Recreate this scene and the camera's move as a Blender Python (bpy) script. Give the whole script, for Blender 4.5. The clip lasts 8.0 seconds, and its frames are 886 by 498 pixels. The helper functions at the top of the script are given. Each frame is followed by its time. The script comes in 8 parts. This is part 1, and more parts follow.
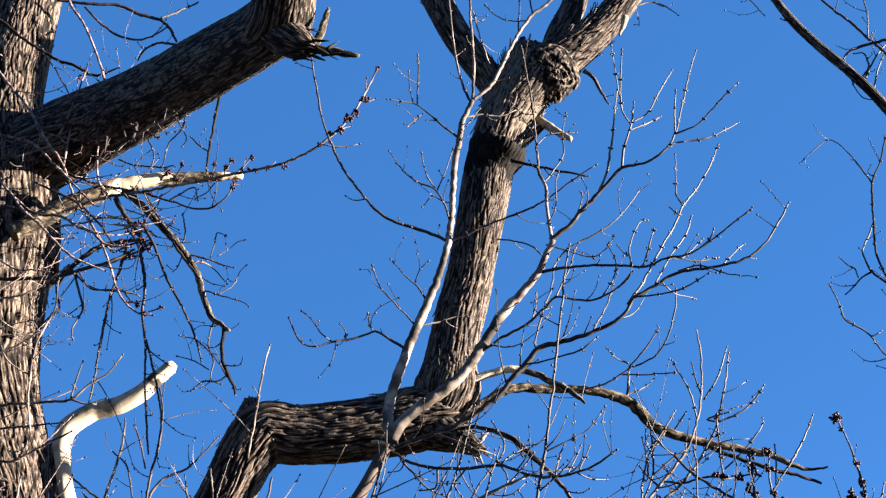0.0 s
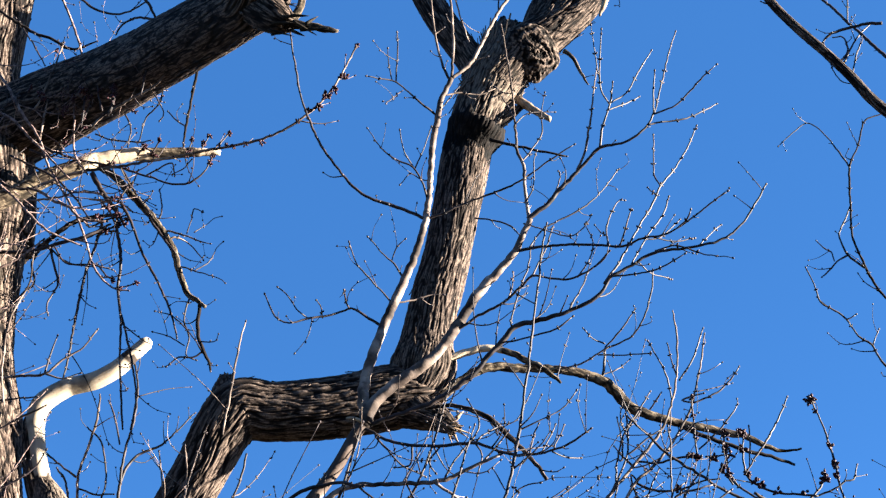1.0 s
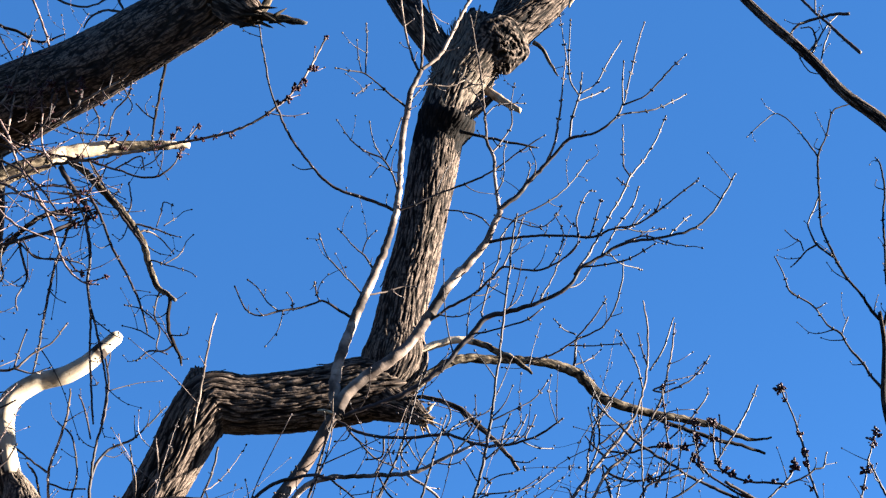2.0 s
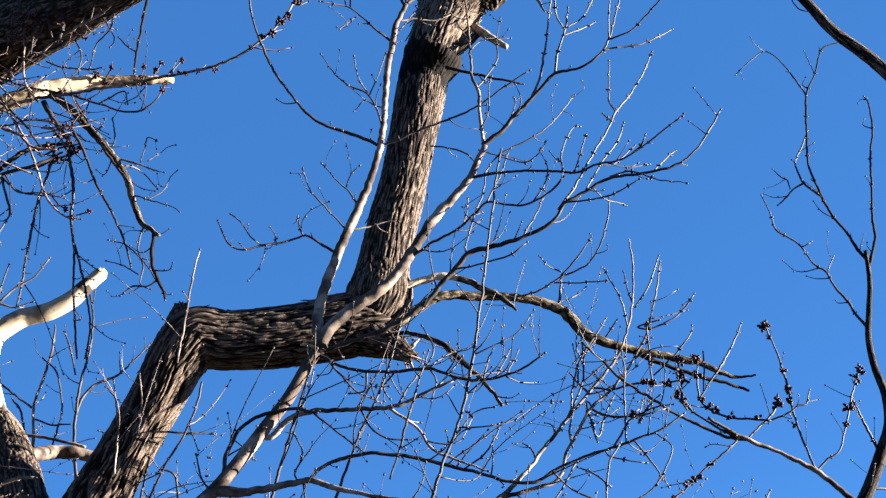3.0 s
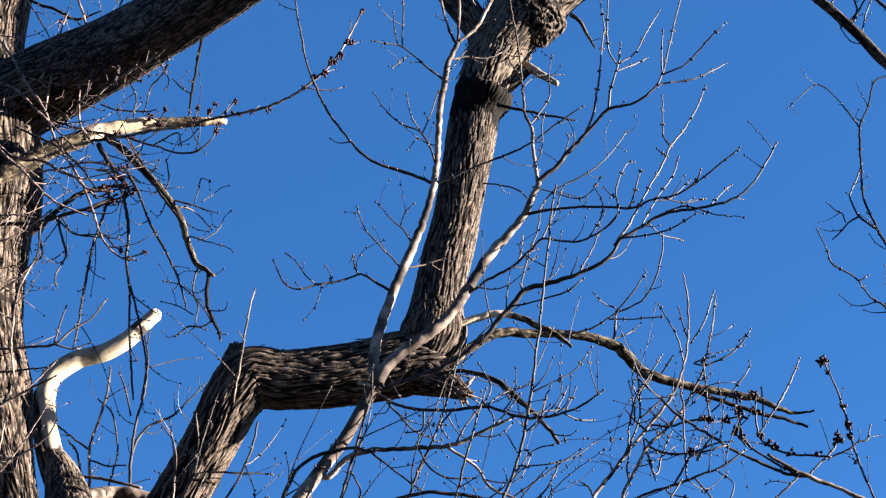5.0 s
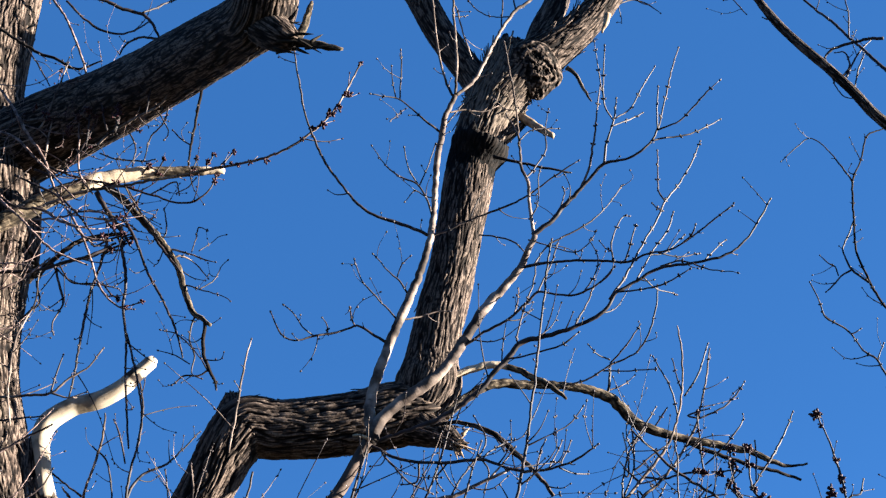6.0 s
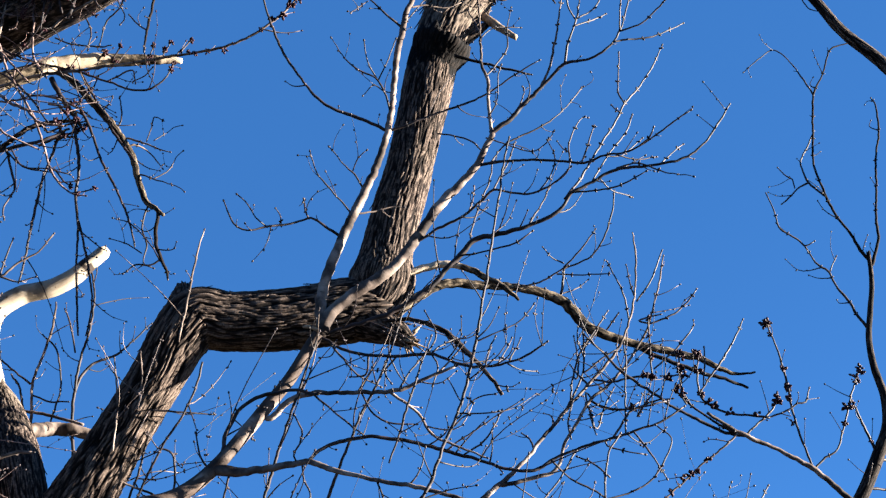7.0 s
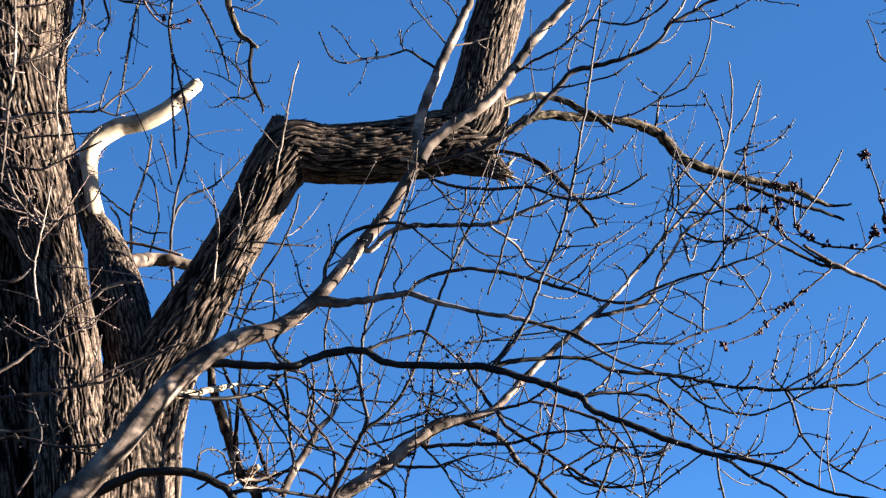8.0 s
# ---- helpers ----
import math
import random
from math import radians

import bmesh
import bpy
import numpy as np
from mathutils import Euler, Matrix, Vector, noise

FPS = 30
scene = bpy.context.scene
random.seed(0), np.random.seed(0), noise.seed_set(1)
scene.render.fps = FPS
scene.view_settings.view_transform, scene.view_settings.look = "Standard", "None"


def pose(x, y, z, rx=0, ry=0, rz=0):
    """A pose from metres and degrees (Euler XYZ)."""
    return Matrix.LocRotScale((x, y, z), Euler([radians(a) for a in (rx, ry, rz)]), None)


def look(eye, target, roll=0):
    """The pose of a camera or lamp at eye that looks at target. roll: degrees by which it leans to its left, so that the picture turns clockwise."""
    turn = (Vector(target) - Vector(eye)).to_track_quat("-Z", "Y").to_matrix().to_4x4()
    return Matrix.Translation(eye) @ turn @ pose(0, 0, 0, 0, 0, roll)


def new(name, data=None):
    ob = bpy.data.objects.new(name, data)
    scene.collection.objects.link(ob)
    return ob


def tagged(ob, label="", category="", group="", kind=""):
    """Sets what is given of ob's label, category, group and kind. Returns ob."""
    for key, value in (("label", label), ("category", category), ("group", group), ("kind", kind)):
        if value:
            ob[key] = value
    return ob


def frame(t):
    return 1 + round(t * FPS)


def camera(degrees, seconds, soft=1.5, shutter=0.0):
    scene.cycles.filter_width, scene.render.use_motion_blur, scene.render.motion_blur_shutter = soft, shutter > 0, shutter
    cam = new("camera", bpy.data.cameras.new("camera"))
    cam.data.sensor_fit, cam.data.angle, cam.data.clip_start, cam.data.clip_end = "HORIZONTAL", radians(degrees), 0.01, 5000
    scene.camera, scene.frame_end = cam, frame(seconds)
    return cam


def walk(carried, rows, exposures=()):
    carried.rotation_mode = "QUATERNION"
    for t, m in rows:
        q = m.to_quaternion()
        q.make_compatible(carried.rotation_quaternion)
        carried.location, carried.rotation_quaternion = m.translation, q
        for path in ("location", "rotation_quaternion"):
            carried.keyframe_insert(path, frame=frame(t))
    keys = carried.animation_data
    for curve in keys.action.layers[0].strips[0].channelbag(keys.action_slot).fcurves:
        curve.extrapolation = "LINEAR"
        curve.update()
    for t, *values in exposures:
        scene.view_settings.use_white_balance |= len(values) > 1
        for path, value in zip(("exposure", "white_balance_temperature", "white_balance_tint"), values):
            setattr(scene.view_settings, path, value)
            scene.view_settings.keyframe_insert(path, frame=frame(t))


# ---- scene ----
EXPOSURE = 3.34
cam = camera(34.0, 8.0, soft=1.3)
walk(cam, [
    (0, pose(-0.012, -0.008, 1.590, 120.87, 0.24, 1.07)),
    (0.2, pose(-0.020, -0.006, 1.592, 121.01, 0.12, 0.69)),
    (0.5, pose(-0.030, -0.006, 1.591, 120.96, 0.32, 0.08)),
    (1, pose(-0.002, 0.011, 1.574, 120.21, 0.12, 0.06)),
    (2.3, pose(0.006, 0.012, 1.571, 119.68, 1.14, -0.86)),
    (2.5, pose(0.009, 0.017, 1.571, 119.32, 1.24, -0.72)),
    (2.7, pose(0.022, 0.029, 1.559, 118.73, 1.00, -0.99)),
    (3, pose(0.042, 0.051, 1.542, 117.75, 0.94, -1.06)),
    (3.5, pose(0.029, 0.054, 1.552, 116.93, 0.92, -0.79)),
    (4, pose(-0.005, 0.061, 1.542, 117.41, 0.49, -0.40)),
    (4.2, pose(-0.002, 0.077, 1.530, 117.81, 0.66, -0.06)),
    (5.3, pose(-0.013, 0.043, 1.556, 119.85, 0.58, 0.79)),
    (5.5, pose(-0.023, 0.018, 1.561, 120.24, 0.52, 0.66)),
    (6, pose(-0.021, 0.007, 1.565, 120.93, 0.41, 0.26)),
    (6.5, pose(0.003, 0.031, 1.529, 121.33, -0.08, -0.04)),
    (6.7, pose(0.006, 0.045, 1.516, 120.35, -0.06, -0.32)),
    (6.8, pose(0.009, 0.053, 1.514, 119.28, -0.27, -0.74)),
    (7, pose(0.011, 0.072, 1.505, 117.62, -0.49, -1.94)),
    (7.2, pose(0.006, 0.065, 1.503, 115.33, -0.66, -2.19)),
    (7.3, pose(0.003, 0.064, 1.510, 114.14, -0.71, -2.26)),
    (7.5, pose(0.002, 0.058, 1.516, 112.42, -1.03, -2.36)),
    (7.6, pose(-0.013, 0.061, 1.518, 111.64, -1.10, -2.41)),
    (7.7, pose(-0.028, 0.061, 1.518, 111.16, -1.11, -2.36)),
    (7.8, pose(-0.044, 0.064, 1.519, 110.87, -1.09, -1.91)),
    (7.9, pose(-0.060, 0.065, 1.519, 110.85, -1.11, -0.80)),
    (8, pose(-0.077, 0.064, 1.519, 110.79, -1.64, 0.79)),
], exposures=[(0.0, EXPOSURE + 0.2, 6500, 10), (1.0, EXPOSURE + 0.24, 6500, 10), (2.5, EXPOSURE + 0.24, 6500, 10), (3.0, EXPOSURE + 0.17, 6500, 10), (3.5, EXPOSURE + 0.08, 6450, 10), (4.0, EXPOSURE, 6400, 10),
                (5.5, EXPOSURE - 0.07, 6300, 10), (6.0, EXPOSURE - 0.08, 6300, 10), (7.0, EXPOSURE, 6350, 10), (7.5, EXPOSURE + 0.02, 6550, 10), (8.0, EXPOSURE + 0.05, 6650, 10)])

# ---- light: clear winter sky, low sun from the right ----
TO_SUN = Vector((0.95, 0.03, 0.19)).normalized()
world = bpy.data.worlds.new("sky")
scene.world = world
world.use_nodes = True
wn = world.node_tree.nodes
sky = wn.new("ShaderNodeTexSky")
sky.sky_type = "NISHITA"
sky.sun_disc = False
sky.sun_elevation = math.asin(TO_SUN.z)
sky.sun_rotation = math.atan2(TO_SUN.x, TO_SUN.y)
sky.altitude = 1200
sky.air_density, sky.dust_density, sky.ozone_density = 0.75, 0.0, 3.0
# the clear sky keeps its deep blue low down: look it up a little higher than the true direction
up = wn.new("ShaderNodeMapping")
up.vector_type = "VECTOR"
up.inputs["Scale"].default_value = (1, 1, 3.4)
world.node_tree.links.new(wn.new("ShaderNodeTexCoord").outputs["Generated"], up.inputs[0])
unit = wn.new("ShaderNodeVectorMath")
unit.operation = "NORMALIZE"
world.node_tree.links.new(up.outputs[0], unit.inputs[0])
world.node_tree.links.new(unit.outputs[0], sky.inputs[0])
vivid = wn.new("ShaderNodeHueSaturation")
vivid.inputs["Hue"].default_value, vivid.inputs["Saturation"].default_value = 0.5015, 1.14
world.node_tree.links.new(sky.outputs[0], vivid.inputs["Color"])
world.node_tree.links.new(vivid.outputs[0], wn["Background"].inputs[0])
wn["Background"].inputs[1].default_value = 0.052
sun_data = bpy.data.lights.new("sun", "SUN")
sun_data.energy, sun_data.angle, sun_data.color = 5.0, radians(0.5), (1.0, 0.89, 0.76)
sun = new("sun", sun_data)
sun.matrix_world = look(TO_SUN * 30, (0, 0, 0))


# ---- materials ----
def ramp(nodes, links, source, stops):
    r = nodes.new("ShaderNodeValToRGB")
    el = r.color_ramp.elements
    while len(el) < len(stops):
        el.new(0.5)
    for e, (at, col) in zip(el, stops):
        e.position, e.color = at, (*col, 1)
    links.new(source, r.inputs[0])
    return r.outputs[0]


def mixed(nodes, links, fac, a, b, mode="MIX"):
    m = nodes.new("ShaderNodeMix")
    m.data_type, m.blend_type = "RGBA", mode
    for i, v in ((0, fac), (6, a), (7, b)):
        if isinstance(v, (int, float)):
            m.inputs[i].default_value = v
        elif isinstance(v, tuple):
            m.inputs[i].default_value = (*v, 1)
        else:
            links.new(v, m.inputs[i])
    return m.outputs[2]


def noise_at(nodes, links, coord, scale, detail=4.0, stretch=(1, 1, 1)):
    mp = nodes.new("ShaderNodeMapping")
    mp.inputs["Scale"].default_value = stretch
    links.new(coord, mp.inputs[0])
    n = nodes.new("ShaderNodeTexNoise")
    n.inputs["Scale"].default_value, n.inputs["Detail"].default_value = scale, detail
    links.new(mp.outputs[0], n.inputs["Vector"])
    return n.outputs[0]


def material(name, rough):
    m = bpy.data.materials.new(name)
    m.use_nodes = True
    n, l = m.node_tree.nodes, m.node_tree.links
    b = n["Principled BSDF"]
    b.inputs["Roughness"].default_value = rough
    b.inputs["Specular IOR Level"].default_value = 0.12
    return m, n, l, b


def bumped(n, l, b, height, strength, distance):
    bp = n.new("ShaderNodeBump")
    bp.inputs["Strength"].default_value, bp.inputs["Distance"].default_value = strength, distance
    l.new(height, bp.inputs["Height"])
    l.new(bp.outputs[0], b.inputs["Normal"])


def bark_material(name, low, mid, high, bare=None):
    """Furrowed bark: grain runs along the limb (uv in metres), ridge tops weather paler, furrow shade is painted in by
    height.
    """
    m, n, l, b = material(name, 0.92)
    uv, geo = n.new("ShaderNodeUVMap").outputs[0], n.new("ShaderNodeNewGeometry").outputs[0]
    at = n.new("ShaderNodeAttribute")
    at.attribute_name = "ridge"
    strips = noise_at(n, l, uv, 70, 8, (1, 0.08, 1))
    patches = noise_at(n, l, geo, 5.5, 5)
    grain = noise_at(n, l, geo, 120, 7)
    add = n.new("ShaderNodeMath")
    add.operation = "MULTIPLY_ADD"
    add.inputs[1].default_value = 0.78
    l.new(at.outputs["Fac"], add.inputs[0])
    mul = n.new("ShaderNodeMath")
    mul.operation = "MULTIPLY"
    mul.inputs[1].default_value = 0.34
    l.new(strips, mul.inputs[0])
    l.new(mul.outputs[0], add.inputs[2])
    # tone follows ridge height: shade in the furrows is painted into the colour
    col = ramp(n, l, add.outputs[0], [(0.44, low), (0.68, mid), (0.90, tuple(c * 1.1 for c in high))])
    moss = ramp(n, l, patches, [(0.52, (0, 0, 0)), (0.72, (1, 1, 1))])
    mw = n.new("ShaderNodeMath")
    mw.operation = "MULTIPLY"
    mw.inputs[1].default_value = 0.11
    l.new(moss, mw.inputs[0])
    col = mixed(n, l, mw.outputs[0], col, (0.085, 0.075, 0.052))
    crack = ramp(n, l, noise_at(n, l, uv, 120, 6, (1, 0.07, 1)), [(0.42, (0.25, 0.22, 0.21)), (0.50, (1, 1, 1))])
    col = mixed(n, l, 1.0, col, crack, "MULTIPLY")
    tint = ramp(n, l, grain, [(0.32, (0.45, 0.42, 0.40)), (0.62, (1.25, 1.22, 1.18))])
    col = mixed(n, l, 1.0, col, tint, "MULTIPLY")
    worn_or_shade = n.new("ShaderNodeAttribute")
    worn_or_shade.attribute_name = "worn"
    ws = n.new("ShaderNodeMath")
    ws.operation = "MULTIPLY"
    ws.inputs[1].default_value = 0.38
    l.new(worn_or_shade.outputs["Fac"], ws.inputs[0])
    # worn bark gets the same painted furrow shade, only paler
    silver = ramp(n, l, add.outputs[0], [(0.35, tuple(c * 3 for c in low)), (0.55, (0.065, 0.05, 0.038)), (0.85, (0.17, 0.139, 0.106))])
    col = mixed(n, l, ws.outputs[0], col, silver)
    # pale open wood on dead bark; on furrowed bark a black, painted shade
    if bare:
        marked_span = n.new("ShaderNodeAttribute")
        marked_span.attribute_name = "bare"
        span_tone = ramp(n, l, strips, [(0.3, tuple(c * 0.8 for c in bare)), (0.7, bare)])
        col = mixed(n, l, marked_span.outputs["Fac"], col, span_tone)
    l.new(col, b.inputs["Base Color"])
    both = n.new("ShaderNodeMath")
    both.operation = "MULTIPLY_ADD"
    both.inputs[1].default_value = 0.6
    l.new(noise_at(n, l, uv, 260, 4, (1, 0.3, 1)), both.inputs[0])
    l.new(strips, both.inputs[2])
    bumped(n, l, b, both.outputs[0], 0.6, 0.004)
    return m


def skin_material(name, low, high, rough=0.75, scale=25, bump=0.15, ring=0.52, stain=0.0, gloss=0.12, remains=None, worn_or_shade=None):
    """Thin smooth bark of young branches: mottled, with cross marks."""
    m, n, l, b = material(name, rough)
    b.inputs["Specular IOR Level"].default_value = gloss
    uv, geo = n.new("ShaderNodeUVMap").outputs[0], n.new("ShaderNodeNewGeometry").outputs[0]
    blotch = noise_at(n, l, geo, scale, 6)
    rings = noise_at(n, l, uv, 110, 3, (0.25, 1, 1))
    col = ramp(n, l, blotch, [(0.30, tuple(c * 0.35 for c in low)), (0.44, low), (0.68, high)])
    dark = ramp(n, l, rings, [(0.28, (ring, ring, ring)), (0.42, (1, 1, 1))])
    col = mixed(n, l, 1.0, col, dark, "MULTIPLY")
    if stain:
        k = 1 - stain
        soot = ramp(n, l, noise_at(n, l, geo, 5.5, 5), [(0.44, (1, 1, 1)), (0.60, (k, k * 0.97, k * 0.95))])
        col = mixed(n, l, 1.0, col, soot, "MULTIPLY")
    # darker brown stretches: shade along the branch is put into the bark colour
    if worn_or_shade:
        brown = n.new("ShaderNodeAttribute")
        brown.attribute_name = "bare"
        part_of = n.new("ShaderNodeMath")
        part_of.operation = "MULTIPLY"
        part_of.inputs[1].default_value = 0.85
        l.new(brown.outputs["Fac"], part_of.inputs[0])
        shade_brown = ramp(n, l, noise_at(n, l, uv, 40, 6, (1, 0.25, 1)), [(0.35, tuple(c * 0.4 for c in worn_or_shade)), (0.65, worn_or_shade)])
        col = mixed(n, l, part_of.outputs[0], col, shade_brown)
    if remains:
        left = n.new("ShaderNodeAttribute")
        left.attribute_name = "bare"
        col = mixed(n, l, left.outputs["Fac"], col, remains)
        spots = ramp(n, l, noise_at(n, l, geo, 26, 2), [(0.70, (1, 1, 1)), (0.74, (0.35, 0.27, 0.2))])
        grey = ramp(n, l, noise_at(n, l, uv, 20, 6, (1, 0.2, 1)), [(0.3, (0.72, 0.70, 0.68)), (0.55, (1, 1, 1))])
        col = mixed(n, l, 1.0, mixed(n, l, 1.0, col, spots, "MULTIPLY"), grey, "MULTIPLY")
    l.new(col, b.inputs["Base Color"])
    bumped(n, l, b, rings, bump, 0.003)
    return m


BARK = {
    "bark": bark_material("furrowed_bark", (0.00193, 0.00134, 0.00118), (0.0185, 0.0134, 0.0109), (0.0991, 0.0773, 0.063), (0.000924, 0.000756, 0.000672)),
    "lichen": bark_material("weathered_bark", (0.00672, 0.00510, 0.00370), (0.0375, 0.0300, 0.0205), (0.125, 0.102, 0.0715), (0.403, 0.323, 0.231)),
    "smooth": skin_material("smooth_grey_bark", (0.084, 0.063, 0.0521), (0.286, 0.227, 0.186), 0.75, 14, 0.3, 0.45, 0.72, worn_or_shade=(0.058, 0.040, 0.031)),
    "twig": skin_material("brown_twig_bark", (0.0081, 0.00567, 0.00567), (0.0351, 0.0243, 0.0236), 0.6, gloss=0.22),
    "shoot": skin_material("shoot_bark", (0.0115, 0.0083, 0.0087), (0.052, 0.0385, 0.0395), 0.58, gloss=0.25),
    "dark": skin_material("dark_branch_bark", (0.00252, 0.00185, 0.00176), (0.00924, 0.00672, 0.0063), 0.6, gloss=0.2),
    "vine": skin_material("pale_pinkish_bark", (0.0714, 0.0487, 0.0437), (0.252, 0.181, 0.16), 0.7, 40, 0.2, 0.6),
    "bare": skin_material("bleached_wood", (0.324, 0.27, 0.203), (0.405, 0.351, 0.27), 0.7, 9, 0.05, 0.9, remains=(0.0315, 0.0234, 0.0189)),
    "wood": skin_material("split_wood", (0.185, 0.126, 0.079), (0.286, 0.227, 0.151), 0.8, 30, 0.3),
    "bud": skin_material("red_bud_scale", (0.0126, 0.0042, 0.00571), (0.042, 0.0126, 0.0168), 0.5, 120),
}
BARK["sapling"] = bark_material("dark_sapling_bark", (0.00126, 0.000924, 0.00084), (0.00756, 0.00563, 0.0047), (0.0437, 0.0336, 0.0277))
BARK["wound"] = bark_material("black_wound_bark", (0.0004, 0.0003, 0.0003), (0.0020, 0.0015, 0.0013), (0.0110, 0.0080, 0.0065))
BUD_SCALE = BARK["bud"]
BARK["bud"] = BARK["twig"]
BARK["shoot_pale"] = skin_material("pale_shoot_bark", (0.0525, 0.0405, 0.036), (0.15, 0.12, 0.108), 0.6)
BARK["vine_bud"] = BARK["vine"]
BARK["pale_bud"] = BARK["bud_pale"] = BARK["smooth"]


def ground_material():
    m, n, l, b = material("leaf_litter", 1.0)
    geo = n.new("ShaderNodeNewGeometry").outputs[0]
    col = ramp(n, l, noise_at(n, l, geo, 0.6, 8), [(0.35, (0.016, 0.013, 0.009)), (0.65, (0.040, 0.033, 0.022))])
    col = mixed(n, l, 1.0, col, ramp(n, l, noise_at(n, l, geo, 14, 6), [(0.3, (0.6, 0.6, 0.6)), (0.7, (1.1, 1.1, 1.0))]), "MULTIPLY")
    l.new(col, b.inputs["Base Color"])
    return m


# ---- noise on arrays ----
PERM = np.random.RandomState(7).permutation(256)
GRAD = np.random.RandomState(8).normal(size=(256, 3))
GRAD /= np.linalg.norm(GRAD, axis=1)[:, None]


def perlin(p):
    i = np.floor(p).astype(int)
    u = p - i
    w = u * u * u * (u * (u * 6 - 15) + 10)
    total = 0
    for dx in (0, 1):
        for dy in (0, 1):
            for dz in (0, 1):
                h = PERM[(PERM[(PERM[(i[..., 0] + dx) & 255] + i[..., 1] + dy) & 255] + i[..., 2] + dz) & 255]
                g = (GRAD[h] * (u - (dx, dy, dz))).sum(-1)
                k = (w[..., 0] if dx else 1 - w[..., 0]) * (w[..., 1] if dy else 1 - w[..., 1]) * (w[..., 2] if dz else 1 - w[..., 2])
                total = total + g * k
    return total * 1.6


# ---- branches ----
def spline(points, step):
    """Catmull-Rom through x, y, z, radius; rows at about even steps."""
    p = np.array(points, float)
    p = np.vstack([2 * p[0] - p[1], p, 2 * p[-1] - p[-2]])
    rows = []
    for i in range(1, len(p) - 2):
        a, b, c, d = p[i - 1:i + 3]
        n = max(2, int(np.linalg.norm(c[:3] - b[:3]) / step))
        t = np.linspace(0, 1, n, endpoint=False)[:, None]
        rows.append(0.5 * (2 * b + (c - a) * t + (2 * a - 5 * b + 4 * c - d) * t ** 2 + (3 * b - a - 3 * c + d) * t ** 3))
    rows = np.vstack(rows + [p[-2:-1]])
    rows[:, 3] = np.maximum(rows[:, 3], 0.0008)
    return rows


def frames_along(axis):
    """Two cross directions at each row, carried along without twist."""
    tan = np.gradient(axis, axis=0)
    tan /= np.linalg.norm(tan, axis=1)[:, None]
    n = np.cross(tan[0], (0.3, 0.9, 0.2))
    side = np.zeros_like(axis)
    for i, t in enumerate(tan):
        n = n - t * (n @ t)
        n /= np.linalg.norm(n)
        side[i] = n
    return tan, side, np.cross(tan, side)


def kinked(rows, seed):
    """Small bends from bud to bud along a thin branch."""
    s = np.concatenate([[0], np.cumsum(np.linalg.norm(np.diff(rows[:, :3], axis=0), axis=1))])
    tan, a, b = frames_along(rows[:, :3])
    size = np.minimum(0.0055, rows[:, 3] * 0.6 + 0.0014) * np.clip(s / 0.06, 0, 1)
    for way, o in ((a, 0.0), (b, 40.0)):
        q = np.stack([s / 0.055, 0 * s + seed, 0 * s + o], -1)
        u = np.stack([s / 0.16, 0 * s + seed, 0 * s + o + 9.5], -1)
        rows[:, :3] += way * (size * (1.6 * np.abs(perlin(q)) - 0.4 + 1.1 * perlin(u)))[:, None]
    return rows


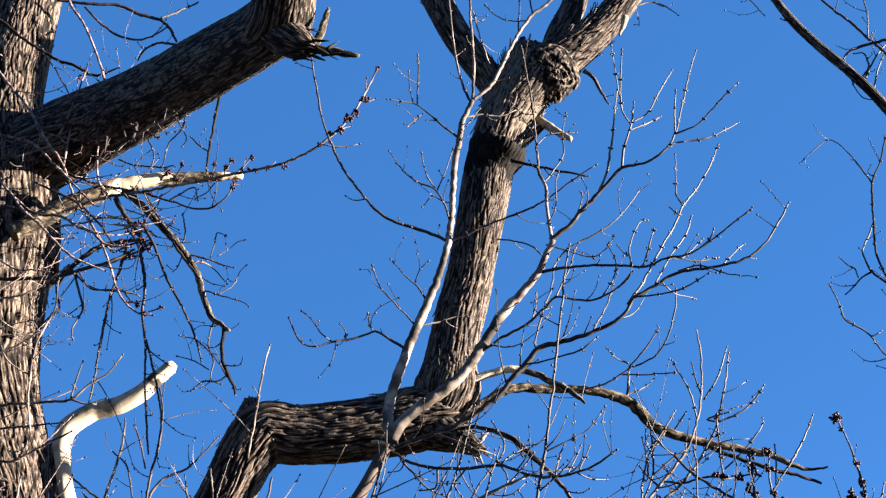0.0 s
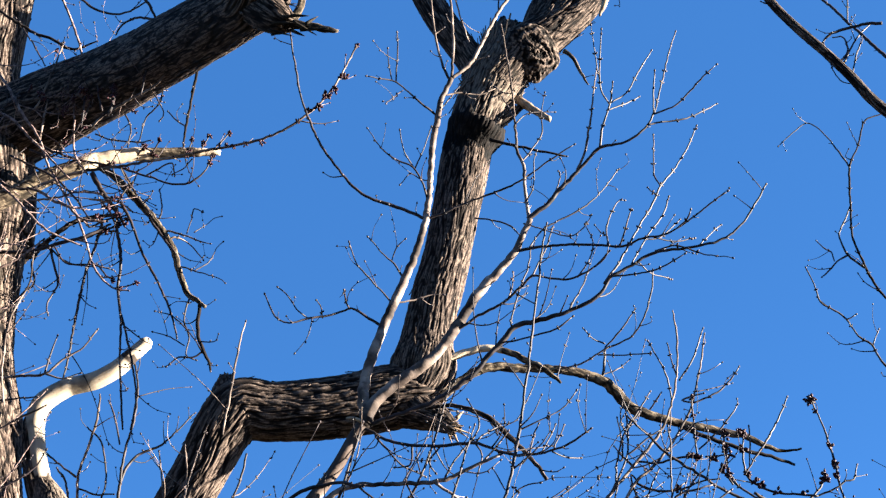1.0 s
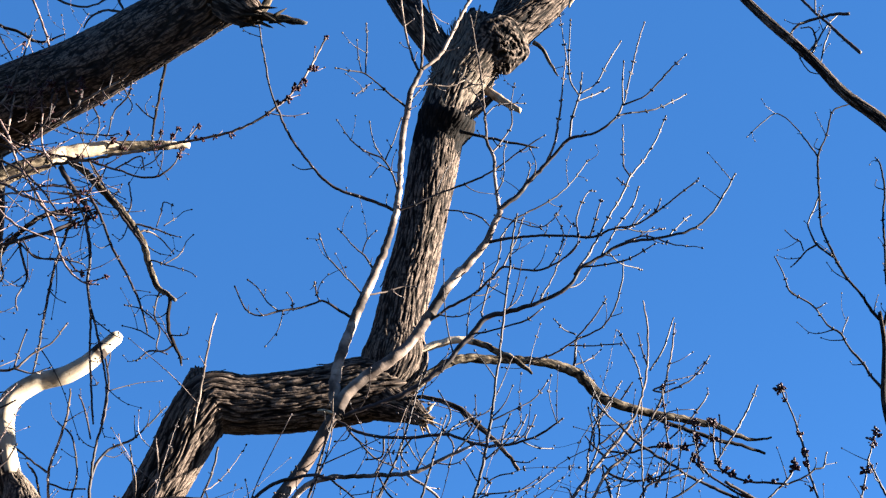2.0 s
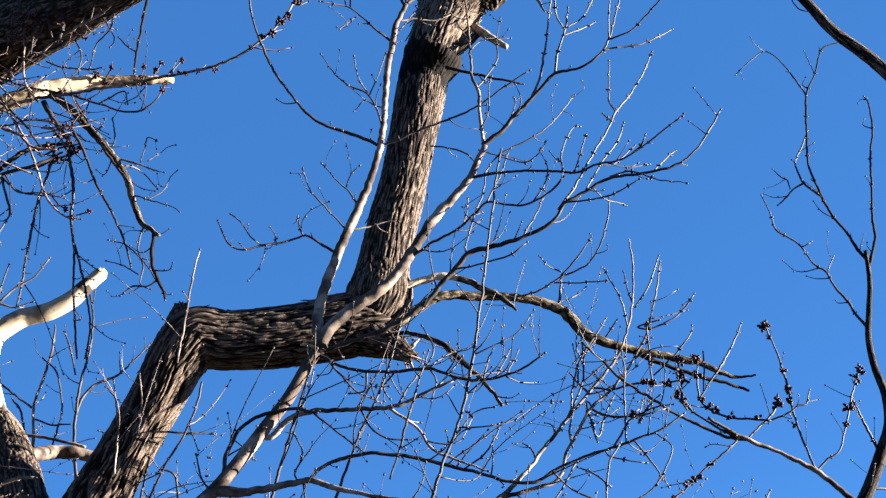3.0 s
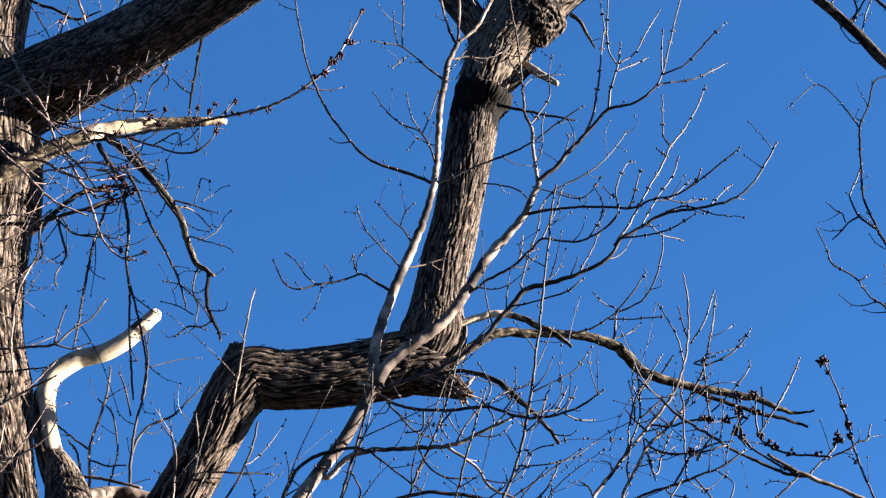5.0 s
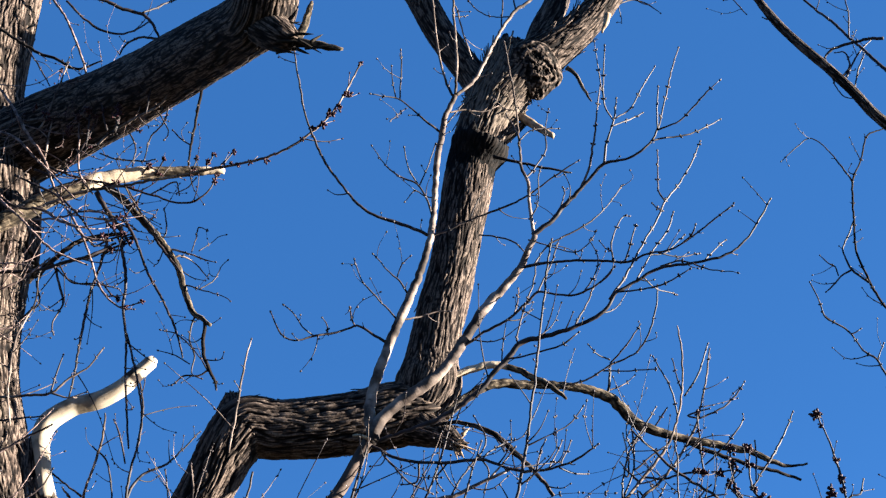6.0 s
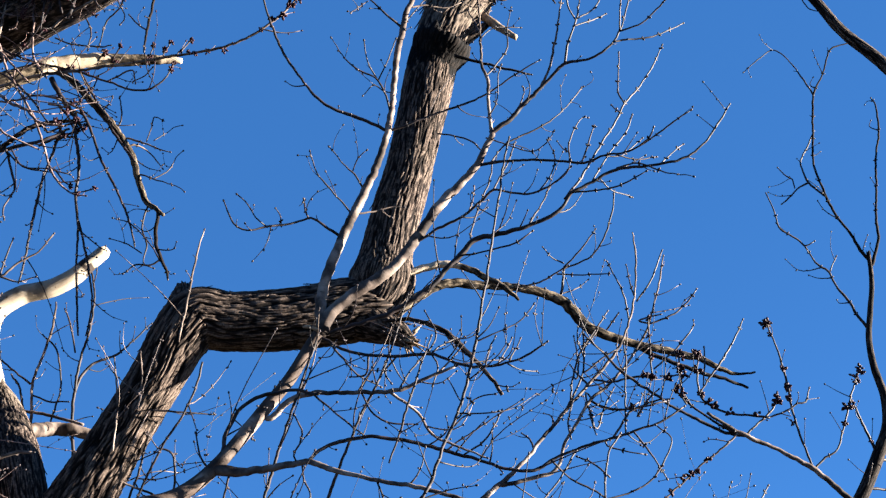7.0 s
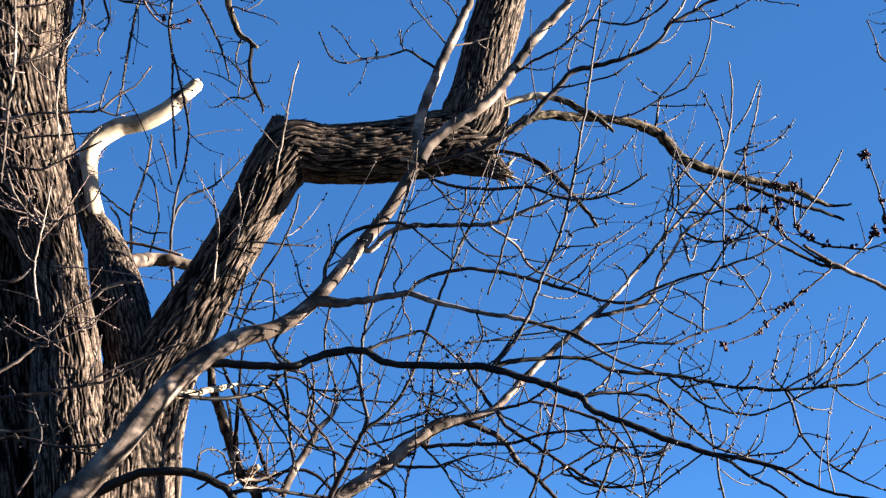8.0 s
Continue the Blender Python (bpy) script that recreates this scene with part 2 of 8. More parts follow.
class Shape:
    """Gathers tubes and buds into one mesh."""

    def __init__(self):
        self.v, self.f, self.uv, self.ridge, self.bare, self.worn, self.slot = [], [], [], [], [], [], []
        self.count = 0

    def tube(self, rows, segs, ridge=0.0, width=0.03, seed=0.0, bare=(), slot=0, blunt=False, worn=()):
        axis, rad = rows[:, :3], rows[:, 3]
        tan, a, b = frames_along(axis)
        s = np.concatenate([[0], np.cumsum(np.linalg.norm(np.diff(axis, axis=0), axis=1))])
        th = np.linspace(0, 2 * math.pi, segs, endpoint=False)
        c, d = np.cos(th), np.sin(th)
        n = len(rows)
        r = np.repeat(rad[:, None], segs, 1)
        height = np.full((n, segs), 0.5)
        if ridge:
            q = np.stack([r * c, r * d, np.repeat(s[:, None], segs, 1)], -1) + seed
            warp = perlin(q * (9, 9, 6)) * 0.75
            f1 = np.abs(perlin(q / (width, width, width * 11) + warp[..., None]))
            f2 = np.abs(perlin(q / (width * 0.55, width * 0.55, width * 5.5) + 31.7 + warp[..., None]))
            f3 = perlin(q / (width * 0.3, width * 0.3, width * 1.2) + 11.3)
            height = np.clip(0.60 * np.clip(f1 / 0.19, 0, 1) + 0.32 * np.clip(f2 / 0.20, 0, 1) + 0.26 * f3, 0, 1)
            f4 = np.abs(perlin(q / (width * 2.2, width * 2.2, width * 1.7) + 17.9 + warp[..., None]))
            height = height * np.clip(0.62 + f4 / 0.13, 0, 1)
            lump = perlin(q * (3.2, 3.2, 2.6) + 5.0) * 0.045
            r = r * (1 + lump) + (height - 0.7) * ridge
        else:
            q = np.stack([r * c, r * d, np.repeat(s[:, None], segs, 1)], -1) + seed
            r = r * (1 + 0.08 * perlin(q * 28) + 0.11 * perlin(q * 8 + 3.3))
        pts = axis[:, None] + a[:, None] * (r * c)[..., None] + b[:, None] * (r * d)[..., None]
        if blunt == 2:
            pts[-1] += tan[-1] * rad[-1] * 0.35
            pts[-1] = pts[-1].mean(0) + (pts[-1] - pts[-1].mean(0)) * 0.55
        elif blunt:
            q = np.stack([c, d, 0 * c], -1) * 2.6 + seed
            pts[-1] += tan[-1] * (perlin(q) * 1.1 * rad[-1])[:, None]
        uv_row = th * rad.mean()
        flag = np.zeros((n, segs))
        for lo, hi in bare:
            fr = (s / s[-1])[:, None] + perlin(np.stack([r * c * 30, r * d * 30, np.repeat(s[:, None], segs, 1) * 14], -1)) * 0.035
            flag = np.maximum(flag, ((fr > lo) & (fr < hi)).astype(float))
        pale = np.zeros((n, segs))
        for lo, hi in worn:
            fr = (s / s[-1])[:, None] + perlin(np.stack([r * c * 45, r * d * 45, np.repeat(s[:, None], segs, 1) * 9], -1) + 3.1) * 0.12
            pale = np.maximum(pale, ((fr > lo) & (fr < hi)).astype(float))
        base = self.count
        self.v.append(pts.reshape(-1, 3))
        self.uv.append(np.stack([np.repeat(uv_row[None], n, 0), np.repeat(s[:, None], segs, 1)], -1).reshape(-1, 2))
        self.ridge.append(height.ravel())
        self.bare.append(flag.ravel())
        self.worn.append(pale.ravel())
        i, j = np.meshgrid(np.arange(n - 1), np.arange(segs), indexing="ij")
        k = (j + 1) % segs
        quads = np.stack([i * segs + j, i * segs + k, (i + 1) * segs + k, (i + 1) * segs + j], -1).reshape(-1, 4) + base
        self.f += quads.tolist()
        self.f.append(list(range(base + (n - 1) * segs, base + n * segs)))
        self.f.append(list(range(base + segs - 1, base - 1, -1)))
        self.slot += [slot] * (len(quads) + 2)
        self.count += n * segs

    def flakes(self, rows, per_metre, span=(0, 1), longest=0.10, curl=0.010, worn=0):
        """Loose strips of bark, lifted at one end."""
        tan, a, b = frames_along(rows[:, :3])
        length = np.linalg.norm(np.diff(rows[:, :3], axis=0), axis=1).sum()
        for _ in range(int(length * per_metre)):
            i = rnd.randint(2 + int(span[0] * (len(rows) - 5)), int(span[1] * (len(rows) - 3)))
            if rows[i, 3] < 0.05:
                continue
            g, ln, w = rnd.uniform(0, 6.28), rnd.uniform(0.03, longest), rnd.uniform(0.004, 0.010)
            out = a[i] * math.cos(g) + b[i] * math.sin(g)
            side = np.cross(tan[i], out)
            lift = rnd.uniform(0.002, curl)
            way = tan[i] * rnd.choice((-1, 1)) + side * rnd.uniform(-0.25, 0.25)
            p0 = rows[i, :3] + out * (rows[i, 3] - 0.004)
            base, pts = self.count, []
            for k in range(4):
                f = k / 3
                c = p0 + way * ln * f + out * (0.002 + lift * f * f)
                ww = w * (1 - 0.55 * f)
                pts += [c - side * ww, c + side * ww, c + side * ww * 0.8 + out * 0.003, c - side * ww * 0.8 + out * 0.003]
            self.v.append(np.array(pts))
            self.uv.append(np.stack([np.tile((0, 0.01, 0.01, 0), 4) + g, np.repeat(np.arange(4) * ln / 3, 4) + i * 0.01], -1))
            self.ridge.append(np.full(16, rnd.uniform(0.55, 1.0)))
            self.bare.append(np.zeros(16))
            self.worn.append(np.full(16, float(worn)))
            faces = [[base + 4 * k + j, base + 4 * k + (j + 1) % 4, base + 4 * k + 4 + (j + 1) % 4, base + 4 * k + 4 + j] for k in range(3) for j in range(4)]
            faces.append([base + 12, base + 13, base + 14, base + 15])
            self.f += faces
            self.slot += [0] * len(faces)
            self.count += 16

    def dome(self, at, way, radius, height, seed):
        """A healed-over knot: a low dome with warped rings of bark."""
        rot = np.array(Vector(way).to_track_quat("Z", "Y").to_matrix())
        n, segs = 44, 110
        rho = np.repeat(np.linspace(1, 0.02, n)[:, None], segs, 1)
        phi = np.repeat(np.linspace(0, 2 * math.pi, segs, endpoint=False)[None], n, 0)
        q = np.stack([rho * np.cos(phi), rho * np.sin(phi), 0 * rho + seed], -1)
        wave = rho * 3.6 + 0.9 * perlin(q * 1.7) + 0.35 * perlin(q * 4.5)
        ridge = np.clip(0.62 + 0.30 * np.sin(wave * 2 * math.pi) + 0.6 * perlin(q * 9) + 0.4 * perlin(q * 20), 0, 1)
        lift = height * (np.cos(rho * math.pi / 2) ** 0.7 - 0.25) * (1 + 0.5 * perlin(q * 1.4 + 7)) + (ridge - 0.5) * 0.014
        wide = radius * rho * (1 + 0.22 * perlin(q * 1.1 + 3))
        local = np.stack([wide * np.cos(phi), wide * np.sin(phi), lift], -1)
        base = self.count
        self.v.append((local @ rot.T + np.array(at)).reshape(-1, 3))
        self.uv.append(np.stack([phi * 0.05, rho * radius], -1).reshape(-1, 2))
        self.ridge.append(ridge.ravel())
        self.bare.append(np.zeros(n * segs))
        self.worn.append(np.zeros(n * segs))
        i, j = np.meshgrid(np.arange(n - 1), np.arange(segs), indexing="ij")
        k = (j + 1) % segs
        self.f += (np.stack([i * segs + j, i * segs + k, (i + 1) * segs + k, (i + 1) * segs + j], -1).reshape(-1, 4) + base).tolist()
        self.f.append(list(range(base + (n - 1) * segs, base + n * segs)))
        self.slot += [0] * ((n - 1) * segs + 1)
        self.count += n * segs

    def bud(self, at, way, size, length, slot=1):
        """A pointed bud: six-sided, fat below the middle."""
        way = Vector(way).normalized()
        rot = way.to_track_quat("Z", "Y").to_matrix()
        base = self.count
        pts = [at]
        for h, w in ((0.18, 0.75), (0.45, 1.0), (0.78, 0.6)):
            for i in range(6):
                g = i * math.pi / 3
                pts.append(Vector(at) + rot @ Vector((math.cos(g) * w * size, math.sin(g) * w * size, h * length)))
        pts.append(Vector(at) + way * length)
        self.v.append(np.array([tuple(p) for p in pts]))
        m = len(pts)
        self.uv.append(np.zeros((m, 2)))
        self.ridge.append(np.full(m, 0.5))
        self.bare.append(np.zeros(m))
        self.worn.append(np.zeros(m))
        faces = [[base, base + 1 + (i + 1) % 6, base + 1 + i] for i in range(6)]
        for k in (0, 1):
            o = base + 1 + 6 * k
            faces += [[o + i, o + (i + 1) % 6, o + 6 + (i + 1) % 6, o + 6 + i] for i in range(6)]
        o = base + 13
        faces += [[o + i, o + (i + 1) % 6, base + 19] for i in range(6)]
        self.f += faces
        self.slot += [slot] * len(faces)
        self.count += m

    def mesh(self, name, mats):
        me = bpy.data.meshes.new(name)
        v = np.vstack(self.v)
        me.from_pydata(v.tolist(), [], self.f)
        for m in mats:
            me.materials.append(m)
        me.polygons.foreach_set("material_index", self.slot)
        me.polygons.foreach_set("use_smooth", [True] * len(me.polygons))
        li = np.zeros(len(me.loops), int)
        me.loops.foreach_get("vertex_index", li)
        me.uv_layers.new(name="UVMap").data.foreach_set("uv", np.vstack(self.uv)[li].ravel())
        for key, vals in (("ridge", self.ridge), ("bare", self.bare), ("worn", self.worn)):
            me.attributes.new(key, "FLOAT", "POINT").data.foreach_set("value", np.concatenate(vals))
        me.update()
        return me


made, depth_in, owner, rows_of = {}, {}, {}, {}
LABELS = {"wound_lip": "blackened rough lip of an old wound", "bare_branch": "bleached barkless dead branch with a sawn end", "trunk": "trunk with furrowed grey-brown bark",
          "stub": "broken stub with splintered wood"}
BARK_LABELS = {"smooth": "smooth pale grey branch", "lichen": "dead branch with peeling bark", "dark": "dark slender branch"}
# pale_main: stretches lying in shade, painted brown
# upright_limb: flat black band, the shade below the wound lip painted on
TONE_SPANS = {"wood_branch": ((0.42, 0.70), (0.92, 1.1)), "dead_a": ((0.1, 0.5),), "low_wood": ((0.0, 1.1),), "bare_branch": ((-0.1, 0.10), (0.865, 0.915)), "upright_limb": ((0.615, 0.69),), "pale_main": ((0.60, 0.69), (0.875, 1.1))}
WORN = {"upright_limb": ((0.74, 0.94),), "dead_stem": ((0.8, 1.1),)}
rnd = random.Random(11)


def thing(key, name, x, y, label):
    ob = new(name)
    ob.location = (x, y, 0)
    made[key], depth_in[key], owner[key] = ob, 0, ob
    return tagged(ob, label, "tree")


def link_part(name, me, parent_key):
    """A part, or under a part a sub-part; never deeper."""
    par = made[parent_key]
    if depth_in[parent_key] >= 2:
        par = par.parent
    ob = new(name, me)
    ob.parent = par
    if depth_in[parent_key] == 0:
        ob.matrix_parent_inverse = Matrix.Translation(-par.location)
    return ob, min(depth_in[parent_key] + 1, 2)


def spurs(sh, rows, shoot):
    """Short side twigs and buds along a thin branch."""
    s = np.concatenate([[0], np.cumsum(np.linalg.norm(np.diff(rows[:, :3], axis=0), axis=1))])
    tan, a, b = frames_along(rows[:, :3])
    at = rnd.uniform(0.04, 0.12)
    while at < s[-1] - 0.015:
        i = min(int(np.searchsorted(s, at)), len(rows) - 1)
        g = rnd.uniform(0, 6.28)
        out = a[i] * math.cos(g) + b[i] * math.sin(g)
        r = rows[i, 3]
        if shoot:
            for sign in (1, -1):
                sh.bud(rows[i, :3] + out * sign * r * 0.5, out * sign * 0.8 + tan[i] * 0.7, 0.0046, 0.014)
            at += rnd.uniform(0.07, 0.12)
        else:
            p = rows[i, :3]
            thicket = (p[2] < 4.3 and -1.5 < p[0] < 1.3) or (p[0] < -1.45 and 4.5 < p[2] < 6.0)
            ln = rnd.choice((0.02, 0.03, 0.05, 0.09, 0.14)) * rnd.uniform(0.7, 1.3)
            if thicket and rnd.random() < 0.45:
                ln = rnd.uniform(0.10, 0.34)
            w = out * 0.8 + tan[i] * rnd.uniform(0.3, 0.9)
            w = w / np.linalg.norm(w)
            turn = np.array([rnd.gauss(0, 1) for _ in range(3)]) * 0.22 + np.array((0, 0, 0.25))
            r0 = min(0.0034, r * 0.6) if ln > 0.09 else min(0.0026, r * 0.6)
            c1, c2, c3 = p + w * ln * 0.35, p + (w + turn * 0.35) * ln * 0.68, p + (w + turn) * ln
            tip = c3 - c2
            sh.tube(spline([(*p, r0), (*c1, r0 * 0.85), (*c2, r0 * 0.7), (*c3, r0 * 0.5)], 0.03), 5)
            if ln > 0.03:
                sh.bud(c3, tip, 0.0046, 0.013)
            if ln > 0.12:
                for f in (0.4, 0.7):
                    sh.bud(p + (w + turn * f * 0.5) * ln * f, out + tip * 3, 0.004, 0.012)
            if r < 0.007:
                for sign in (1, -1):
                    sh.bud(p + b[i] * sign * r * 0.5, b[i] * sign * 0.8 + tan[i] * 0.6, 0.0044, 0.012)
            at += rnd.uniform(0.05, 0.17) if thicket else rnd.uniform(0.07, 0.22)
    if rows[-1, 3] < 0.006:
        sh.bud(rows[-1, :3], tan[-1], 0.005, 0.015)


def cluster(parent_key, at, size):
    """A knot of swollen flower buds."""
    sh = Shape()
    for _ in range(rnd.randint(7, 11)):
        w = Vector((rnd.gauss(0, 1), rnd.gauss(0, 1), rnd.gauss(0, 1))).normalized()
        sh.bud(Vector(at) + w * size * rnd.uniform(0.0, 0.35), w, size * rnd.uniform(0.22, 0.34), size * rnd.uniform(0.6, 0.95), 0)
    ob, lv = link_part("flower_bud", sh.mesh("flower_bud", [BUD_SCALE]), parent_key)
    tagged(ob, "dark red swollen flower bud")


def splinters(parent_key, at, way, spread, count, bark="lichen"):
    """Torn fibres round a broken end, one ragged piece."""
    sh = Shape()
    way = Vector(way).normalized()
    for _ in range(count):
        off = Vector((rnd.gauss(0, 1), rnd.gauss(0, 1), rnd.gauss(0, 1))) * spread * 0.6
        w = (way + Vector((rnd.gauss(0, 1), rnd.gauss(0, 1), rnd.gauss(0, 1))) * 0.55).normalized()
        p, ln, r = Vector(at) + off - way * spread * 0.7, rnd.uniform(0.05, 0.12), rnd.uniform(0.004, 0.010)
        sh.tube(spline([(*p, r), (*(p + w * ln * 0.5), r * 0.8), (*(p + w * ln), 0.001)], 0.012), 6, 0.0, 0.01, rnd.uniform(0, 50))
    ob, lv = link_part("splinter", sh.mesh("splinter", [BARK[bark], BARK[bark]]), parent_key)
    tagged(ob, "torn grey wood fibres")


def limb_shoots(limb_key, count, span, longest):
    """Upright and hanging shoots along the near side of a limb."""
    rows = rows_of[limb_key]
    for i in range(count):
        x, y, z, r = rows[int(rnd.uniform(*span) * (len(rows) - 1))]
        out = np.array((rnd.uniform(-0.3, 0.3), -1.0, rnd.uniform(-1.0, -0.2)))
        out /= np.linalg.norm(out)
        base = np.array((x, y, z)) + out * r * 0.97
        ln, rad = rnd.uniform(0.16, longest), rnd.uniform(0.0018, 0.0032)
        way = np.array((rnd.gauss(0.2, 0.6), rnd.uniform(-0.12, 0.06), rnd.choice((1, -1)) * rnd.uniform(0.3, 0.9)))
        bend = np.array((rnd.gauss(0, 0.3), rnd.uniform(-0.1, 0.1), rnd.gauss(0.15, 0.25)))
        pts = [(*(base + (way * f + bend * f * f) * ln + out * 0.02 * min(1, f * 3)), rad * (1 - 0.6 * f)) for f in (0, 0.25, 0.5, 0.75, 1)]
        grow("%s_shoot_%d" % (limb_key, i), "twig", limb_key, rnd.choice(("vine", "vine", "vine_bud")), *pts)


def burl(parent_key, at, way, radius, height):
    sh = Shape()
    sh.dome(at, way, radius, height, 4.2)
    ob, lv = link_part("burl", sh.mesh("burl", [BARK["bark"]]), parent_key)
    tagged(ob, "rounded knobbly burl with swirling bark")


def fine_twigs(count, x_span, z_span, longest, beyond=0.0):
    """More of the finest twigs where the thicket is dense, on the thin branches there."""
    spots = [(key, row) for key, rows in rows_of.items() if owner[key] is made["maple"] for row in rows[::4]
             if x_span[0] < row[0] < x_span[1] and z_span[0] < row[2] < z_span[1] and row[3] < 0.011 and row[1] > beyond]
    for i in range(count):
        key, row = spots[rnd.randrange(len(spots))]
        ln = rnd.uniform(0.12, longest)
        way = np.array((rnd.uniform(-0.6, 1.0), rnd.uniform(-0.4, 0.4), rnd.uniform(-0.5, 1.0)))
        way /= np.linalg.norm(way)
        turn = np.array((rnd.gauss(0.1, 0.3), rnd.gauss(0, 0.2), rnd.gauss(0.15, 0.35)))
        r = min(row[3] * 0.6, rnd.uniform(0.0026, 0.0042))
        pts = [(*(row[:3] + (way * f + turn * f * f) * ln), r * (1 - 0.5 * f)) for f in (0, 0.3, 0.6, 1)]
        grow("fine_%d_%d" % (i, count), "twig", key, rnd.choice(("shoot_pale", "shoot", "twig", "shoot_pale")), *pts)


def trunk_shoots(axis_key, points, count, low, high, longest):
    """Thin pale shoots that cling to the bark and wander across it."""
    p = np.array(points)
    for i in range(count):
        z = rnd.triangular(low, high, low + 0.7 * (high - low))
        x, y, r = (np.interp(z, p[:, 2], p[:, k]) for k in (0, 1, 3))
        g = radians(rnd.uniform(-165, -55))
        out = np.array((math.cos(g), math.sin(g), 0))
        side = np.array((-math.sin(g), math.cos(g), 0)) * rnd.choice((-1, 1))
        ln = rnd.uniform(0.12, longest)
        way = side * rnd.uniform(0.5, 1) + np.array((0, 0, rnd.uniform(-0.5, 0.9)))
        bend = np.array((rnd.gauss(0, 0.25), rnd.uniform(-0.25, 0.05), rnd.gauss(0.1, 0.4)))
        base = np.array((x, y, z)) + out * r * 0.97
        rad = rnd.uniform(0.0026, 0.0052)
        rows = [(*(base + way * ln * f + bend * ln * f * f + out * (0.012 + 0.10 * ln * f)), rad * (1 - 0.6 * f)) for f in (0, 0.25, 0.5, 0.75, 1)]
        rows[0] = (*base, rad)
        grow("%s_shoot_%d" % (axis_key, i), "twig", axis_key, rnd.choice(("vine", "vine", "twig", "vine_bud" if z > 5 else "vine")), *rows)


def grow(key, kind, parent_key, bark, *points):
    top = max(p[3] for p in points)
    sh = Shape()
    seed = rnd.uniform(0, 50)
    thick = top > 0.045
    if thick:
        rows = spline(points, 0.013)
        segs = int(min(620, max(80, 2 * math.pi * top / 0.0042)))
        amp = min(0.017, 0.08 * top) * (0.4 if key == "upper_limb" else 1) if bark in ("bark", "wound") else 0.001
        sh.tube(rows, segs, amp, 0.030 if top > 0.2 else 0.021, seed, TONE_SPANS.get(key, ()), 0, 2 if bark == "bare" else 1, WORN.get(key, ()))
        if bark == "bark" and key != "upper_limb":
            sh.flakes(rows, 260 * top)
        if key == "upright_limb":
            sh.flakes(rows, 130, (0.79, 0.97), 0.12, 0.03, 1)
        if key == "fork_right":
            sh.flakes(rows, 90, (0.1, 0.6), 0.12, 0.03, 0)
    elif top > 0.011:
        rows = kinked(spline(points, 0.012), seed)
        amp = 0.006 if bark == "sapling" else 0.0022 if bark in ("bark", "lichen") else 0.0
        sh.tube(rows, 48 if bark == "sapling" else 16, amp, 0.012, seed, TONE_SPANS.get(key, ()), 0, 2 if bark == "bare" else int(kind == "stub"))
    else:
        rows = kinked(spline(points, 0.016), seed)
        sh.tube(rows, 7, 0.0, 0.01, seed)
    if top < 0.02 and bark not in ("bare", "wood"):
        spurs(sh, rows, bark.startswith("shoot"))
    mats = [BARK[bark], BUD_SCALE if "bud" in bark else BARK["shoot"]]
    ob, lv = link_part(kind, sh.mesh(kind, mats), parent_key)
    made[key], depth_in[key], owner[key], rows_of[key] = ob, lv, owner[parent_key], rows
    label = LABELS.get(kind) or (BARK_LABELS.get(bark) if kind == "branch" else None)
    if label:
        tagged(ob, label)
    if "bud" in bark:
        n = len(rows)
        swollen = 1.3 if owner[key] is made["right"] else 1.0
        for _ in range(max(1, int(n / (9 / swollen ** 2)))):
            i = rnd.randint(int(n * 0.25), n - 1)
            cluster(key, rows[i, :3] + np.array([rnd.uniform(-0.012, 0.012) for _ in range(3)]), rnd.uniform(0.014, 0.023) * swollen)
        cluster(key, rows[-1, :3], 0.018 * swollen)


# ---- the ground, one sheet to the horizon ----
bm = bmesh.new()
bmesh.ops.create_grid(bm, x_segments=60, y_segments=60, size=2000)
for v in bm.verts:
    d = math.hypot(v.co.x, v.co.y)
    v.co.z = noise.noise(v.co * 0.004) * min(6.0, max(0.0, d - 60) * 0.01)
me = bpy.data.meshes.new("ground")
bm.to_mesh(me)
bm.free()
me.materials.append(ground_material())
tagged(new("ground", me), "dark bare earth and leaf litter under the trees", "ground", kind="structure")

# ---- the trees ----
thing("maple", "maple_tree", -1.66, 5.87, "large bare maple with furrowed bark and broken limbs")
thing("young", "young_tree", 1.46, 6.68, "slender bare young tree with dark bark")
thing("right", "budding_tree", 4.1, 8.4, "bare tree reaching in with red flower buds")
grow("right_tree", "trunk", "right", "bark", (4.1, 8.4, -0.1, 0.22), (4.1, 8.4, 1.5, 0.16), (4.05, 8.42, 4.0, 0.13), (4.12, 8.4, 6.0, 0.10), (4.15, 8.36, 7.2, 0.07))

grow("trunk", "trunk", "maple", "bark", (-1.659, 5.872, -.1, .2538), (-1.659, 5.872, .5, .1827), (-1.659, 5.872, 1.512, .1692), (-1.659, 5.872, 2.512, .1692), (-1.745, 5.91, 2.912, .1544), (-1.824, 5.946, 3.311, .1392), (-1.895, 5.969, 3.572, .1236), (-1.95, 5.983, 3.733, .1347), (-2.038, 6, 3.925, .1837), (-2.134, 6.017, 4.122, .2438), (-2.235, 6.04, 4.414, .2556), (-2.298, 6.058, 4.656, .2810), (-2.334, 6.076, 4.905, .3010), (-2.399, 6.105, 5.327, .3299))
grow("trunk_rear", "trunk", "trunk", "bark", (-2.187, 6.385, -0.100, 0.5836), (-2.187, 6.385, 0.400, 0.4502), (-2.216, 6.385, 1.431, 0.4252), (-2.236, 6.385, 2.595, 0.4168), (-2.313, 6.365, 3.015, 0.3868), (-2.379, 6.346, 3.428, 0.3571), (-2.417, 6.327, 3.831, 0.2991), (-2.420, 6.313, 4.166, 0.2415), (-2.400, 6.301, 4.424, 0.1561))
